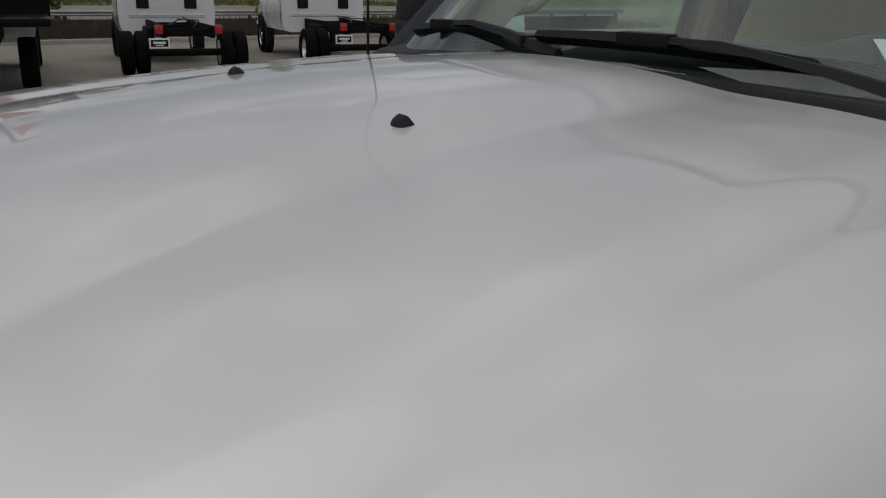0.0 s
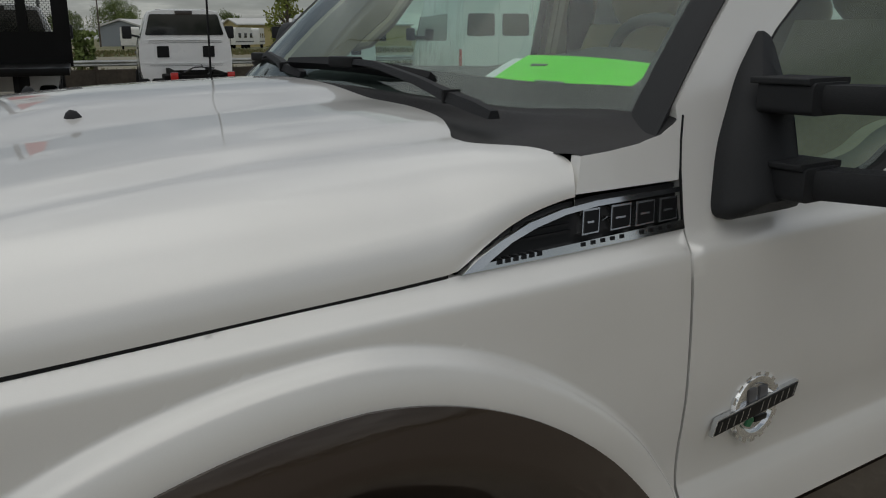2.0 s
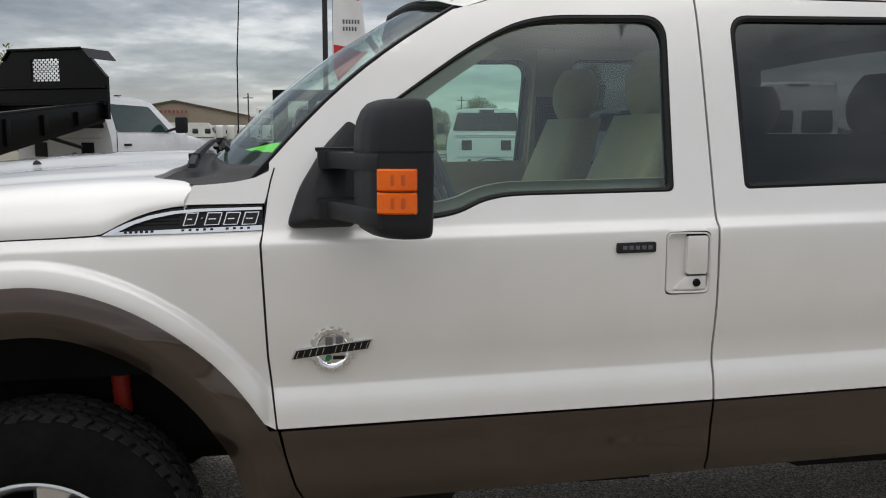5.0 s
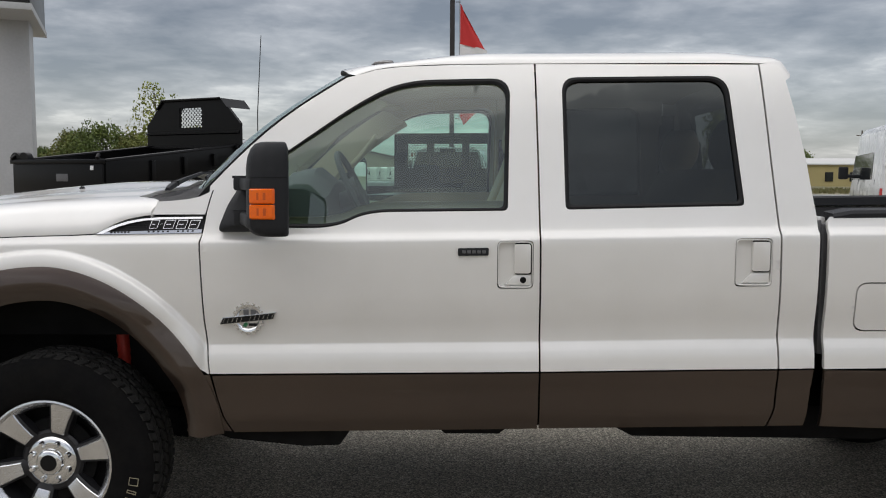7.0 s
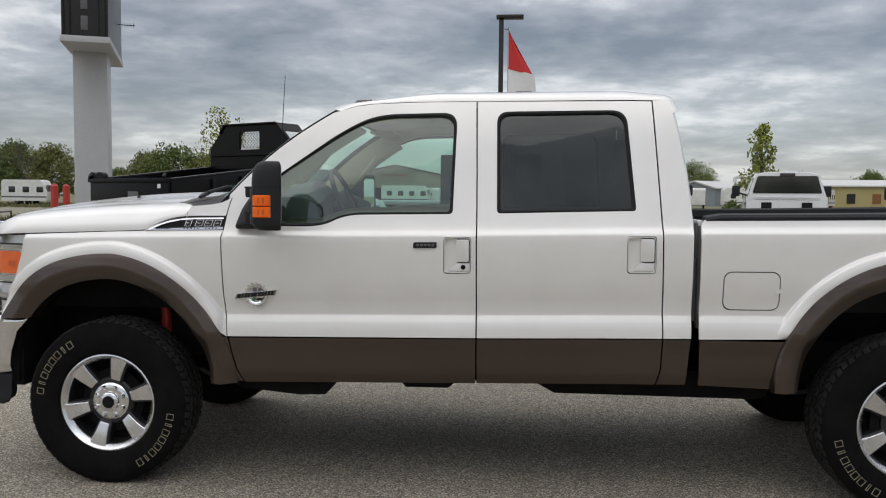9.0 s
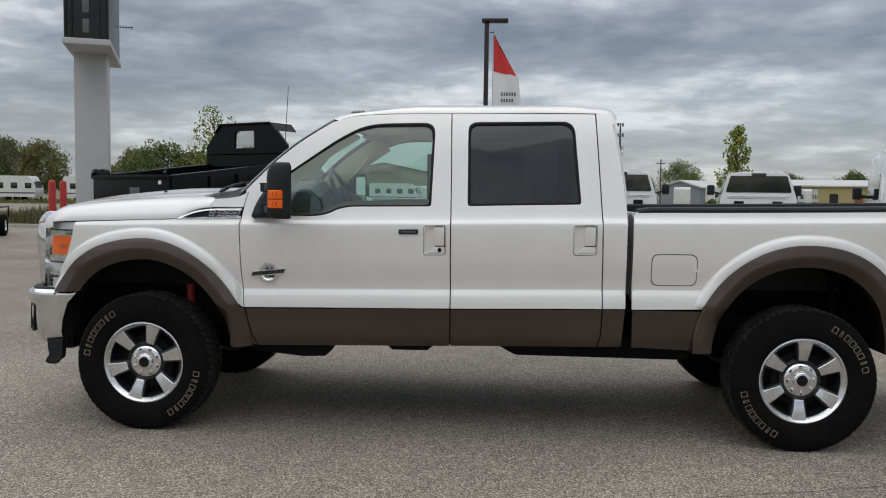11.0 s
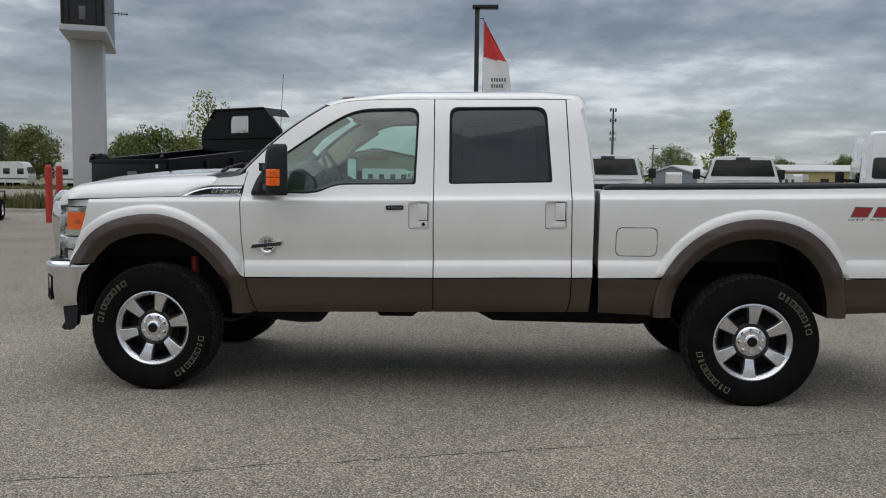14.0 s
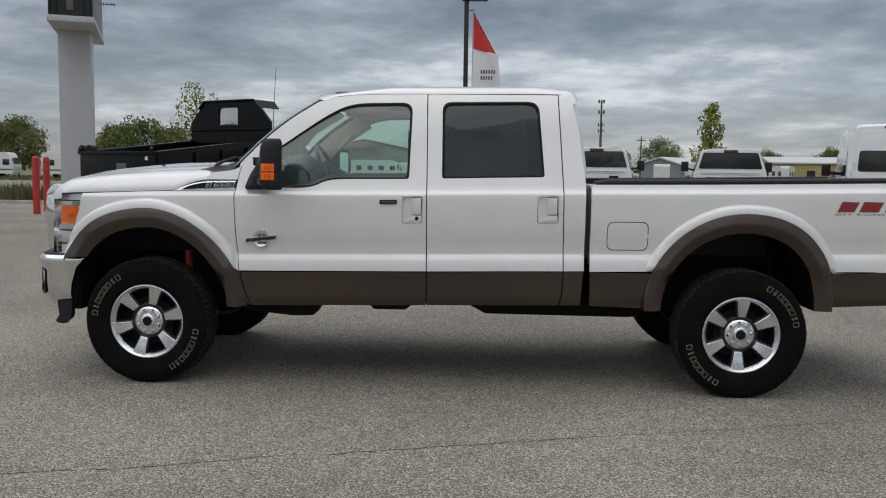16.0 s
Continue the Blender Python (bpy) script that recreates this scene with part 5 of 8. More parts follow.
# ---- round door emblem ----
for far in (False, True):
    cx, cz = 0.806, 1.003
    yb = side_y(cx, cz - RAKE * cx) - 0.002
    m = Matrix.Translation((cx, yb, cz)) @ pose(0, 0, 0, 90)
    ring_b = Build().lathe([(0.040, 0.003), (0.046, 0.008), (0.055, 0.008), (0.0575, 0.0), (0.040, 0.0)], m, 48)
    for k in range(16):
        a = 2 * math.pi * k / 16
        ring_b.box(-0.006, 0.006, 0.055, 0.062, 0, 0.006, 0, m @ Matrix.Rotation(a, 4, "Z"))
    em = side_or_far(ring_b, far).obj("door_emblem", CHROME, truck, "round chrome toothed emblem crossed by a bar", 40)
    side_or_far(Build().lathe([(0, 0.003), (0.041, 0.003), (0.041, 0.0), (0, 0.0)], m, 32), far).obj("emblem_disc", SILVER, em)
    # digits stand as two plain blocks
    for dx in (-0.018, 0.010):
        side_or_far(Build().box(dx, dx + 0.020, 0.012, 0.034, 0, 0.006, 0.001, m), far).obj("emblem_block", GREYDECAL, em)
    tiltm = m @ Matrix.Rotation(radians(6), 4, "Z")
    side_or_far(Build().prism([(-0.112, -0.013), (0.098, -0.013), (0.112, 0.013), (-0.098, 0.013)], 0.0, 0.010, "z", 0.001).move(tiltm), far).obj("emblem_bar", SILVER, em, "silver slanted bar")
    side_or_far(Build().prism([(-0.107, -0.0108), (0.0955, -0.0108), (0.107, 0.0108), (-0.0955, 0.0108)], 0.009, 0.0116, "z").move(tiltm), far).obj("emblem_band", BADGEBLACK, em, "black slanted band")
    for i in range(12):
        if i == 5:
            continue
        x = -0.0985 + 0.0172 * i
        side_or_far(Build().prism([(x, -0.0085), (x + 0.0016, -0.0085), (x + 0.0100, 0.0085), (x + 0.0084, 0.0085)], 0.0112, 0.0124, "z").move(tiltm), far).obj("emblem_mark", SILVER, em)
    side_or_far(Build().prism([(-0.020, -0.030), (-0.010, -0.034), (0.0, -0.024), (-0.004, -0.015), (-0.016, -0.017)], 0.002, 0.006, "z").move(m), far).obj("green_leaf_mark", mat("green_enamel", (0.02, 0.14, 0.06), 0.3, 0, 0.05, 50), em, "small green enamel mark")
    side_or_far(Build().box(0.002, 0.034, -0.029, -0.019, 0.002, 0.006, 0.001, m), far).obj("emblem_mark", BADGEBLACK, em)

# keypad on the driver's door
kx, kz = 1.668, 1.259
yk = side_y(kx, kz - RAKE * kx)
b = Build().prism(rounded([(kx - 0.058, kz - 0.0155), (kx + 0.058, kz - 0.0135), (kx + 0.058, kz + 0.0155), (kx - 0.058, kz + 0.0135)], 0.006), yk - 0.008, yk + 0.004, bevel=0.0015)
pad = b.obj("door_keypad", PLASTIC, near_front, "black door keypad with five keys")
for k in range(5):
    x = kx - 0.042 + k * 0.0188
    Build().box(x, x + 0.0135, yk - 0.0095, yk - 0.0075, kz - 0.0055, kz + 0.0058, 0.001).obj("key", GREYDECAL, pad)

# decal on the bed side: plain slanted blocks
def decal(loop, material, far, lift=0.0015):
    b = Build()
    lp = dense(loop, 0.03)
    b.loft([[(x, side_y(x, z - RAKE * x) + 0.002, z) for x, z in lp], [(x, side_y(x, z - RAKE * x) - lift, z) for x, z in lp]])
    return side_or_far(b, far)


for far in (False, True):
    bedp = far_bed if far else near_bed
    for x0, w in ((4.522, 0.125), (4.655, 0.140), (4.810, 0.11)):
        dec = decal([(x0, 1.222), (x0 + w - 0.02, 1.222), (x0 + w + 0.012, 1.286), (x0 + 0.030, 1.290)], GREYDECAL, far).obj("decal_edge", GREYDECAL, bedp, "grey-edged dark red decal")
        decal([(x0 + 0.008, 1.227), (x0 + w - 0.025, 1.227), (x0 + w + 0.001, 1.281), (x0 + 0.033, 1.284)], REDDECAL, far, 0.0025).obj("decal_block", REDDECAL, bedp, "dark red decal block")


def lettering(words, size, stretch, x, z, material, parent, label):
    """Words laid on the body side in the built-in font, as a thin mesh."""
    cu = bpy.data.curves.new("words", "FONT")
    cu.body, cu.size, cu.extrude, cu.space_character = words, size, 0.0008, 1.25
    tmp = bpy.data.objects.new("words", cu)
    scene.collection.objects.link(tmp)
    me = bpy.data.meshes.new_from_object(tmp.evaluated_get(bpy.context.evaluated_depsgraph_get()))
    bpy.data.objects.remove(tmp)
    y = side_y(x, z - RAKE * x) - 0.0016
    for v in me.vertices:
        px = x + v.co.x * stretch
        q = SHAPE["fit"]((px, side_y(px, z - RAKE * px) - 0.0016 - v.co.z, z + v.co.y)) if SHAPE["fit"] else (px, y - v.co.z, z + v.co.y)
        v.co = q
    me.materials.append(material)
    ob = new("lettering", me)
    ob.parent = parent
    ob["label"] = label
    return ob


lettering("OFF ROAD", 0.017, 3.1, 4.507, 1.202, GREYDECAL, near_bed, "grey OFF ROAD lettering")


# ---- tow mirrors ----
def mirror(far):
    T = lambda b: side_or_far(b, far)
    # triangular foot on the door
    foot = rounded([(0.688, 1.330), (0.872, 1.332), (0.888, 1.50), (0.886, 1.600), (0.862, 1.612), (0.795, 1.545), (0.725, 1.435)], [0.03, 0.015, 0.02, 0.01, 0.01, 0.03, 0.03])
    b = Build()
    lp = dense(foot, 0.03)
    yy = lambda x, z: side_y(x, z - RAKE * x)
    k = lambda z: smooth((1.62 - z) / 0.16)
    rings = []
    for s_x, s_z, lift, swell in ((1.0, 1.0, 0.015, 0.0), (1.0, 1.0, -0.007, -0.010), (0.94, 0.95, -0.011, -0.022), (0.5, 0.78, -0.014, -0.045)):
        row = [(0.81 + (x - 0.81) * s_x, 1.45 + (z - 1.45) * s_z) for x, z in lp]
        rings.append([(x, yy(x, z) + lift + swell * k(z), z) for x, z in row])
    root = T(b.loft(rings)).obj("door_mirror", PLASTIC, truck, "black telescoping tow mirror with an amber lamp", 40)
    for z, h in ((1.512, 0.024), (1.386, 0.026)):
        b = Build().prism(rounded([(0.775, z - h), (0.865, z - h), (0.865, z + h), (0.775, z + h)], 0.012), 0.02, -0.075, bevel=0.004)
        b.prism(rounded([(0.770, z + h - 0.004), (0.872, z + h - 0.004), (0.872, z + h + 0.006), (0.770, z + h + 0.006)], 0.003), 0.03, -0.070)
        T(b).obj("mirror_socket", PLASTIC, root)
        b = Build()
        rings = []
        for x, y, w in ((0.815, -0.055, 0.034), (0.832, -0.10, 0.032), (0.856, -0.165, 0.030), (0.871, -0.225, 0.022), (0.884, -0.285, 0.016), (0.900, -0.330, 0.012), (0.910, -0.346, 0.006)):
            h2 = h - 0.004
            x += w * 0.35
            rings.append([(x - w, y, z - h2), (x + w, y, z - h2), (x + w + 0.003, y, z - h2 + 0.008), (x + w + 0.003, y, z + h2 - 0.008), (x + w, y, z + h2), (x - w, y, z + h2), (x - w - 0.004, y, z + h2 - 0.008), (x - w - 0.004, y, z - h2 + 0.008)])
        T(b.loft(rings)).obj("mirror_arm", PLASTIC, root)
    inner = 0.945 if far else 0.968   # both glasses are turned in towards the driver
    # housing: rounded upright shell, its front face swept back to the outer edge
    plan_m = [(0.858, -0.185), (0.871, -0.270), (0.889, -0.325), (0.907, -0.347), (0.947, -0.367), (0.992, -0.367), (1.028, -0.354), (1.035, -0.338), (inner, -0.175), (inner - 0.018, -0.160), (0.878, -0.160)]
    plan_r = rounded(plan_m, 0.012, 3)
    mx, my = 0.948, -0.265
    secs = []
    for z, s, lean in ((1.337, 0.62, 0.03), (1.341, 0.80, 0.02), (1.352, 0.92, 0.008), (1.373, 0.985, 0), (1.42, 1.0, 0), (1.50, 1.0, 0), (1.57, 0.995, 0.0), (1.605, 0.96, 0.004), (1.632, 0.88, 0.012), (1.648, 0.76, 0.02), (1.655, 0.60, 0.03)):
        secs.append([(mx + (x - mx) * s + lean * 0.6, my + (y - my) * (0.3 + 0.7 * s), z) for x, y in plan_r])
    hs = T(Build().loft(secs)).obj("mirror_housing", PLASTIC, root, "", 40)
    for z in (1.535,):
        T(Build().prism([(mx + (x - mx) * 1.012, my + (y - my) * 1.012) for x, y in plan_r], z, z + 0.003, "z")).obj("cap_seam", RUBBER, hs)
    # amber lamp let into the swept face, in two halves
    for z0, z1 in ((1.397, 1.446), (1.449, 1.499)):
        b = Build()
        rings = []
        face = [(0.903, -0.342), (0.920, -0.355), (0.947, -0.367), (0.970, -0.3685), (0.986, -0.368)]
        for z, d in ((z0, 0.002), (z0 + 0.004, 0.007), (z1 - 0.004, 0.007), (z1, 0.002)):
            rings.append([(x - d * 0.3, y - d * 0.95, z) for x, y in face] + [(x + 0.02, y + 0.02, z) for x, y in face[::-1]])
        T(b.loft(rings)).obj("turn_lamp", AMBER, hs, "amber turn lamp")
    for k in range(2):
        z = 1.422 + 0.052 * k
        T(Build().prism([(0.930, -0.3685), (0.962, -0.3765), (0.964, -0.36), (0.934, -0.352)], z - 0.012, z + 0.012, "z")).obj("lamp_bulb", AMBER2, hs)
    for nm, mt, gr, dep in (("mirror_bezel", RUBBER, 0.0, 0.001), ("mirror_glass", MIRRORGLASS, 0.012, 0.003)):
        o = rounded([(0.012 + gr, 1.362 + gr), (0.160 - gr, 1.362 + gr), (0.160 - gr, 1.640 - gr), (0.012 + gr, 1.640 - gr)], 0.025)
        d = Vector((inner - 1.035, -0.175 + 0.338, 0)).normalized()
        nb = Vector((d.y, -d.x, 0))
        ring_a = [Vector((1.035, -0.338, 0)) + d * q[0] + Vector((0, 0, q[1])) - nb * 0.006 for q in o]
        T(Build().loft([ring_a, [p + nb * (0.006 + dep) for p in ring_a]])).obj(nm, mt, hs)
    return root


mirror(False)
mirror(True)

# ---- wipers ----
def wiper(a, b_, joint, pivot, flip):
    a, b_, joint, pivot = (Vector(q) for q in (a, b_, joint, pivot))
    mid = a.lerp(b_, 0.46) + Vector((-0.004, 0, 0.014))
    bl = Build()
    rings = []
    for k in range(15):
        p = a.lerp(b_, k / 14)
        w = 0.009 + 0.005 * math.sin(k / 14 * math.pi)
        p = p + Vector((0, 0, 0.006 * math.sin(k / 14 * math.pi)))
        rings.append([p + Vector((-0.003, 0, w * 1.1)), p + Vector((-w, 0, 0.0)), p + Vector((0.004, 0, -0.014)), p + Vector((0.012, 0, 0.0))])
    root = bl.loft(rings).obj("wiper", RUBBER, truck, "black windscreen wiper", 30)
    pts = [mid, mid.lerp(joint, 0.35) + Vector((-0.004, 0, 0.016)), mid.lerp(joint, 0.75) + Vector((0, 0, 0.012)), joint + Vector((0, 0, 0.004)), joint.lerp(pivot, 0.6) + Vector((0, 0, 0.002)), pivot]
    rings = []
    for p, w in zip(pts, (0.008, 0.0095, 0.012, 0.016, 0.017, 0.012)):
        rings.append([p + Vector((-w, 0, -0.004)), p + Vector((-w * 0.5, 0, w * 0.7)), p + Vector((w * 0.6, 0, w * 0.7)), p + Vector((w, 0, -0.004))])
    Build().loft(rings).obj("wiper_arm", PLASTIC, root)
    Build().box(joint.x - 0.017, joint.x + 0.017, joint.y - 0.004, joint.y + 0.004, joint.z - 0.004, joint.z + 0.018, 0.002).obj("arm_hinge", RUBBER, root)
    Build().box(mid.x - 0.016, mid.x + 0.012, mid.y - 0.055, mid.y + 0.055, mid.z - 0.012, mid.z + 0.010, 0.005).obj("wiper_clip", RUBBER, root)


wiper((0.437, 1.028, 1.549), (0.499, 0.516, 1.531), (0.420, 0.336, 1.503), (0.425, 0.225, 1.486), False)
wiper((0.590, 1.66, 1.530), (0.475, 1.18, 1.549), (0.440, 1.06, 1.530), (0.450, 0.985, 1.520), True)

# ---- radio antenna on the far fender ----
ax, ay = 0.455, 1.668
b = Build().lathe([(0, 0.03), (0.010, 0.028), (0.018, 0.0), (0.018, -0.02), (0, -0.02)], Matrix.Translation((ax, ay, 1.44)), 16)
ant = b.obj("antenna_base", PLASTIC, truck, "thin black radio antenna")
Build().tube([(ax, ay, 1.45), (ax + 0.005, ay, 1.9), (ax + 0.03, ay, 2.33)], [0.0035, 0.003, 0.002], 8).obj("antenna_mast", RUBBER, ant)

# ---- cab interior ----
b = Build()
rings = []
for k in range(25):
    y = 0.16 + (C2 - 0.32) * k / 24
    xb = WS_LO(min(max(y if y < C else C2 - y, 0.1), 0.95)) + 0.04
    zt = WS_LOZ(min(max(y if y < C else C2 - y, 0.1), 0.95)) - 0.018
    hump = 0.062 * math.exp(-((y - 0.53) / 0.20) ** 4)
    rings.append([(xb, y, zt), (0.86, y, zt + 0.010 + hump * 0.6), (1.00, y, zt + 0.005 + hump), (1.08, y, zt - 0.03 + hump * 0.5), (1.10, y, 1.36), (1.06, y, 1.20), (1.02, y, 1.00), (0.85, y, 0.95), (xb, y, 1.2)])
dash = b.loft(rings).obj("dashboard", DASH, truck, "dark dashboard", 40)
Build().box(0.95, 1.5, C - 0.16, C + 0.16, 0.70, 1.10, 0.03).obj("centre_console", DASH, truck)
m = pose(1.165, 0.53, 1.466, 0, 64, 0)
b = Build().lathe([(0.190 + 0.014 * math.cos(a), 0.014 * math.sin(a)) for a in np.linspace(0, 2 * math.pi, 10)[:-1]], m, 40)
wheel_s = b.obj("steering_wheel", DASH, truck, "dark steering wheel", 40)
Build().lathe([(0, -0.02), (0.07, -0.015), (0.075, 0.02), (0, 0.03)], m, 24).obj("wheel_hub", DASH, wheel_s)
for a in (0, 180, 270):
    Build().box(0.06, 0.188, -0.018, 0.018, -0.012, 0.004, 0.004, m @ Matrix.Rotation(radians(a + 90), 4, "Z")).obj("wheel_spoke", DASH, wheel_s)
Build().tube([(1.165, 0.53, 1.466), (1.00, 0.53, 1.39)], 0.035, 12).obj("steering_column", DASH, truck)


def seat(x, y0, y1, z, back_h, head):
    """A cushioned seat: base, leaning back, headrests."""
    base = Build().box(x - 0.02, x + 0.50, y0, y1, z - 0.16, z, 0.05).obj("seat", LEATHER, truck, "beige leather seat", 50)
    rings = []
    for t in np.linspace(0, 1, 9):
        w = (y1 - y0) / 2 * (1 - 0.16 * t ** 2)
        yc = (y0 + y1) / 2
        th = 0.105 - 0.045 * t
        xc = x + 0.47 + 0.20 * t
        zc = z - 0.05 + back_h * t
        o = rounded([(xc - th, yc - w), (xc + th, yc - w * 0.97), (xc + th, yc + w * 0.97), (xc - th, yc + w)], 0.05, 4)
        rings.append([(p[0] - 0.02 * (1 - abs(p[1] - yc) / w), p[1], zc) for p in o])
    Build().loft(rings).obj("seat_back", LEATHER, base, "", 50)
    for hy in head:
        rings = []
        for t in np.linspace(0, 1, 7):
            s = math.sin(math.pi * (0.12 + 0.76 * t)) ** 0.5
            xc, zc = x + 0.665 + 0.02 * t, z + back_h - 0.055 + 0.215 * t
            rings.append([(xc + 0.095 * s * math.cos(q), hy + 0.145 * s * math.sin(q), zc) for q in np.linspace(0, 2 * math.pi, 17)[:-1]])
        Build().loft(rings).obj("headrest", LEATHER, base, "", 60)
    return base


seat(1.265, 0.24, 0.80, 1.08, 0.61, [0.52])
seat(1.27, C2 - 0.80, C2 - 0.24, 1.08, 0.61, [C2 - 0.52])
seat(2.12, 0.22, C2 - 0.22, 1.10, 0.52, [0.52, C2 - 0.52])
# rear-view mirror on the glass
p = screen_point(0.5, 0.86)
b = Build().box(p.x + 0.05, p.x + 0.075, C - 0.13, C + 0.13, p.z - 0.115, p.z - 0.045, 0.012)
rv = b.obj("interior_mirror", DASH, truck, "dark rear-view mirror")
Build().tube([(p.x + 0.05, C, p.z - 0.06), (p.x + 0.012, C, p.z - 0.01)], 0.012, 8).obj("mirror_stalk", DASH, rv)
for y in (0.40, C2 - 0.40):
    q = screen_point(0.14 if y < C else 0.86, 0.98)
    b = Build().box(q.x + 0.03, q.x + 0.19, y - 0.17, y + 0.17, 1.905, 1.922, 0.008)
    b.obj("sun_visor", TAN, truck, "tan sun visor")
for far in (False, True):
    b = Build()
    pts = [Vector((0.955, 0.185, 1.575)), Vector((0.985, 0.235, 1.585)), Vector((1.055, 0.262, 1.65)), Vector((1.135, 0.268, 1.745)), Vector((1.155, 0.245, 1.79)), Vector((1.14, 0.215, 1.82))]
    side_or_far(b.tube(pts, [0.020, 0.019, 0.018, 0.018, 0.019, 0.022], 10), far).obj("grab_handle", TAN, truck, "tan grab handle")
    # pillar trims
    b = Build()
    rings = []
    for i in range(15):
        q = screen_point(0.012, 0.03 + 0.94 * i / 14)
        rings.append([q + Vector((0.02, 0.0, -0.02)), q + Vector((0.03, 0.055, -0.02)), q + Vector((0.15, 0.065, -0.085)), q + Vector((0.16, 0.01, -0.105))])
    side_or_far(b.loft(rings), far).obj("pillar_trim", TAN, truck, "tan pillar trim")
    b = Build().box(1.83, 1.99, 0.16, 0.21, 1.30, 1.40, 0.01)
    rings = []
    for z in (1.35, 1.6, 1.9, 1.96):
        y = side_y(1.9, z - 0.025) + 0.06
        rings.append([(1.825, y, z), (1.995, y, z), (1.985, y + 0.04, z), (1.835, y + 0.04, z)])
    b.loft(rings)
    side_or_far(b, far).obj("pillar_trim", TAN, truck)

# ---- papers on the dashboard ----
pz = lambda x, y: 1.532 + 0.02 * smooth((x - 0.55) / 0.2)
sheet_b = Build()
quad = [Vector((0.556, 0.412, 1.528)), Vector((0.650, 0.168, 1.520)), Vector((0.738, 0.178, 1.556)), Vector((0.752, 0.548, 1.566))]


def on_quad(u, v):
    p = quad[0].lerp(quad[1], u).lerp(quad[3].lerp(quad[2], u), v)
    p.z += 0.004 * math.sin(u * math.pi) * v + 0.002 * math.sin(v * 3.0)
    return p


paper = Build().grid(13, 9, on_quad)
paper_ob = paper.obj("price_sheet", GREENPAPER, None, "", 60)
tagged(paper_ob, "bright green paper sheet lying on the dashboard", "paper")
Build().grid(9, 5, lambda u, v: on_quad(-0.10 + 0.14 * u, 0.0 + 0.9 * v) + Vector((0, 0, -0.003))).obj("white_backing", PAPER, paper_ob, "white sheet under the green paper", 60)
Build().box(-0.016, 0.016, -0.005, 0.005, 0, 0.0015, 0, Matrix.Translation(on_quad(0.22, 0.55) + Vector((0, 0, 0.001))) @ pose(0, 0, 0, 12, 0, -68)).obj("dark_mark", GREYDECAL, paper_ob)
for k in range(7):
    Build().box(-0.007, 0.005, -0.003, 0.003, 0, 0.0012, 0, Matrix.Translation(on_quad(0.36 + 0.028 * k, 0.05) + Vector((0, 0, 0.001))) @ pose(0, 0, 0, 12, 0, -68)).obj("dark_mark", GREYDECAL, paper_ob)

SHAPE["fit"] = None


# ---- ground ----
def asphalt():
    m = mat("aged_asphalt", (0.185, 0.172, 0.150), 0.88, 0.0, 0.0)
    n, l = m.node_tree.nodes, m.node_tree.links
    p = n["Principled BSDF"]
    tc = n.new("ShaderNodeTexCoord")
    vor, vor2 = n.new("ShaderNodeTexVoronoi"), n.new("ShaderNodeTexVoronoi")
    vor.inputs["Scale"].default_value, vor2.inputs["Scale"].default_value = 105, 190
    noise_a, noise_b = n.new("ShaderNodeTexNoise"), n.new("ShaderNodeTexNoise")
    noise_a.inputs["Scale"].default_value, noise_a.inputs["Detail"].default_value = 0.45, 8
    noise_b.inputs["Scale"].default_value, noise_b.inputs["Detail"].default_value = 5.0, 6
    for t in (vor, vor2, noise_a, noise_b):
        l.new(tc.outputs["Object"], t.inputs["Vector"])
    r = n.new("ShaderNodeValToRGB")
    e = r.color_ramp.elements
    e[0].position, e[0].color = 0.0, (0.155, 0.138, 0.112, 1)
    e[1].position, e[1].color = 1.0, (0.59, 0.53, 0.43, 1)
    for pos, c in ((0.25, (0.255, 0.228, 0.183, 1)), (0.7, (0.365, 0.327, 0.264, 1))):
        k = e.new(pos)
        k.color = c
    sep = n.new("ShaderNodeSeparateColor")
    l.new(vor.outputs["Color"], sep.inputs[0])
    l.new(sep.outputs[0], r.inputs[0])
    r2 = n.new("ShaderNodeMapRange")
    r2.inputs["From Min"].default_value, r2.inputs["From Max"].default_value = 0.3, 0.72
    r2.inputs["To Min"].default_value, r2.inputs["To Max"].default_value = 0.78, 1.18
    l.new(noise_a.outputs["Fac"], r2.inputs["Value"])
    r3 = n.new("ShaderNodeMapRange")
    r3.inputs["To Min"].default_value, r3.inputs["To Max"].default_value = 0.82, 1.18
    l.new(noise_b.outputs["Fac"], r3.inputs["Value"])
    mu = n.new("ShaderNodeMath")
    mu.operation = "MULTIPLY"
    l.new(r2.outputs[0], mu.inputs[0])
    l.new(r3.outputs[0], mu.inputs[1])
    pit = n.new("ShaderNodeMapRange")   # dark pits between the stones
    pit.inputs["From Min"].default_value, pit.inputs["From Max"].default_value = 0.42, 0.70
    pit.inputs["To Min"].default_value, pit.inputs["To Max"].default_value = 1.0, 0.34
    l.new(vor.outputs["Distance"], pit.inputs["Value"])
    mu2 = n.new("ShaderNodeMath")
    mu2.operation = "MULTIPLY"
    l.new(mu.outputs[0], mu2.inputs[0])
    l.new(pit.outputs[0], mu2.inputs[1])
    hs = n.new("ShaderNodeHueSaturation")
    l.new(mu2.outputs[0], hs.inputs["Value"])
    l.new(r.outputs[0], hs.inputs["Color"])
    l.new(hs.outputs[0], p.inputs["Base Color"])
    bu = n.new("ShaderNodeBump")
    bu.inputs["Strength"].default_value, bu.inputs["Distance"].default_value = 0.7, 0.004
    l.new(vor.outputs["Distance"], bu.inputs["Height"])
    l.new(bu.outputs[0], p.inputs["Normal"])
    return m


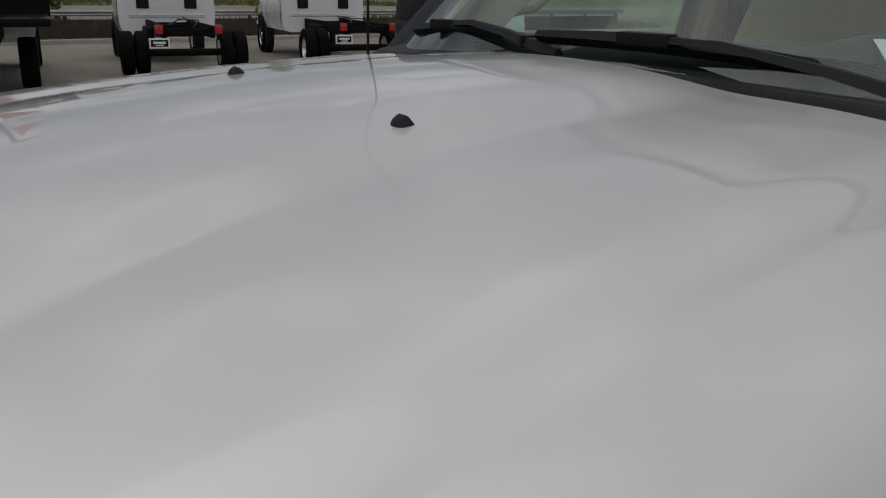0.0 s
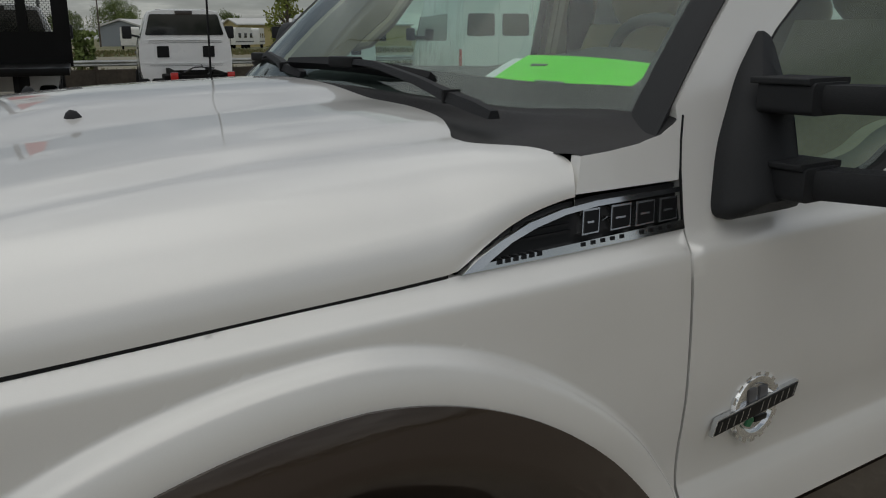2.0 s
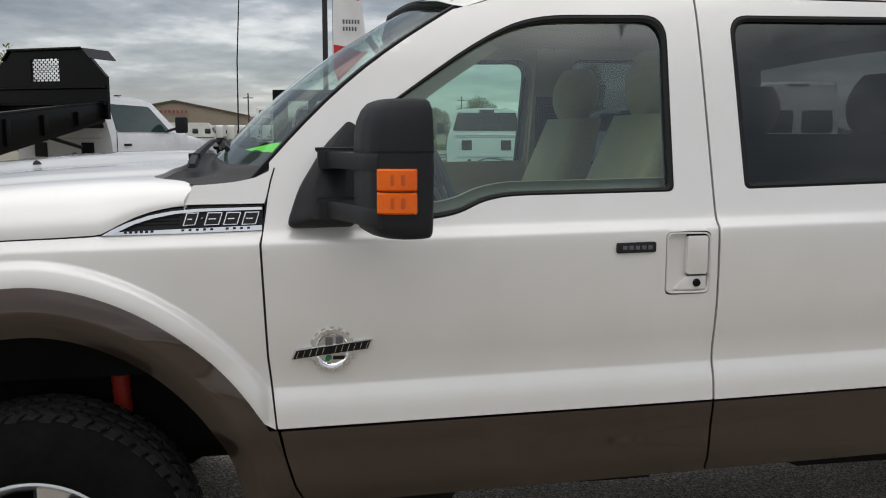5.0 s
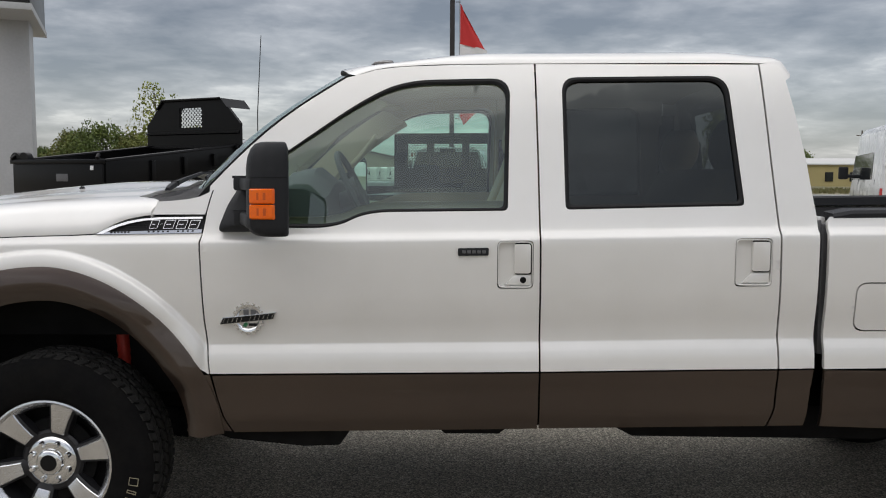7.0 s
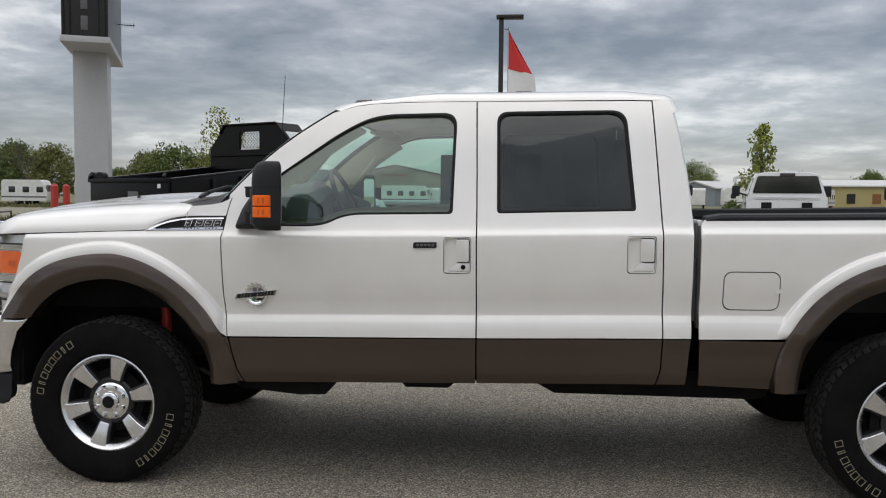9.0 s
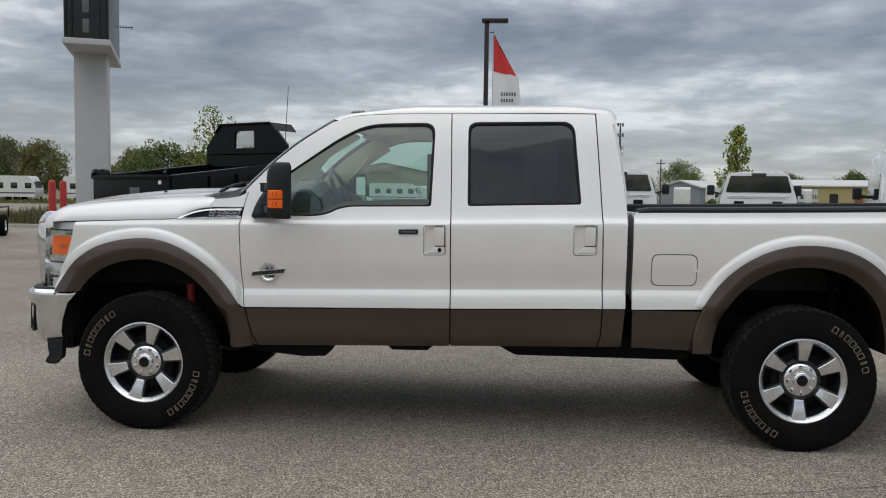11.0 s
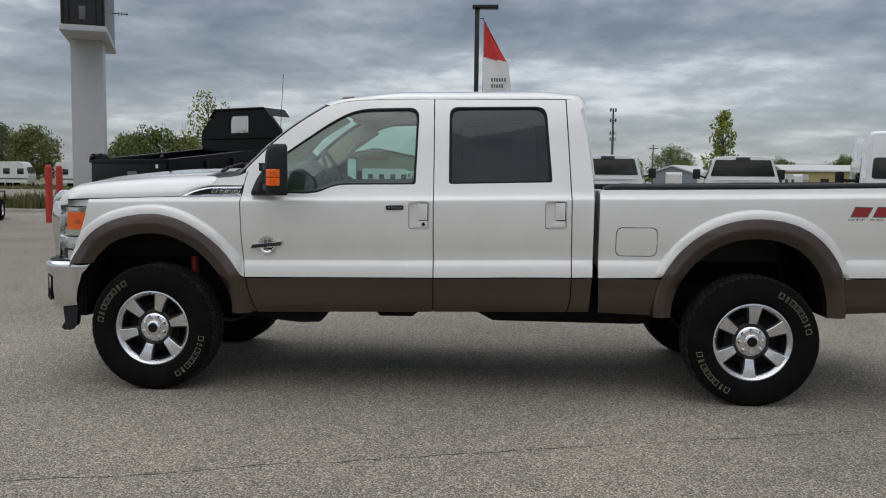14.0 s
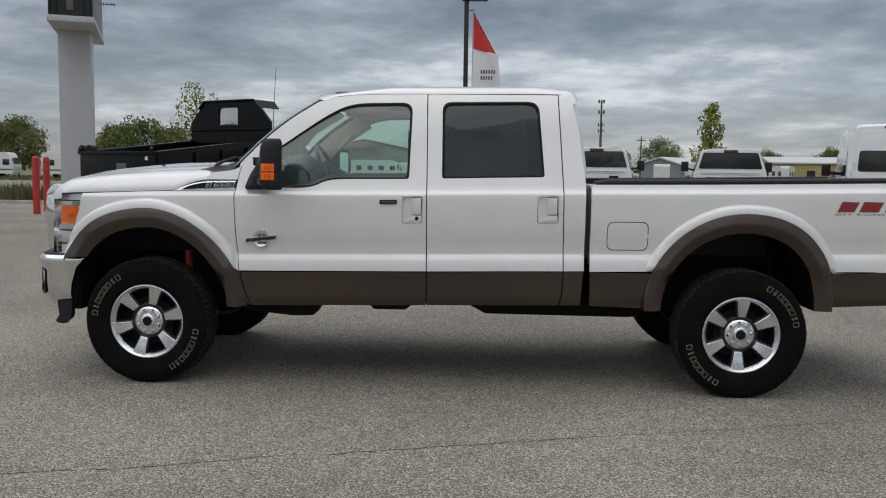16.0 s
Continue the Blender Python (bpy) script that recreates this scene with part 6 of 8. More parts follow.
ASPHALT = asphalt()
FIELD = mat("dry_grass_field", (0.10, 0.11, 0.045), 0.95, 0.0, 0.35, 3.0, second=(0.20, 0.17, 0.10), patch_scale=0.09)
ground = Build().grid(2, 2, lambda u, v: (-1500 + 3000 * u, -1500 + 3000 * v, 0.0)).obj("ground", FIELD)
tagged(ground, "flat dry grass land reaching the horizon", "ground", kind="structure")
lot = Build().prism([(-70, -60), (90, -60), (90, 26.5), (-70, 26.5)], -0.05, 0.004, "z").obj("parking_lot", ASPHALT)
tagged(lot, "aged grey-tan asphalt parking lot with fine stones", "asphalt", kind="structure")


# ---- other vehicles; each is built heading +y from the back of its cab ----
def half_ring(pts, y):
    """Mirror a half outline (x >= 0, from the sill up to the middle) into a full ring at y."""
    right = [(x, y, z) for x, z in pts]
    return right + [(-x, y, z) for x, z in pts[::-1] if x > 1e-6]


def simple_wheel(parent, x, y, r, w, dual=False):
    side = 1 if x > 0 else -1
    m = pose(x, y, r, 0, 90 * side)
    t = Build().lathe([(r * 0.56, w / 2 * 0.85), (r * 0.62, w / 2), (r * 0.88, w / 2), (r * 0.97, w / 2 * 0.86), (r, w / 2 * 0.6), (r, -w / 2 * 0.6), (r * 0.97, -w / 2 * 0.86), (r * 0.88, -w / 2), (r * 0.56, -w / 2)], m, 32).obj("tyre", TYRE, parent)
    dish = -0.04 if dual else 0.02
    Build().lathe([(0, w / 2 * 0.6 + dish), (r * 0.2, w / 2 * 0.62 + dish), (r * 0.25, w / 2 * 0.3 + dish), (r * 0.5, w / 2 * 0.2 + dish), (r * 0.57, w / 2 * 0.8), (r * 0.57, -w / 2), (0, -w / 2)], m, 24).obj("rim", ALLOY, t)


def cab(parent, wheels=True):
    """A white work-truck cab with hood, windows, mirrors and front wheels."""
    body = []
    low = [(0.80, 0.62), (0.95, 0.66), (1.0, 0.85), (1.02, 1.15), (1.0, 1.40), (0.97, 1.56)]
    for y, top in ((0.0, [(0.80, 2.05), (0.74, 2.16), (0.55, 2.20), (0.0, 2.215)]), (0.05, [(0.815, 2.06), (0.755, 2.175), (0.56, 2.215), (0.0, 2.23)]), (1.1, [(0.815, 2.06), (0.755, 2.175), (0.56, 2.22), (0.0, 2.235)]),
                   (1.35, [(0.82, 2.03), (0.76, 2.13), (0.56, 2.18), (0.0, 2.195)]), (1.95, [(0.90, 1.62), (0.86, 1.64), (0.60, 1.66), (0.0, 1.67)]), (2.1, [(0.93, 1.58), (0.85, 1.60), (0.60, 1.62), (0.0, 1.62)])):
        body.append(half_ring(low + top, y))
    b = Build().loft(body)
    shell = b.obj("cab_body", WHITE2, parent, "", 35)
    hood = []
    for y, w, z in ((2.09, 0.98, 1.57), (2.6, 0.97, 1.52), (3.05, 0.93, 1.42), (3.22, 0.88, 1.28), (3.28, 0.84, 1.0), (3.28, 0.84, 0.65)):
        hood.append(half_ring([(w - 0.16, 0.66), (w - 0.04, 0.70), (w + 0.02, 0.95), (w, z - 0.16), (w - 0.06, z - 0.05), (w - 0.22, z), (0.0, z + 0.03 * (z > 1.1))], y))
    Build().loft(hood).obj("hood", WHITE2, parent, "", 35)
    Build().box(-0.95, 0.95, 3.24, 3.36, 0.52, 0.78, 0.03).obj("front_bumper", CHROME, parent)
    Build().box(-0.55, 0.55, 3.27, 3.31, 0.82, 1.30, 0.02).obj("grille", RUBBER, parent)
    for s in (-1, 1):
        Build().box(min(s * 0.60, s * 0.86), max(s * 0.60, s * 0.86), 3.20, 3.30, 1.0, 1.25, 0.03).obj("headlamp", CHROME, parent)
    # rear window in its dark surround, third brake lamp, vents, seams
    win = rounded([(-0.86, 1.66), (0.86, 1.66), (0.735, 2.115), (-0.735, 2.115)], 0.04)
    rw = Build().prism(win, -0.012, 0.01).obj("rear_window", BACKGLASS, parent, "dark rear window", 30)
    Build().box(-0.19, 0.19, -0.03, 0.0, 2.10, 2.19, 0.012).obj("brake_lamp", SMOKED, parent)
    for s in (-1, 1):
        Build().prism(rounded([(s * 0.5 - 0.13, 1.17), (s * 0.5 + 0.13, 1.17), (s * 0.5 + 0.13, 1.42), (s * 0.5 - 0.13, 1.42)], 0.02), -0.014, 0.01).obj("cab_vent", RUBBER, parent, "black square cab vent")
        Build().prism([(s * 0.32 - 0.05, 1.75), (s * 0.32 + 0.16, 1.75), (s * 0.32 + 0.14, 1.98), (s * 0.32 - 0.03, 1.98)], 0.35, 0.45).obj("headrest", DASH, parent)
        # side glass and mirror, door handle
        o = rounded([(0.18, 1.60), (1.62, 1.60), (1.20, 2.05), (0.18, 2.07)], 0.05)
        f = lambda y, z: s * (0.975 - (z - 1.58) * 0.335 + 0.006)
        Build().loft([[(f(y, z), y, z) for y, z in dense(o, 0.1)], [(f(y, z) - s * 0.02, y, z) for y, z in dense(o, 0.1)]]).obj("side_window", SIDEGLASS, parent, "", 30)
        mi = Build().box(s * 1.20 - 0.11, s * 1.20 + 0.11, 1.58, 1.70, 1.58, 1.88, 0.04).obj("door_mirror", PLASTIC, parent)
        Build().tube([(s * 0.95, 1.62, 1.63), (s * 1.15, 1.62, 1.68)], 0.025, 8).obj("mirror_arm", PLASTIC, mi)
        Build().box(s * 1.025 - 0.012, s * 1.025 + 0.012, 0.28, 0.46, 1.36, 1.40, 0.008).obj("door_handle", PLASTIC, parent)
        Build().box(s * 1.022 - 0.005, s * 1.022 + 0.005, 0.10, 0.108, 0.75, 1.6).obj("door_seam", DARK, parent)
        Build().box(s * 1.012 - 0.012, s * 1.012 + 0.012, 2.5, 2.72, 1.22, 1.28, 0.004).obj("side_badge", GREYDECAL, parent)
        # wheel arch of the front axle
        Build().lathe([(0.46, 0.0), (0.50, 0.012), (0.54, 0.0), (0.54, -0.2), (0.46, -0.2)], pose(s * 0.99, 2.45, 0.50, 0, 90 * s), 32).obj("arch_lip", PLASTIC, parent)
        # flat black disc painted in as the shade inside the arch
        Build().lathe([(0.0, 0.0), (0.46, 0.0), (0.46, -0.02), (0, -0.02)], pose(s * 1.0, 2.45, 0.50, 0, 90 * s), 24).obj("arch_shade", DARK, parent)
        simple_wheel(parent, s * 0.92, 2.45, 0.42, 0.26)
    for z, h, dep in ((1.545, 0.018, -0.022), (1.49, 0.006, -0.010), (0.985, 0.006, -0.010), (1.03, 0.010, -0.012)):
        Build().box(-0.80, 0.80, dep, 0.01, z, z + h, 0.002).obj("pressed_rib", WHITE2 if h != 0.006 else GREYDECAL, parent)
    for x in (-0.5, -0.25, 0.0, 0.25, 0.5):
        Build().box(x - 0.05, x + 0.05, 0.75, 0.83, 2.225, 2.245, 0.008).obj("roof_lamp", SMOKED, parent)
    return shell


BACKGLASS = mat("dark_back_glass", (0.012, 0.015, 0.016), 0.06, 0.0, 0.03, 5, coat=0.5)
SIDEGLASS = mat("greenish_side_glass", (0.02, 0.045, 0.042), 0.06, 0.0, 0.03, 5, coat=0.5)
GALV = mat("galvanised_steel", (0.36, 0.37, 0.37), 0.5, 0.7, 0.1, 30, second=(0.28, 0.29, 0.29))
BLACKSTEEL = mat("black_painted_steel", (0.003, 0.003, 0.0034), 0.30, 0.0, 0.1, 25, second=(0.0045, 0.0045, 0.005), coat=0.04, spec=0.16)


def chassis_truck(x, y, turn):
    t = thing("chassis_cab_truck", "white chassis-cab work truck with a bare black rear frame", "truck", "parked work trucks")
    cab(t)
    for s in (-1, 1):
        Build().box(s * 0.43 - 0.04, s * 0.43 + 0.04, -3.35, 0.4, 0.72, 0.94, 0.01).obj("frame_rail", DARK, t)
        Build().box(s * 0.53 - 0.07, s * 0.53 + 0.07, -3.42, -3.36, 0.80, 0.96, 0.01).obj("tail_lamp", REDLENS, t, "red tail lamp")
        for dx in (0.78, 1.05):
            simple_wheel(t, s * dx, -2.5, 0.41, 0.235, True)
    for yy in (-3.3, -1.6, -0.5):
        Build().box(-0.43, 0.43, yy - 0.04, yy + 0.04, 0.76, 0.90, 0.01).obj("cross_member", DARK, t)
    Build().tube([(-0.8, -2.5, 0.41), (0.8, -2.5, 0.41)], 0.07, 10).obj("rear_axle", DARK, t)
    Build().box(-0.62, -0.47, -1.9, -0.9, 0.55, 0.85, 0.04).obj("fuel_tank", DARK, t)
    Build().tube([(-0.35, -3.3, 0.95), (-0.1, -2.6, 1.02), (0.2, -1.4, 1.00), (0.3, -0.1, 1.0)], 0.014, 6).obj("wiring_loom", RUBBER, t)
    Build().tube([(0.1, -3.2, 0.90), (0.35, -2.2, 1.0), (0.1, -0.9, 0.98)], 0.012, 6).obj("brake_hose", RUBBER, t)
    pl = Build().box(-0.72, -0.36, -3.45, -3.43, 0.55, 0.73, 0.004).obj("dealer_plate", PAPER, t, "white-framed black dealer plate")
    Build().box(-0.69, -0.39, -3.455, -3.449, 0.58, 0.70, 0.002).obj("plate_face", BADGEBLACK, pl)
    Build().box(-0.65, -0.43, -3.460, -3.454, 0.63, 0.67).obj("plate_bar", PAPER, pl)
    Build().box(-0.61, -0.47, -3.460, -3.454, 0.595, 0.615).obj("plate_bar", PAPER, pl)
    return at(t, pose(x, y, 0.004, 0, 0, turn))


first = chassis_truck(5.40, 18.9, -11.5)
second = copy_thing(first, pose(9.16, 18.85, 0.004, 0, 0, -11.5))


def mesh_screen(parent, x0, x1, z0, z1, y, cols, rows):
    """Expanded metal: a sheet pierced by rows of lozenge slots, seen bright against the sky."""
    b = Build()
    dx, dz = (x1 - x0) / cols, (z1 - z0) / rows
    for i in range(cols + 1):
        for j in range(rows):
            off = dx / 2 if j % 2 else 0
            xa = x0 + i * dx + off
            if xa > x1 + 0.001:
                continue
            w, h = dx * 0.075, dz
            b.box(xa - w, xa + w, y - 0.006, y + 0.006, z0 + j * dz + 0.1 * h, z0 + j * dz + 0.9 * h)
    for j in range(rows + 1):
        z = z0 + j * dz
        b.box(x0, x1, y - 0.006, y + 0.006, z - dz * 0.07, z + dz * 0.07)
    ob = b.obj("mesh_screen", BLACKSTEEL, parent, "black pierced steel mesh")
    ob["kind"] = "stuff"
    return ob


def rack_panel(parent, w, z0, z1, y, holes, name):
    """A steel bulkhead with openings."""
    zs = sorted({z0, z1, *[h[2] for h in holes], *[h[3] for h in holes]})
    xs = sorted({-w / 2, w / 2, *[h[0] for h in holes], *[h[1] for h in holes]})
    b = sheet([(-w / 2, z0 - 0.1), (w / 2, z0 - 0.1), (w / 2, z1), (-w / 2, z1)], [[(h[0], h[2]), (h[1], h[2]), (h[1], h[3]), (h[0], h[3])] for h in holes], 0.4, 0.4, y, 0.04, lambda x, z: 0.0, False, False)
    for x in (-w / 2, w / 2):
        Build().box(x - 0.03, x + 0.03, y - 0.05, y + 0.05, z0 - 0.1, z1).obj(name + "_post", BLACKSTEEL, parent)
    Build().box(-w / 2 - 0.03, w / 2 + 0.03, y - 0.04, y + 0.04, z1, z1 + 0.05).obj(name + "_rail", BLACKSTEEL, parent)
    return b.obj(name, BLACKSTEEL, parent)


# flatbed with a black bulkhead behind its cab
flat = thing("flatbed_truck", "white flatbed truck with a black steel bulkhead", "truck", "parked work trucks")
cab(flat)
rk = rack_panel(flat, 2.48, 1.18, 2.50, -0.16, [(-0.94, -0.48, 1.72, 2.30), (-0.30, 0.38, 1.72, 2.30), (0.55, 0.98, 1.72, 2.30)], "bulkhead")
for x0, x1, n in ((-0.94, -0.48, 6), (-0.30, 0.38, 9), (0.55, 0.98, 6)):
    mesh_screen(rk, x0, x1, 1.72, 2.30, -0.16, n, 15)
Build().box(-1.22, 1.22, -3.2, -0.12, 1.02, 1.14, 0.01).obj("flatbed_deck", BLACKSTEEL, flat, "black steel deck")
for s in (-1, 1):
    Build().box(s * 0.43 - 0.04, s * 0.43 + 0.04, -3.1, 0.4, 0.72, 1.02, 0.01).obj("frame_rail", DARK, flat)
    simple_wheel(flat, s * 0.85, -2.0, 0.41, 0.28, True)
at(flat, pose(1.42, 17.25, 0.004, 0, 0, -10))

# grey deck trailer beside it
tr = thing("deck_trailer", "low grey flat-deck trailer with dark frame", "trailer")
Build().box(-1.15, 1.15, -2.2, 2.2, 1.26, 1.36, 0.01).obj("deck", GALV, tr)
Build().box(-1.1, 1.1, -2.15, 2.15, 1.02, 1.26, 0.01).obj("trailer_frame", DARK, tr)
Build().box(-0.75, -0.60, -2.22, -2.19, 1.10, 1.20, 0.01).obj("tail_lamp", REDLENS, tr)
for s in (-1, 1):
    for yy in (-0.45, 0.45):
        simple_wheel(tr, s * 0.95, yy, 0.40, 0.24)
    Build().box(s * 1.1 - 0.03, s * 1.1 + 0.03, -2.15, -2.08, 0.30, 1.05).obj("drop_leg", DARK, tr)
at(tr, pose(-1.15, 21.5, 0.004, 0, 0, -4))

# dump truck, its bed a little raised at the back
dump = thing("dump_truck", "white dump truck with a glossy black steel dump body", "dump truck", "parked work trucks")
cab(dump)
head = Build()
zs0, zs1, xs0, xs1 = 2.43, 2.80, -0.34, 0.26
head.prism([(-1.21, 1.80), (xs0, 1.80), (xs0, 2.95), (-0.76, 2.95), (-1.21, 2.48)], -0.30, -0.24)
head.prism([(xs1, 1.80), (1.21, 1.80), (1.21, 2.48), (0.76, 2.95), (xs1, 2.95)], -0.30, -0.24)
head.prism([(xs0, 1.80), (xs1, 1.80), (xs1, zs0), (xs0, zs0)], -0.30, -0.24)
head.prism([(xs0, zs1), (xs1, zs1), (xs1, 2.95), (xs0, 2.95)], -0.30, -0.24)
headboard = head.obj("headboard", BLACKSTEEL, dump, "black headboard with cut corners")
for z, dep in ((2.32, 0.05), (2.05, 0.07)):
    Build().prism([(-0.30, z - 0.03), (-0.30 - dep, z - 0.012), (-0.30 - dep, z + 0.012), (-0.30, z + 0.03)], -1.19, 1.19, "x").obj("pressed_rib", BLACKSTEEL, headboard)
mesh_screen(headboard, xs0, xs1, zs0, zs1, -0.27, 7, 10)
guard = [(-0.92, 2.79), (-0.77, 2.955), (0.77, 2.955), (0.92, 2.79), (0.90, 2.78), (0.76, 2.93), (-0.76, 2.93), (-0.90, 2.78)]
Build().prism(guard, -0.34, 0.30).obj("cab_guard", BLACKSTEEL, dump, "black cab guard over the cab roof")
Build().tube([(-0.76, -0.35, 2.95), (0.76, -0.35, 2.95)], 0.022, 8).obj("guard_rail", BLACKSTEEL, dump)
for s in (-1, 1):
    Build().prism([(-0.30, 1.80), (-0.30, 2.08), (-3.10, 1.76), (-3.20, 1.72), (-3.20, 1.12)], s * 1.10 - 0.03, s * 1.10 + 0.03, "x", 0.006).obj("bed_side", BLACKSTEEL, dump)
    Build().tube([(s * 1.10, -0.30, 2.07), (s * 1.10, -3.20, 1.74)], 0.035, 8).obj("top_rail", BLACKSTEEL, dump)
    for yy in (-0.9, -1.6, -2.3):
        Build().box(s * 1.15 - 0.03, s * 1.15 + 0.03, yy - 0.04, yy + 0.04, 1.20 + 0.21 * (yy + 3.2), 1.90 + 0.10 * (yy + 1), 0.006).obj("side_stake", BLACKSTEEL, dump)
    Build().tube([(s * 1.05, -3.24, 1.74), (s * 1.05, -3.30, 1.80), (s * 1.02, -3.24, 1.84)], 0.03, 8).obj("gate_hook", BLACKSTEEL, dump)
    Build().box(s * 0.43 - 0.04, s * 0.43 + 0.04, -3.1, 0.4, 0.72, 1.05, 0.01).obj("frame_rail", DARK, dump)
    for dx in (0.78, 1.05):
        simple_wheel(dump, s * dx, -2.1, 0.41, 0.235, True)
gate = Build().box(-1.10, 1.10, -3.25, -3.18, 1.14, 1.74, 0.01).obj("tailgate", BLACKSTEEL, dump)
Build().box(0.02, 0.30, -3.262, -3.25, 1.42, 1.54, 0.002).obj("gate_plate", GREYDECAL, gate, "grey maker's plate")
Build().box(0.84, 0.91, -3.265, -3.25, 1.60, 1.67, 0.002).obj("gate_reflector", PAPER, gate, "small white reflector")
Build().box(-1.12, 1.12, -3.29, -3.17, 1.70, 1.77, 0.012).obj("gate_top_rail", BLACKSTEEL, gate)
for x in (-1.02, -0.80):   # tarp hardware standing on the gate
    Build().prism(arc(x, 1.76, 0.13, 0, 180, 10), -3.26, -3.16).obj("tarp_bracket", BLACKSTEEL, gate)
Build().prism([(-3.2, 1.08), (-0.25, 1.76), (-0.25, 1.84), (-3.2, 1.18)], -1.10, 1.10, "x").obj("bed_floor", BLACKSTEEL, dump)
Build().tube([(0, -1.9, 0.95), (0, -1.2, 1.40)], [0.07, 0.05], 10).obj("hoist_cylinder", GALV, dump)
Build().tube([(0.9, -0.6, 1.35), (0.95, -2.2, 1.72)], 0.03, 8).obj("brace_bar", BLACKSTEEL, dump)
at(dump, pose(-3.27, 13.2, 0.004, 0, 0, -28.5))

# tall white van
van = thing("high_roof_van", "tall white high-roof van with dark windows", "van")
secs = []
for y, w, z0, zt in ((0.0, 0.97, 0.45, 2.79), (0.04, 0.99, 0.42, 2.84), (0.10, 1.0, 0.42, 2.86), (3.4, 1.0, 0.42, 2.87), (3.9, 0.99, 0.42, 2.80), (4.35, 0.97, 0.42, 2.40), (4.85, 0.95, 0.42, 1.62), (5.55, 0.88, 0.45, 1.30), (5.75, 0.80, 0.5, 0.95)):
    if zt > 2:
        half = [(w - 0.08, z0), (w, z0 + 0.1), (w + 0.02, 1.2), (w - 0.01, 1.5), (w - 0.06, zt - 0.20), (w - 0.085, zt - 0.08), (w - 0.13, zt - 0.02), (w - 0.24, zt), (0, zt + 0.02)]
    else:
        half = [(w - 0.08, z0), (w, z0 + 0.1), (w + 0.02, zt - 0.30), (w, zt - 0.20), (w - 0.04, zt - 0.12), (w - 0.08, zt - 0.06), (w - 0.14, zt - 0.02), (w - 0.4, zt), (0, zt + 0.02)]
    secs.append(half_ring(half, y))
Build().loft(secs).obj("van_body", WHITE2, van, "", 35)
for s in (-1, 1):
    fx = lambda y, z: s * (0.985 - max(0, z - 1.5) * 0.042 + 0.014 - 0.02 * max(0, y - 3.6))
    lp = dense(rounded([(1.30, 1.50), (4.62, 1.50), (4.15, 2.16), (1.30, 2.20)], 0.08), 0.12)
    Build().loft([[(fx(y, z), y, z) for y, z in lp], [(fx(y, z) - s * 0.02, y, z) for y, z in lp]]).obj("side_window", BACKGLASS, van, "", 30)
    pillar = [(4.64, 1.48), (4.74, 1.50), (4.26, 2.18), (4.17, 2.17)]
    Build().loft([[(fx(y, z), y, z) for y, z in pillar], [(fx(y, z) - s * 0.03, y, z) for y, z in pillar]]).obj("windscreen_pillar", BADGEBLACK, van, "black windscreen edge")
    for yy in (0.9, 3.28):
        Build().box(s * 0.985 - 0.02, s * 0.985 + 0.018, yy - 0.008, yy + 0.008, 0.6, 1.5).obj("panel_seam", GREYDECAL, van)
    Build().box(s * 0.99 - 0.03, s * 0.99 + 0.03, -0.02, 0.10, 0.85, 1.30, 0.02).obj("tail_lamp", REDLENS, van)
    mi = Build().box(s * 1.27 - 0.13, s * 1.27 + 0.13, 4.15, 4.28, 1.50, 1.86, 0.05).obj("door_mirror", PLASTIC, van)
    Build().tube([(s * 0.95, 4.2, 1.58), (s * 1.15, 4.2, 1.60)], 0.05, 8).obj("mirror_arm", PLASTIC, mi)
    Build().box(s * 1.0 - 0.012, s * 1.0 + 0.020, 0.3, 3.3, 1.22, 1.24).obj("slide_rail", GREYDECAL, van)
    for yy in (1.05, 4.75):
        simple_wheel(van, s * 0.88, yy, 0.35, 0.24)
    # back door: raised panel with its window and two hinges
    o = rounded([(s * 0.015, 0.70), (s * 0.90, 0.70), (s * 0.90, 1.5), (s * 0.835, 2.70), (s * 0.015, 2.70)], 0.08)
    door = Build().prism(o, -0.022, 0.02, bevel=0.008).obj("back_door", WHITE2, van, "", 30)
    Build().prism(rounded([(s * 0.10, 1.62), (s * 0.84, 1.62), (s * 0.81, 2.17), (s * 0.10, 2.17)], 0.09), -0.032, -0.018).obj("rear_window", BACKGLASS, door, "dark rear window", 30)
    for z in (1.05, 1.85):
        Build().box(s * 0.93 - 0.035, s * 0.93 + 0.035, -0.04, 0.01, z - 0.03, z + 0.03, 0.008).obj("hinge", WHITE2, door)
Build().box(-0.25, 0.25, -0.03, 0.05, 2.75, 2.81, 0.01).obj("brake_lamp", SMOKED, van)
Build().box(-0.95, 0.95, -0.10, 0.05, 0.42, 0.65, 0.03).obj("rear_bumper", PLASTIC, van)
at(van, pose(12.8, 17.0, 0.004, 0, 0, -17))

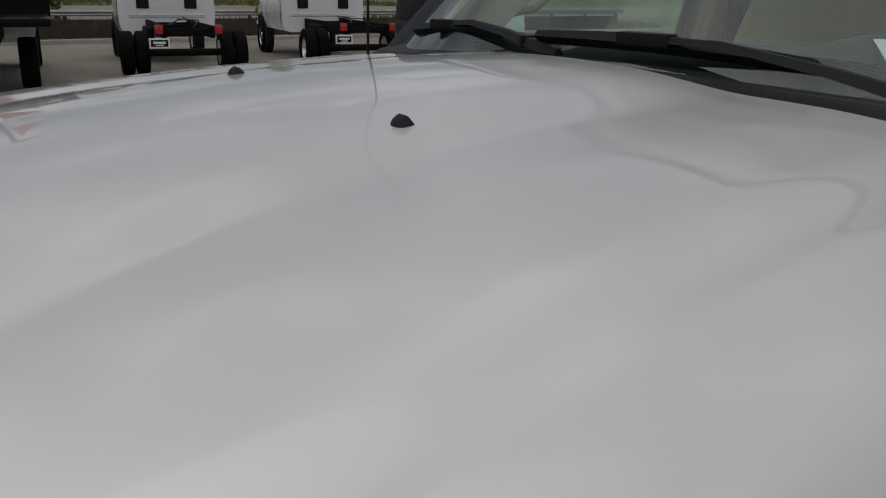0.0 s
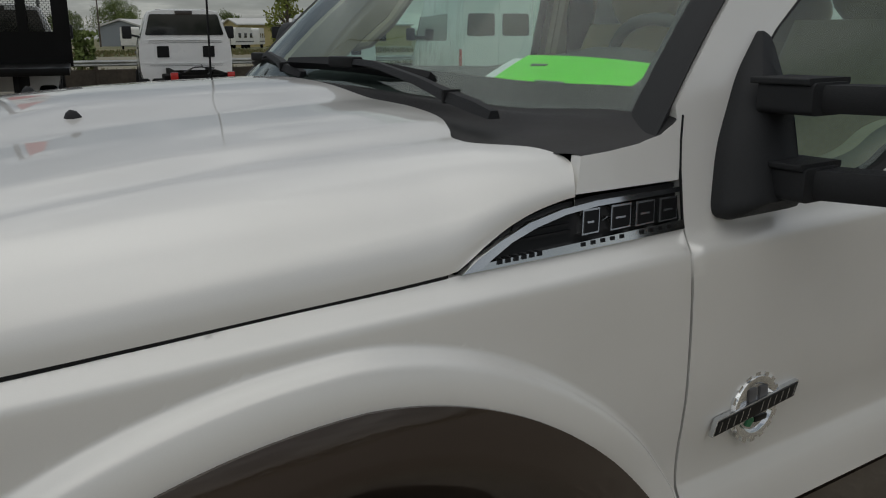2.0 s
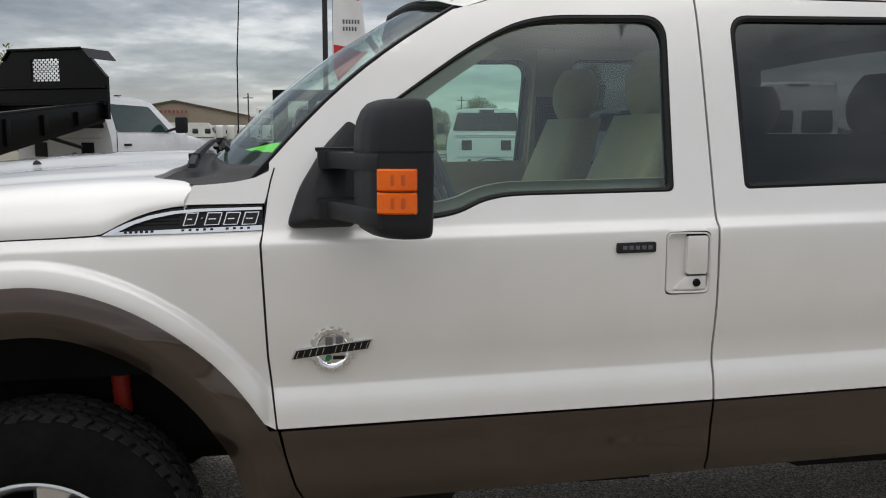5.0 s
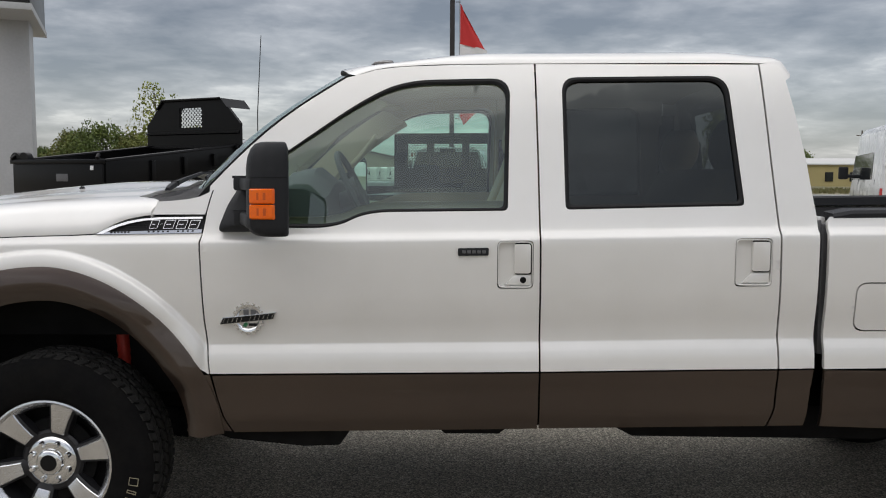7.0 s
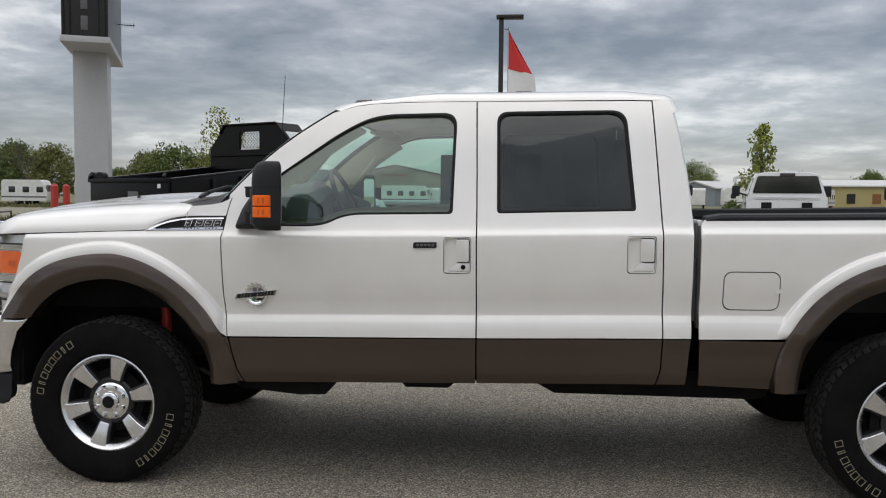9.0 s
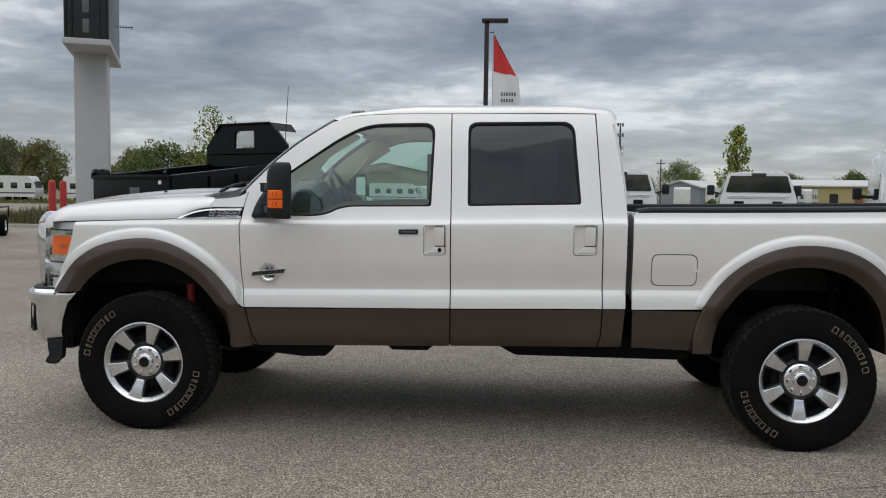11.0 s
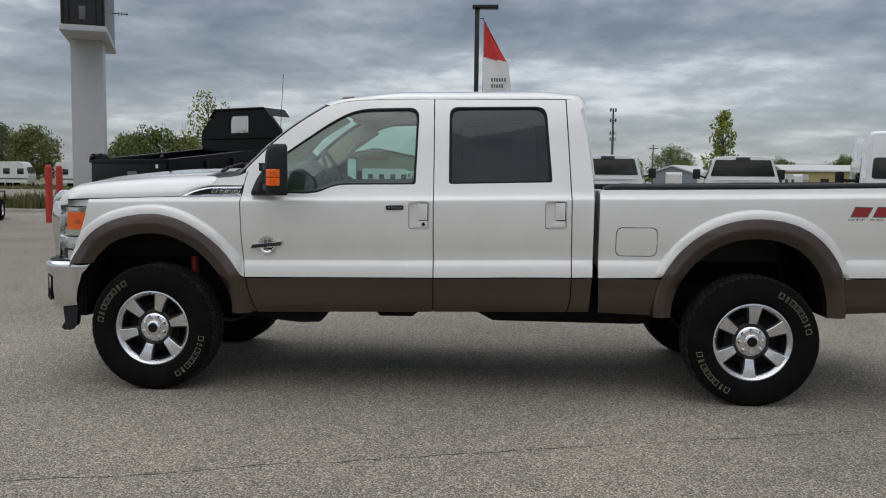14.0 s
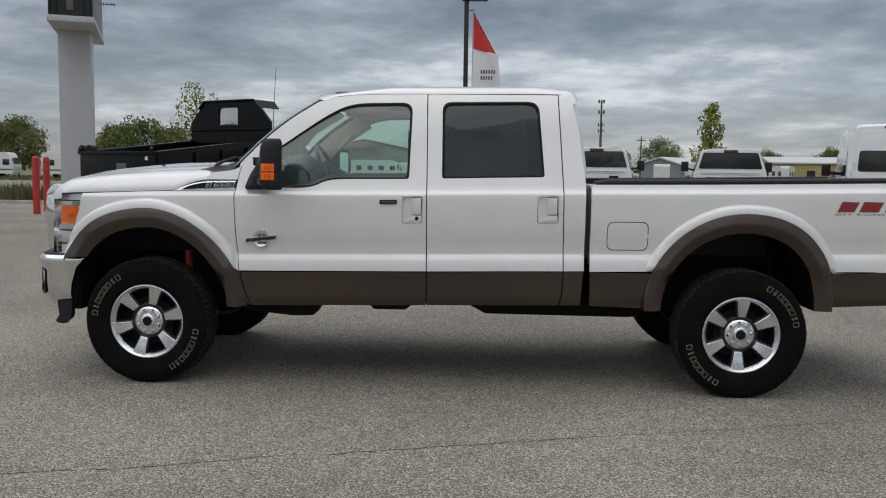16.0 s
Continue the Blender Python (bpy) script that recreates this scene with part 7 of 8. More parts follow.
# black utility trailer at the lot's edge
ut = thing("utility_trailer", "black steel utility trailer with an open mesh ramp", "trailer")
b = Build()
for x in (-1.0, 0.0, 1.0):
    b.tube([(x, 0, 0.35), (x, -0.25, 1.25)], 0.03, 6)
for k in range(6):
    z = 0.40 + 0.16 * k
    b.tube([(-1.0, -(z - 0.35) * 0.28, z), (1.0, -(z - 0.35) * 0.28, z)], 0.018, 6)
b.obj("ramp_gate", BLACKSTEEL, ut)
Build().box(-1.0, 1.0, 0.0, 3.2, 0.48, 0.56, 0.01).obj("deck", BLACKSTEEL, ut)
for s in (-1, 1):
    Build().tube([(s * 1.0, 0.05, 0.9), (s * 1.0, 3.2, 0.9)], 0.03, 8).obj("side_rail", BLACKSTEEL, ut)
    for yy in (0.05, 1.6, 3.15):
        Build().tube([(s * 1.0, yy, 0.5), (s * 1.0, yy, 0.9)], 0.025, 6).obj("post", BLACKSTEEL, ut)
    simple_wheel(ut, s * 1.15, 1.6, 0.34, 0.2)
    Build().tube([(s * 0.98, 0.05, 0.004), (s * 0.98, 0.05, 0.5)], 0.03, 6).obj("stand", BLACKSTEEL, ut)
at(ut, pose(-14.15, 18.6, 0.004, 0, 0, 20))

# ---- pylon sign, bollards, lamp post with its banner ----
PYLON = mat("pale_grey_sign_paint", (0.44, 0.445, 0.45), 0.55, 0.0, 0.04, 20, second=(0.46, 0.465, 0.47))
SIGNBLACK = mat("sign_black", (0.012, 0.012, 0.014), 0.35, 0.0, 0.1, 15, second=(0.02, 0.02, 0.022))
py = thing("pylon_sign", "tall pale grey pylon sign with a black display box", "sign")
Build().box(-0.41, 0.31, -0.45, 0.45, 0, 4.69, 0.02).obj("pillar", PYLON, py)
Build().box(-0.49, 0.49, -1.78, 1.78, 4.67, 4.80, 0.012).obj("base_slab", PYLON, py, "pale grey slab under the display box")
box_s = Build().box(-0.46, 0.46, -1.75, 1.75, 4.80, 8.6, 0.02).obj("display_box", SIGNBLACK, py, "black display box")
for x in (-0.42, -0.30, 0.27, 0.40):
    Build().box(x, x + 0.02, -1.775, -1.745, 4.82, 8.55).obj("display_rib", BADGEBLACK, box_s)
for z in (4.92, 5.35):
    Build().box(-0.08, 0.06, -1.77, -1.75, z, z + 0.30, 0.01).obj("display_hatch", GREYDECAL, box_s, "grey service hatch")
an = Build().tube([(0.45, 0.8, 5.55), (0.84, 0.8, 5.55)], 0.010, 6)
for k in range(5):
    an.tube([(0.55 + 0.065 * k, 0.8, 5.50), (0.55 + 0.065 * k, 0.8, 5.60)], 0.006, 5)
an.obj("sign_antenna", DARK, py)
at(py, pose(-7.65, 14.7, 0.0, 0, 0, 21.6))
RED = mat("red_bollard_paint", (0.46, 0.035, 0.022), 0.45, 0.0, 0.08, 12, second=(0.38, 0.03, 0.02))
bol = Build().lathe([(0, 1.78), (0.06, 1.77), (0.10, 1.72), (0.105, 1.66), (0.105, 0), (0, 0)], Matrix.Identity(4), 24).obj("bollard", RED)
tagged(bol, "tall red painted steel bollard beside the sign", "bollard", "sign bollards")
bol.matrix_basis = pose(-11.48, 19.6, 0.0)
copy_thing(bol, pose(-11.95, 21.1, 0.0))

BRONZE = mat("dark_bronze_pole", (0.020, 0.018, 0.017), 0.45, 0.3, 0.06, 20)
lp = thing("lot_lamp_post", "dark bronze parking-lot lamp post", "lamp post")
Build().prism([(-0.075, -0.075), (0.075, -0.075), (0.075, 0.075), (-0.075, 0.075)], 0.0, 7.15, "z", 0.01).obj("post", BRONZE, lp)
Build().box(-0.16, 0.70, -0.17, 0.17, 7.13, 7.24, 0.03).obj("lamp_head", BRONZE, lp)
Build().lathe([(0, 0.55), (0.2, 0.55), (0.25, 0.5), (0.25, 0), (0, 0)], Matrix.Identity(4), 20).obj("concrete_foot", mat("foot_concrete", (0.42, 0.40, 0.37), 0.9, 0, 0.1, 20), lp)
at(lp, pose(1.50, 23.0, 0.0))
FLAGRED = mat("red_banner_cloth", (0.52, 0.030, 0.028), 0.8, 0.0, 0.05, 30)
FLAGWHITE = mat("white_banner_cloth", (0.72, 0.71, 0.70), 0.8, 0.0, 0.05, 30)
fl = thing("banner_flag", "red and white banner flag hanging from the lamp post", "flag")
Build().tube([(0, 0, 3.2), (0, 0, 6.85)], 0.012, 6).obj("banner_pole", GALV, fl)
for zb in (3.3, 6.8):
    Build().tube([(-0.12, 0, zb), (0.02, 0, zb)], 0.012, 6).obj("banner_arm", BRONZE, fl)


def cloth(z0, z1, w0, w1, material, name, drop=0.0):
    def fn(u, v):
        z = z0 + (z1 - z0) * v
        w = w0 + (w1 - w0) * v
        return (0.02 + w * u, 0.10 * math.sin(3.2 * u * w + 1.7 * v + z) * u + 0.05 * math.sin(9 * u + z * 2) * u, z - drop * u * (1 - 0.4 * v) - 0.10 * u * u)
    return Build().grid(21, 13, fn).obj(name, material, fl, "", 80)


cloth(5.55, 6.75, 0.82, 0.10, FLAGRED, "red_panel", 0.15)
white_panel = cloth(4.15, 5.55, 1.00, 0.82, FLAGWHITE, "white_panel", 0.15)
cloth(3.35, 4.15, 0.12, 1.00, FLAGRED, "red_panel", 0.15)
for k in range(2):
    for j in range(6 - k):
        x = 0.28 + 0.085 * j
        Build().box(x, x + 0.055, -0.17, -0.165, 4.72 - 0.2 * k, 4.84 - 0.2 * k).obj("banner_mark", GREYDECAL, white_panel)
at(fl, pose(1.72, 22.95, 0.0))


# ---- trees ----
BARK = mat("bark", (0.10, 0.08, 0.06), 0.9, 0.0, 0.25, 14, 0.5, 30, second=(0.07, 0.055, 0.045))
LEAF = mat("yellow_green_leaves", (0.22, 0.235, 0.030), 0.6, 0.0, 0.3, 2.5, second=(0.14, 0.18, 0.028), patch_scale=1.2)
LEAF2 = mat("dark_green_leaves", (0.080, 0.120, 0.026), 0.7, 0.0, 0.3, 1.0, second=(0.130, 0.165, 0.040), patch_scale=0.5)
LEAF3 = mat("autumn_green_leaves", (0.160, 0.175, 0.042), 0.7, 0.0, 0.3, 1.0, second=(0.115, 0.120, 0.035), patch_scale=0.5)


def tree(x, y, h, r, leaf, seed, clumps, per, size, trunk=0.3, name="tree", label="", slim=1.0, group="", taper=0.0):
    rnd = random.Random(seed)
    t = thing(name, label, "tree", group)
    b = Build()
    b.tube([(0, 0, 0), (0.02 * h * rnd.uniform(-1, 1), 0, h * trunk), (0, 0.01 * h, h * 0.65), (0, 0, h * 0.92)], [h * 0.016 + 0.02, h * 0.013 + 0.01, h * 0.008, h * 0.002], 7)
    centres = []
    for k in range(clumps):
        z = h * (trunk + (1 - trunk) * (k + 0.5) / clumps)
        f = (z / h - trunk) / (1 - trunk)
        spread = r * math.sqrt(max(0.06, 1 - (2 * f - 0.95) ** 2)) * slim * (1 - taper * smooth((f - 0.25) / 0.5))
        a = k * 2.399 + rnd.uniform(-0.5, 0.5)
        d = spread * rnd.uniform(0.35, 1.0)
        c = Vector((d * math.cos(a), d * math.sin(a), z))
        centres.append((c, r * rnd.uniform(0.22, 0.40)))
        b.tube([(0, 0, z - 0.22 * d - 0.05 * h), (c.x * 0.5, c.y * 0.5, z - 0.10 * d), tuple(c)], [h * 0.006 + 0.004, h * 0.004 + 0.003, 0.004], 5)
    b.obj("trunk", BARK, t)
    v, fcs = [], []
    for c, cr in centres:
        for _ in range(per):
            d = Vector((rnd.gauss(0, 1), rnd.gauss(0, 1), rnd.gauss(0, 0.8))).normalized() * cr * rnd.uniform(0.2, 1.0) ** 0.6
            p = c + d
            e = Euler((rnd.uniform(0, 6.3), rnd.uniform(0, 6.3), rnd.uniform(0, 6.3))).to_matrix()
            s = size * rnd.uniform(0.6, 1.3)
            k = len(v)
            v += [tuple(p + e @ Vector(q)) for q in ((-s, 0, 0), (0, -s * 0.55, 0.1 * s), (s, 0, 0), (0, s * 0.55, 0.1 * s))]
            fcs.append((k, k + 1, k + 2, k + 3))
    crown = Build()
    crown.v, crown.f = v, fcs
    crown.obj("crown", leaf, t, fix=False)
    return at(t, pose(x, y, 0, 0, 0, rnd.uniform(0, 360)))


tree(9.75, 23.4, 3.8, 0.70, LEAF, 3, 36, 80, 0.055, 0.16, "young_tree", "slim young tree with yellow-green leaves", 1.0, "young lot trees", 0.52)
tree(-8.40, 25.2, 4.35, 1.25, LEAF, 8, 15, 95, 0.060, 0.36, "young_tree", "sparse young tree with yellow-green leaves", 1.0, "young lot trees")
far_label = "broad leafy tree at the far side of the field"
for i, (x, y, h, r, leaf) in enumerate(((-73, 108, 8.6, 4.4, LEAF3), (-66.5, 106, 8.0, 3.8, LEAF2), (-60.0, 104, 7.4, 3.4, LEAF3), (-54.5, 112, 4.6, 2.6, LEAF2), (-51.0, 116, 5.0, 2.8, LEAF2), (-48.6, 108, 6.6, 3.6, LEAF3),
                                        (-44.2, 106, 7.4, 4.2, LEAF2), (-40.2, 107, 6.4, 3.4, LEAF3), (-37.0, 109, 5.0, 2.8, LEAF2), (45.3, 210, 9.8, 5.6, LEAF2), (37.5, 230, 8.0, 4.6, LEAF2), (54, 240, 8.0, 4.6, LEAF2),
                                        (82, 240, 8.0, 5.0, LEAF2), (70, 165, 6.4, 3.8, LEAF2), (-80, 112, 8.0, 4.4, LEAF2))):
    tree(x, y, h, r, leaf, 20 + i, 64, 130, 0.17, 0.22, "field_tree", far_label, 1.0, "field trees")


def bare_tree(x, y, h, seed):
    """Leafless: limbs that fork again and again."""
    rnd = random.Random(seed)
    t = thing("bare_tree", "leafless grey-brown tree with fine twigs", "tree")
    b = Build()

    def limb(p, d, length, r, depth):
        q = p + d * length
        b.tube([p, p.lerp(q, 0.5) + Vector((rnd.uniform(-1, 1), rnd.uniform(-1, 1), 0)) * length * 0.04, q], [r, r * 0.8, r * 0.6], 5)
        if depth:
            for _ in range(3):
                e = (d + Vector((rnd.uniform(-1, 1), rnd.uniform(-1, 1), rnd.uniform(-0.2, 0.7))) * 0.62).normalized()
                limb(q, e, length * rnd.uniform(0.6, 0.8), r * 0.58, depth - 1)

    limb(Vector((0, 0, 0)), Vector((0, 0, 1)), h * 0.30, h * 0.018, 5)
    b.obj("trunk", BARK, t)
    return at(t, pose(x, y, 0))


bare_tree(-60.5, 99, 8.6, 4)
for i, (x, y, h) in enumerate(((41.2, 150, 4.3), (7.0, 40, 1.5), (12.5, 38, 1.3))):
    tree(x, y, h, h * 0.42, LEAF2, 60 + i, 20, 40, 0.12 if h < 2 else 0.25, 0.1, "shrub", "round green shrub in the field grass", 1.0, "shrubs")
# distant woods behind everything, uneven along their top
rnd = random.Random(5)
v, fcs = [], []
# the row at y -170 is added out of view; only reflections show it
for side_y0, n, x0, x1, hh in ((420, 5200, -420, 420, 8.0), (-170, 3600, -260, 260, 9.0)):
    for i in range(n):
        x = rnd.uniform(x0, x1)
        top = hh * (0.55 + 0.35 * noise.noise((x * 0.02, side_y0, 0)) + 0.25 * noise.noise((x * 0.09, 1.3, side_y0)))
        z = max(0.4, top) * rnd.random() ** 0.7
        s = rnd.uniform(0.7, 1.7)
        p = Vector((x, side_y0 + rnd.uniform(-6, 6), z))
        e = Euler((rnd.uniform(0, 6.3), rnd.uniform(0, 6.3), rnd.uniform(0, 6.3))).to_matrix()
        k = len(v)
        v += [tuple(p + e @ Vector(q)) for q in ((-s, 0, 0), (0, -s * 0.6, 0), (s, 0, 0), (0, s * 0.6, 0))]
        fcs.append((k, k + 1, k + 2, k + 3))
w = Build()
w.v, w.f = v, fcs
tagged(w.obj("distant_woods", LEAF2, None, fix=False), "far line of dark green woods on the horizon, with an added row behind the camera", "woods", kind="stuff")

# ---- verge, fence, road ----
ROADM = mat("pale_road", (0.235, 0.215, 0.17), 0.9, 0.0, 0.12, 4, second=(0.19, 0.178, 0.125), patch_scale=0.2)
VERGE = mat("mown_verge", (0.075, 0.085, 0.030), 0.95, 0.0, 0.4, 8, second=(0.12, 0.105, 0.05), patch_scale=0.6)
tagged(Build().prism([(-90, 26.7), (4.0, 26.7), (4.0, 36.0), (-90, 36.0)], -0.05, 0.012, "z").obj("verge", VERGE), "strip of mown grass along the lot", "grass", kind="structure")
tagged(Build().prism([(-140, 42.0), (140, 42.0), (140, 78.0), (-140, 78.0)], -0.05, 0.010, "z").obj("road", ROADM), "pale worn road beyond the verge", "road", kind="structure")
tagged(Build().prism([(-70, 26.5), (90, 26.5), (90, 26.72), (-70, 26.72)], -0.05, 0.13, "z", 0.02).obj("kerb", mat("kerb_concrete", (0.40, 0.38, 0.34), 0.9, 0, 0.1, 20, second=(0.33, 0.31, 0.28))), "pale concrete kerb at the lot's edge", "kerb", kind="structure")
FENCE = mat("weathered_dark_timber", (0.045, 0.036, 0.028), 0.85, 0.0, 0.2, 10, second=(0.065, 0.052, 0.040))
fn_ = thing("rail_fence", "low dark timber fence with a grey steel rail", "fence")
for k in range(14):
    Build().box(3.2 + 2.0 * k, 3.3 + 2.0 * k, 28.4, 28.5, 0, 0.92, 0.01).obj("post", FENCE, fn_)
    if k < 13:
        Build().box(3.3 + 2.0 * k, 5.2 + 2.0 * k, 28.42, 28.46, 0.06, 0.62, 0.008).obj("board", FENCE, fn_)
Build().prism([(28.36, 0.72), (28.40, 0.76), (28.36, 0.80), (28.40, 0.86), (28.36, 0.92), (28.33, 0.86), (28.36, 0.80), (28.33, 0.76)], 3.0, 29.6, "x").obj("steel_rail", GALV, fn_)
# rough grass
v, fcs = [], []
rnd = random.Random(9)
for x0, x1, y0, y1, n, hh in ((-30, 3, 27.2, 35.5, 9000, 0.22), (-34, -9, 28.6, 31.2, 9000, 0.85), (3, 34, 29.0, 40.0, 9000, 0.55), (-70, 60, 80, 110, 7000, 0.5)):
    for i in range(n):
        p = Vector((rnd.uniform(x0, x1), rnd.uniform(y0, y1), 0))
        h = hh * rnd.uniform(0.3, 1.1) * (0.6 + 0.6 * abs(noise.noise((p.x * 0.2, p.y * 0.2, 0))))
        wd = 0.05 if y0 < 60 else 0.2
        a = rnd.uniform(0, 3.14)
        k = len(v)
        d = Vector((math.cos(a), math.sin(a), 0)) * wd
        lean = Vector((rnd.uniform(-0.3, 0.3) * h, rnd.uniform(-0.3, 0.3) * h, h))
        v += [tuple(p - d), tuple(p + d), tuple(p + lean)]
        fcs.append((k, k + 1, k + 2))
gr = Build()
gr.v, gr.f = v, fcs
tagged(gr.obj("field_grass", mat("rough_grass_blades", (0.10, 0.11, 0.035), 0.8, 0, 0.3, 0.7, second=(0.16, 0.13, 0.06), patch_scale=0.15), None, fix=False), "rough green and straw-coloured grass tufts", "grass", kind="stuff")

# ---- buildings ----
STUCCO = mat("tan_stucco", (0.30, 0.25, 0.19), 0.85, 0.0, 0.06, 2, second=(0.27, 0.225, 0.17), patch_scale=0.3)
ROOFB = mat("brown_metal_roof", (0.10, 0.075, 0.060), 0.6, 0.0, 0.08, 2, second=(0.085, 0.065, 0.052))
SHED = mat("blue_grey_siding", (0.23, 0.255, 0.28), 0.6, 0.0, 0.05, 2, second=(0.21, 0.235, 0.26))
YELLOW = mat("pale_yellow_wall", (0.42, 0.35, 0.16), 0.75, 0.0, 0.06, 2, second=(0.38, 0.32, 0.15))
PALEROOF = mat("pale_roof", (0.55, 0.55, 0.54), 0.6, 0.0, 0.05, 2)


def building(name, label, wall, roofm, w, d, h, ridge, m, over=0.4, along="y"):
    """A gabled block: gable faces the viewer when along is y."""
    t = thing(name, label, "building")
    if along == "y":
        Build().prism([(-w / 2, 0), (w / 2, 0), (w / 2, h), (0, ridge), (-w / 2, h)], 0, d).obj("wall", wall, t)
        for s in (-1, 1):
            e = over
            Build().prism([(0, ridge), (s * (w / 2 + e), h - e * (ridge - h) / (w / 2)), (s * (w / 2 + e), h + 0.3 - e * (ridge - h) / (w / 2)), (0, ridge + 0.3)], -e, d + e).obj("roof", roofm, t)
    else:
        Build().prism([(0, 0), (d, 0), (d, h), (d / 2, ridge), (0, h)], -w / 2, w / 2, "x").obj("wall", wall, t)
        for y0, y1 in ((-over, d / 2), (d + over, d / 2)):
            k = (ridge - h) / (d / 2)
            za = h - over * k
            Build().prism([(y0, za), (y1, ridge), (y1, ridge + 0.25), (y0, za + 0.25)], -w / 2 - over, w / 2 + over, "x").obj("roof", roofm, t)
    return at(t, m)


gb = building("gabled_store", "tan gabled store with a brown roof and red sign letters", STUCCO, ROOFB, 27, 22, 4.9, 7.6, pose(-22.5, 165, 0, 0, 0, 4))
for k in range(7):
    Build().box(-2.6 + 0.75 * k, -2.15 + 0.75 * k, -0.75, -0.55, 5.45, 5.95).obj("sign_block", mat("dull_red_sign", (0.26, 0.06, 0.05), 0.5, 0, 0.05, 5), gb, "red sign block")
# solid black box in place of the doorway's dark, shaded inside
Build().box(-5.5, -1.5, -0.6, -0.02, 0.0, 3.2).obj("doorway_shade_box", DARK, gb)
for x in (2.0, 6.0):
    Build().box(x, x + 2.6, -0.1, -0.02, 1.0, 2.8).obj("window", BACKGLASS, gb)
building("store_wing", "low brown-roofed wing beside the store", STUCCO, ROOFB, 14, 14, 3.4, 4.9, pose(-3.5, 172, 0, 0, 0, 4), along="x")
sg = thing("road_sign", "white road sign with red blocks on two posts", "sign")
Build().box(-1.6, 1.6, -0.15, 0.15, 4.3, 6.1, 0.05).obj("sign_board", PAPER, sg)
for k in range(4):
    Build().box(-1.2 + 0.62 * k, -0.75 + 0.62 * k, -0.2, -0.16, 5.0, 5.7).obj("sign_block", MATS["dull_red_sign"], sg)
for x in (-0.9, 0.9):
    Build().box(x - 0.1, x + 0.1, -0.1, 0.1, 0, 4.3).obj("post", GALV, sg)
at(sg, pose(-5.0, 150, 0))
sh = building("blue_grey_shed", "blue-grey metal shed with a pale roof", SHED, PALEROOF, 9.5, 13, 3.7, 5.1, pose(39.6, 180, 0, 0, 0, -40), along="y")
lg = building("long_shed", "long low shed with a pale roof", SHED, PALEROOF, 34, 14, 4.3, 5.6, pose(62, 200, 0, 0, 0, -6), along="x")
Build().tube([(-8, 6, 5.6), (-8, 6, 6.6), (-7.2, 6, 7.0), (-4, 6, 6.6), (-3, 6, 5.6)], 0.5, 10).obj("roof_duct", PALEROOF, lg)
yb = building("yellow_warehouse", "pale yellow warehouse with a white roof", YELLOW, PALEROOF, 34, 16, 3.9, 5.0, pose(71, 150, 0, 0, 0, -8), along="x")
for k in range(7):
    Build().box(-15 + 4.2 * k, -13.6 + 4.2 * k, -0.1, -0.02, 0.9, 2.6).obj("window", BACKGLASS if k != 2 else mat("brown_door_paint", (0.22, 0.09, 0.03), 0.6, 0, 0.05, 5), yb)

# ---- camper trailers ----
CAMPER = mat("white_camper_skin", (0.70, 0.70, 0.68), 0.4, 0.0, 0.04, 3, second=(0.64, 0.64, 0.62))


def camper(x, y, length, turn, label="white camper trailer with small dark windows", group="camper trailers"):
    t = thing("camper_trailer", label, "camper", group)
    L = length / 2
    o = rounded([(-L, 0.55), (L, 0.55), (L + 0.1, 1.6), (L - 0.7, 3.15), (-L + 0.2, 3.15), (-L, 2.9)], [0.1, 0.1, 0.4, 0.4, 0.2, 0.2], 4)
    Build().prism(o, -1.2, 1.2).obj("camper_body", CAMPER, t, "", 30)
    for k, wx in enumerate(np.arange(-L + 0.9, L - 0.8, 1.7)):
        Build().box(wx, wx + 0.8, -1.22, -1.19, 1.6, 2.3, 0.02).obj("window", BACKGLASS, t)
    Build().box(-L, L, -1.21, -1.19, 0.95, 1.12).obj("stripe", GREYDECAL, t)
    Build().prism(rounded([(-1.0, 0.9), (1.0, 0.9), (0.8, 2.5), (-0.8, 2.5)], 0.2), L - 0.2, L + 0.02, "x").obj("front_cap", GREYDECAL, t)
    for wx in (-0.5, 0.45):
        for s in (-1, 1):
            Build().lathe([(0, 0.11), (0.36, 0.11), (0.36, -0.11), (0, -0.11)], pose(wx, s * 1.05, 0.36, 90), 16).obj("tyre", TYRE, t)
    return at(t, pose(x, y, 0, 0, 0, turn))


for k in range(7):
    camper(-14.6 + 1.95 * k, 158 + 0.4 * k, 5.5, 62)
camper(-15.0, 124, 7.2, 0, "white camper trailer parked before the store")
camper(-58.6, 96, 5.5, 6), camper(-50.2, 97, 4.6, -4), camper(-72, 98, 6.0, 3)
for k, (x, yy) in enumerate(((36.0, 128), (41.0, 133), (46, 130), (51, 136), (30, 131))):
    camper(x, yy, 5.5, 20 * k, "white camper trailer parked before the sheds")

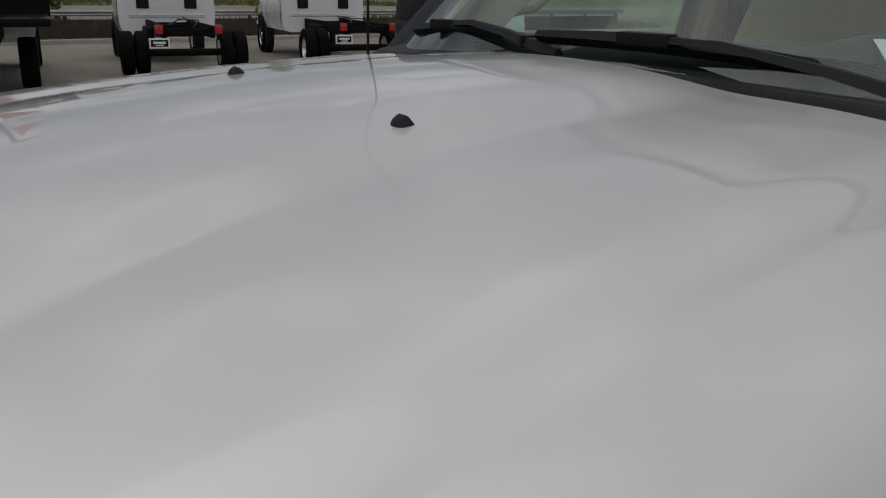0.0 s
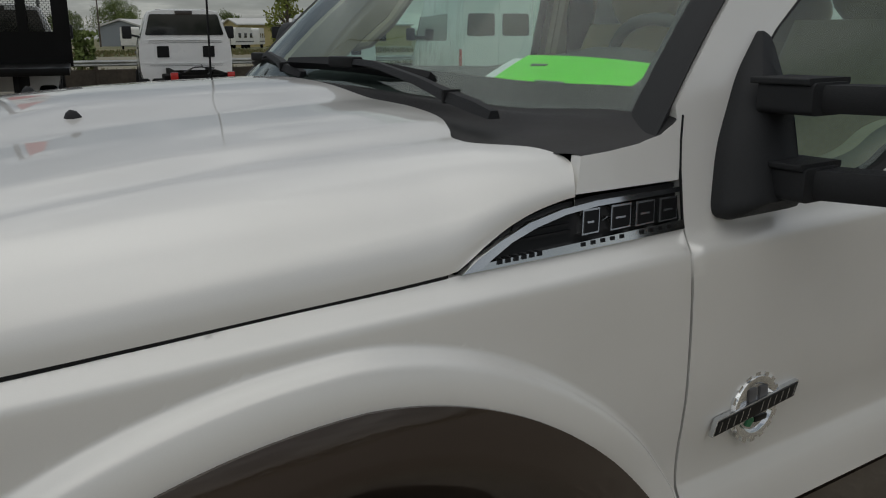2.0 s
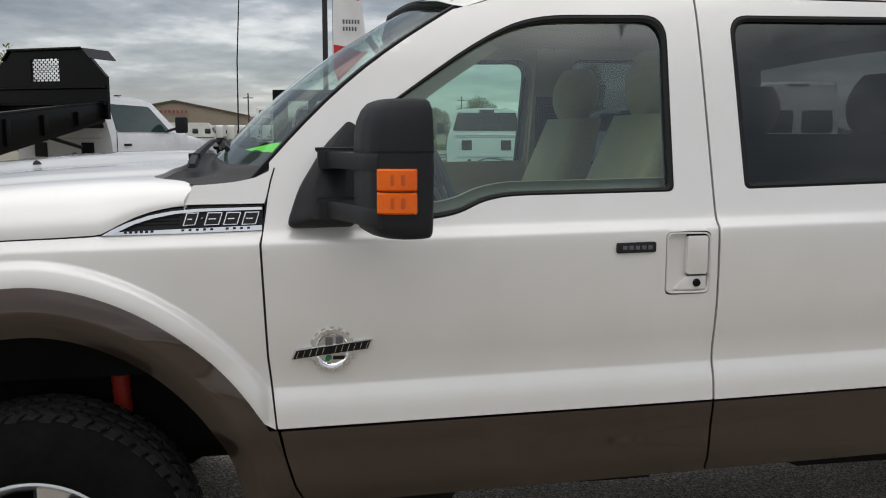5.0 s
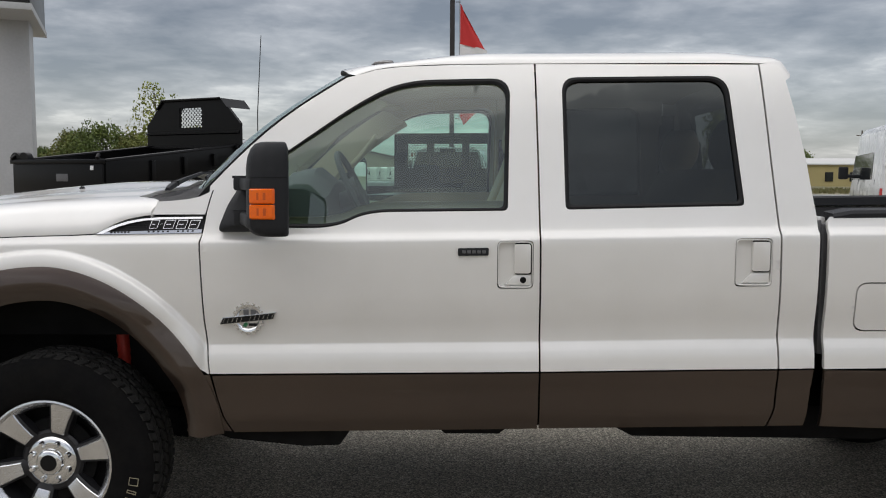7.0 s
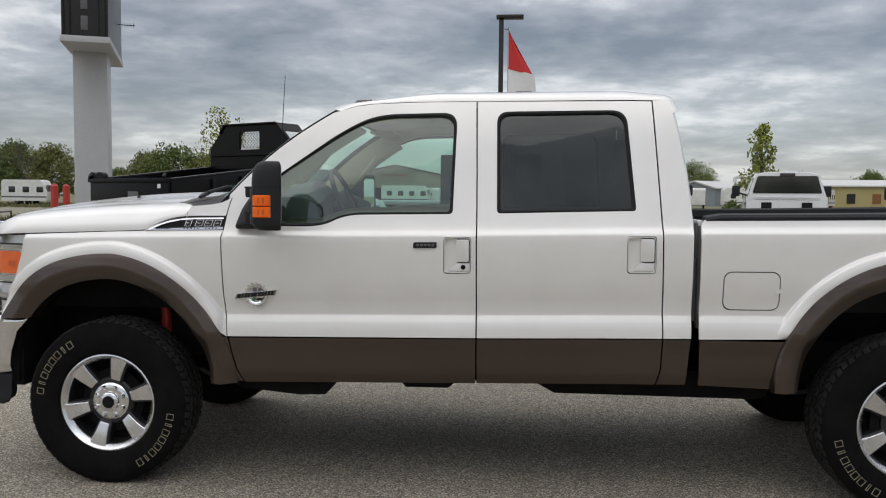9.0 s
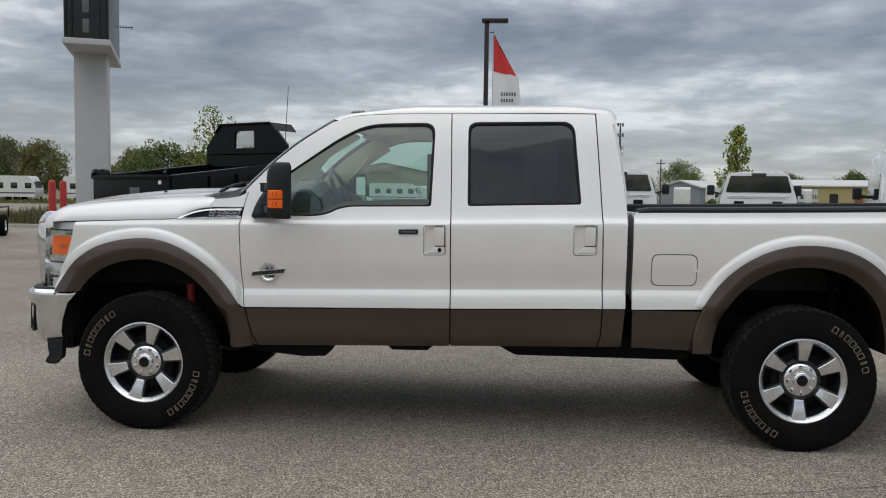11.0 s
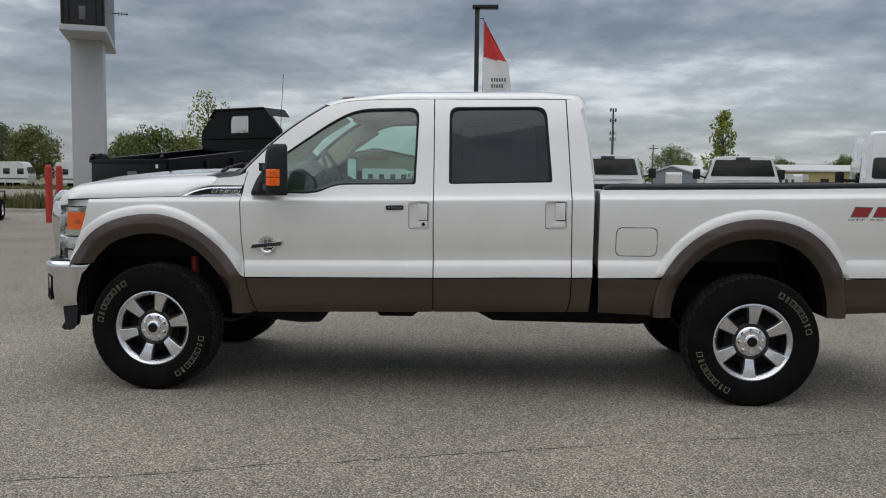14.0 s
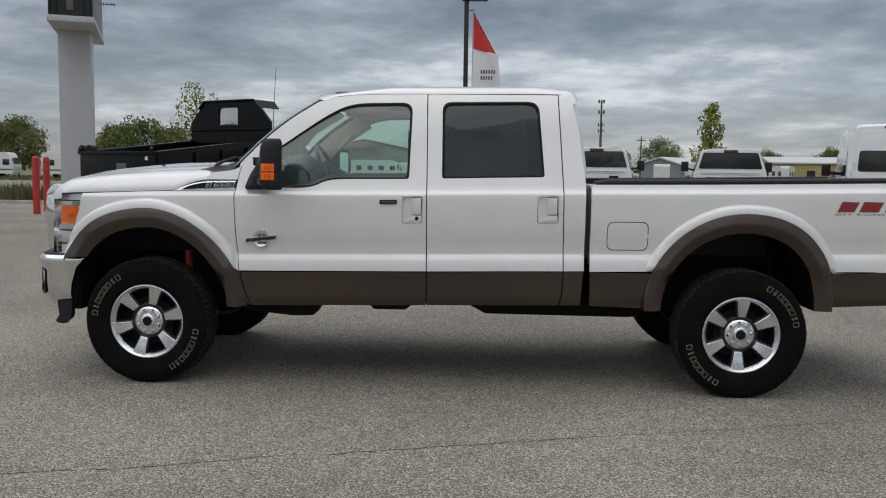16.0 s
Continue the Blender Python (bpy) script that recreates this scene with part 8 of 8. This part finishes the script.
# ---- masts ----
MASTGREY = mat("dull_mast_grey", (0.11, 0.115, 0.12), 0.6, 0.3, 0.1, 3)
mast = thing("cell_mast", "tall grey cell mast with antenna rings", "mast")
Build().lathe([(0, 33), (0.35, 33), (0.7, 0), (0, 0)], Matrix.Identity(4), 14).obj("mast_tube", MASTGREY, mast)
for z in (32.4, 28.0, 22.5, 20.0):
    b = Build()
    n = 8 if z > 25 else 5
    for k in range(n):
        a = 2 * math.pi * k / n
        b.box(1.25, 1.42, -0.13, 0.13, z - 0.75, z + 0.75, 0, Matrix.Rotation(a, 4, "Z"))
        b.tube([(0, 0, z), (1.3 * math.cos(a), 1.3 * math.sin(a), z)], 0.06, 5)
    b.obj("antenna_ring", MASTGREY, mast)
at(mast, pose(50.5, 361.7, 0))
for x, yy, h in ((33.6, 170, 9.3), (-8.0, 150, 8.6), (70, 140, 9.5)):
    p = thing("utility_pole", "weathered wooden utility pole with a crossarm", "pole", "utility poles")
    Build().tube([(0, 0, 0), (0, 0, h)], [0.16, 0.11], 8).obj("pole", BARK, p)
    Build().box(-0.9, 0.9, -0.06, 0.06, h - 0.9, h - 0.75).obj("crossarm", BARK, p)
    at(p, pose(x, yy, 0))

# ---- hairline cracks in the asphalt ----
CRACK = mat("crack_tar", (0.016, 0.015, 0.014), 0.9, 0.0, 0.1, 20)
rnd = random.Random(12)
for path in (((-6.0, -3.4), (-2.0, -2.45), (0.1, -1.75), (1.1, -1.45), (2.25, -1.13), (2.9, -0.92), (4.6, -0.47), (8.0, 0.5)), ((-9, 7.5), (-5, 8.6), (0, 9.2), (6, 10.4), (14, 11.6))):
    pts = []
    for (xa, ya), (xb, yb_) in zip(path, path[1:]):
        n = int(math.dist((xa, ya), (xb, yb_)) / 0.05)
        for k in range(n):
            pts.append((xa + (xb - xa) * k / n, ya + (yb_ - ya) * k / n))
    b = Build()
    off, rows = 0.0, []
    for i, (x, yy) in enumerate(pts):
        off = off * 0.93 + rnd.uniform(-0.010, 0.010)
        wd = 0.0040 * rnd.uniform(0.2, 1.4)
        rows.append([(x, yy + off - wd, 0.0052), (x, yy + off + wd, 0.0052)])
    b.loft(rows, False)
    tagged(b.obj("pavement_crack", CRACK), "thin dark crack running across the asphalt", "crack", kind="structure")
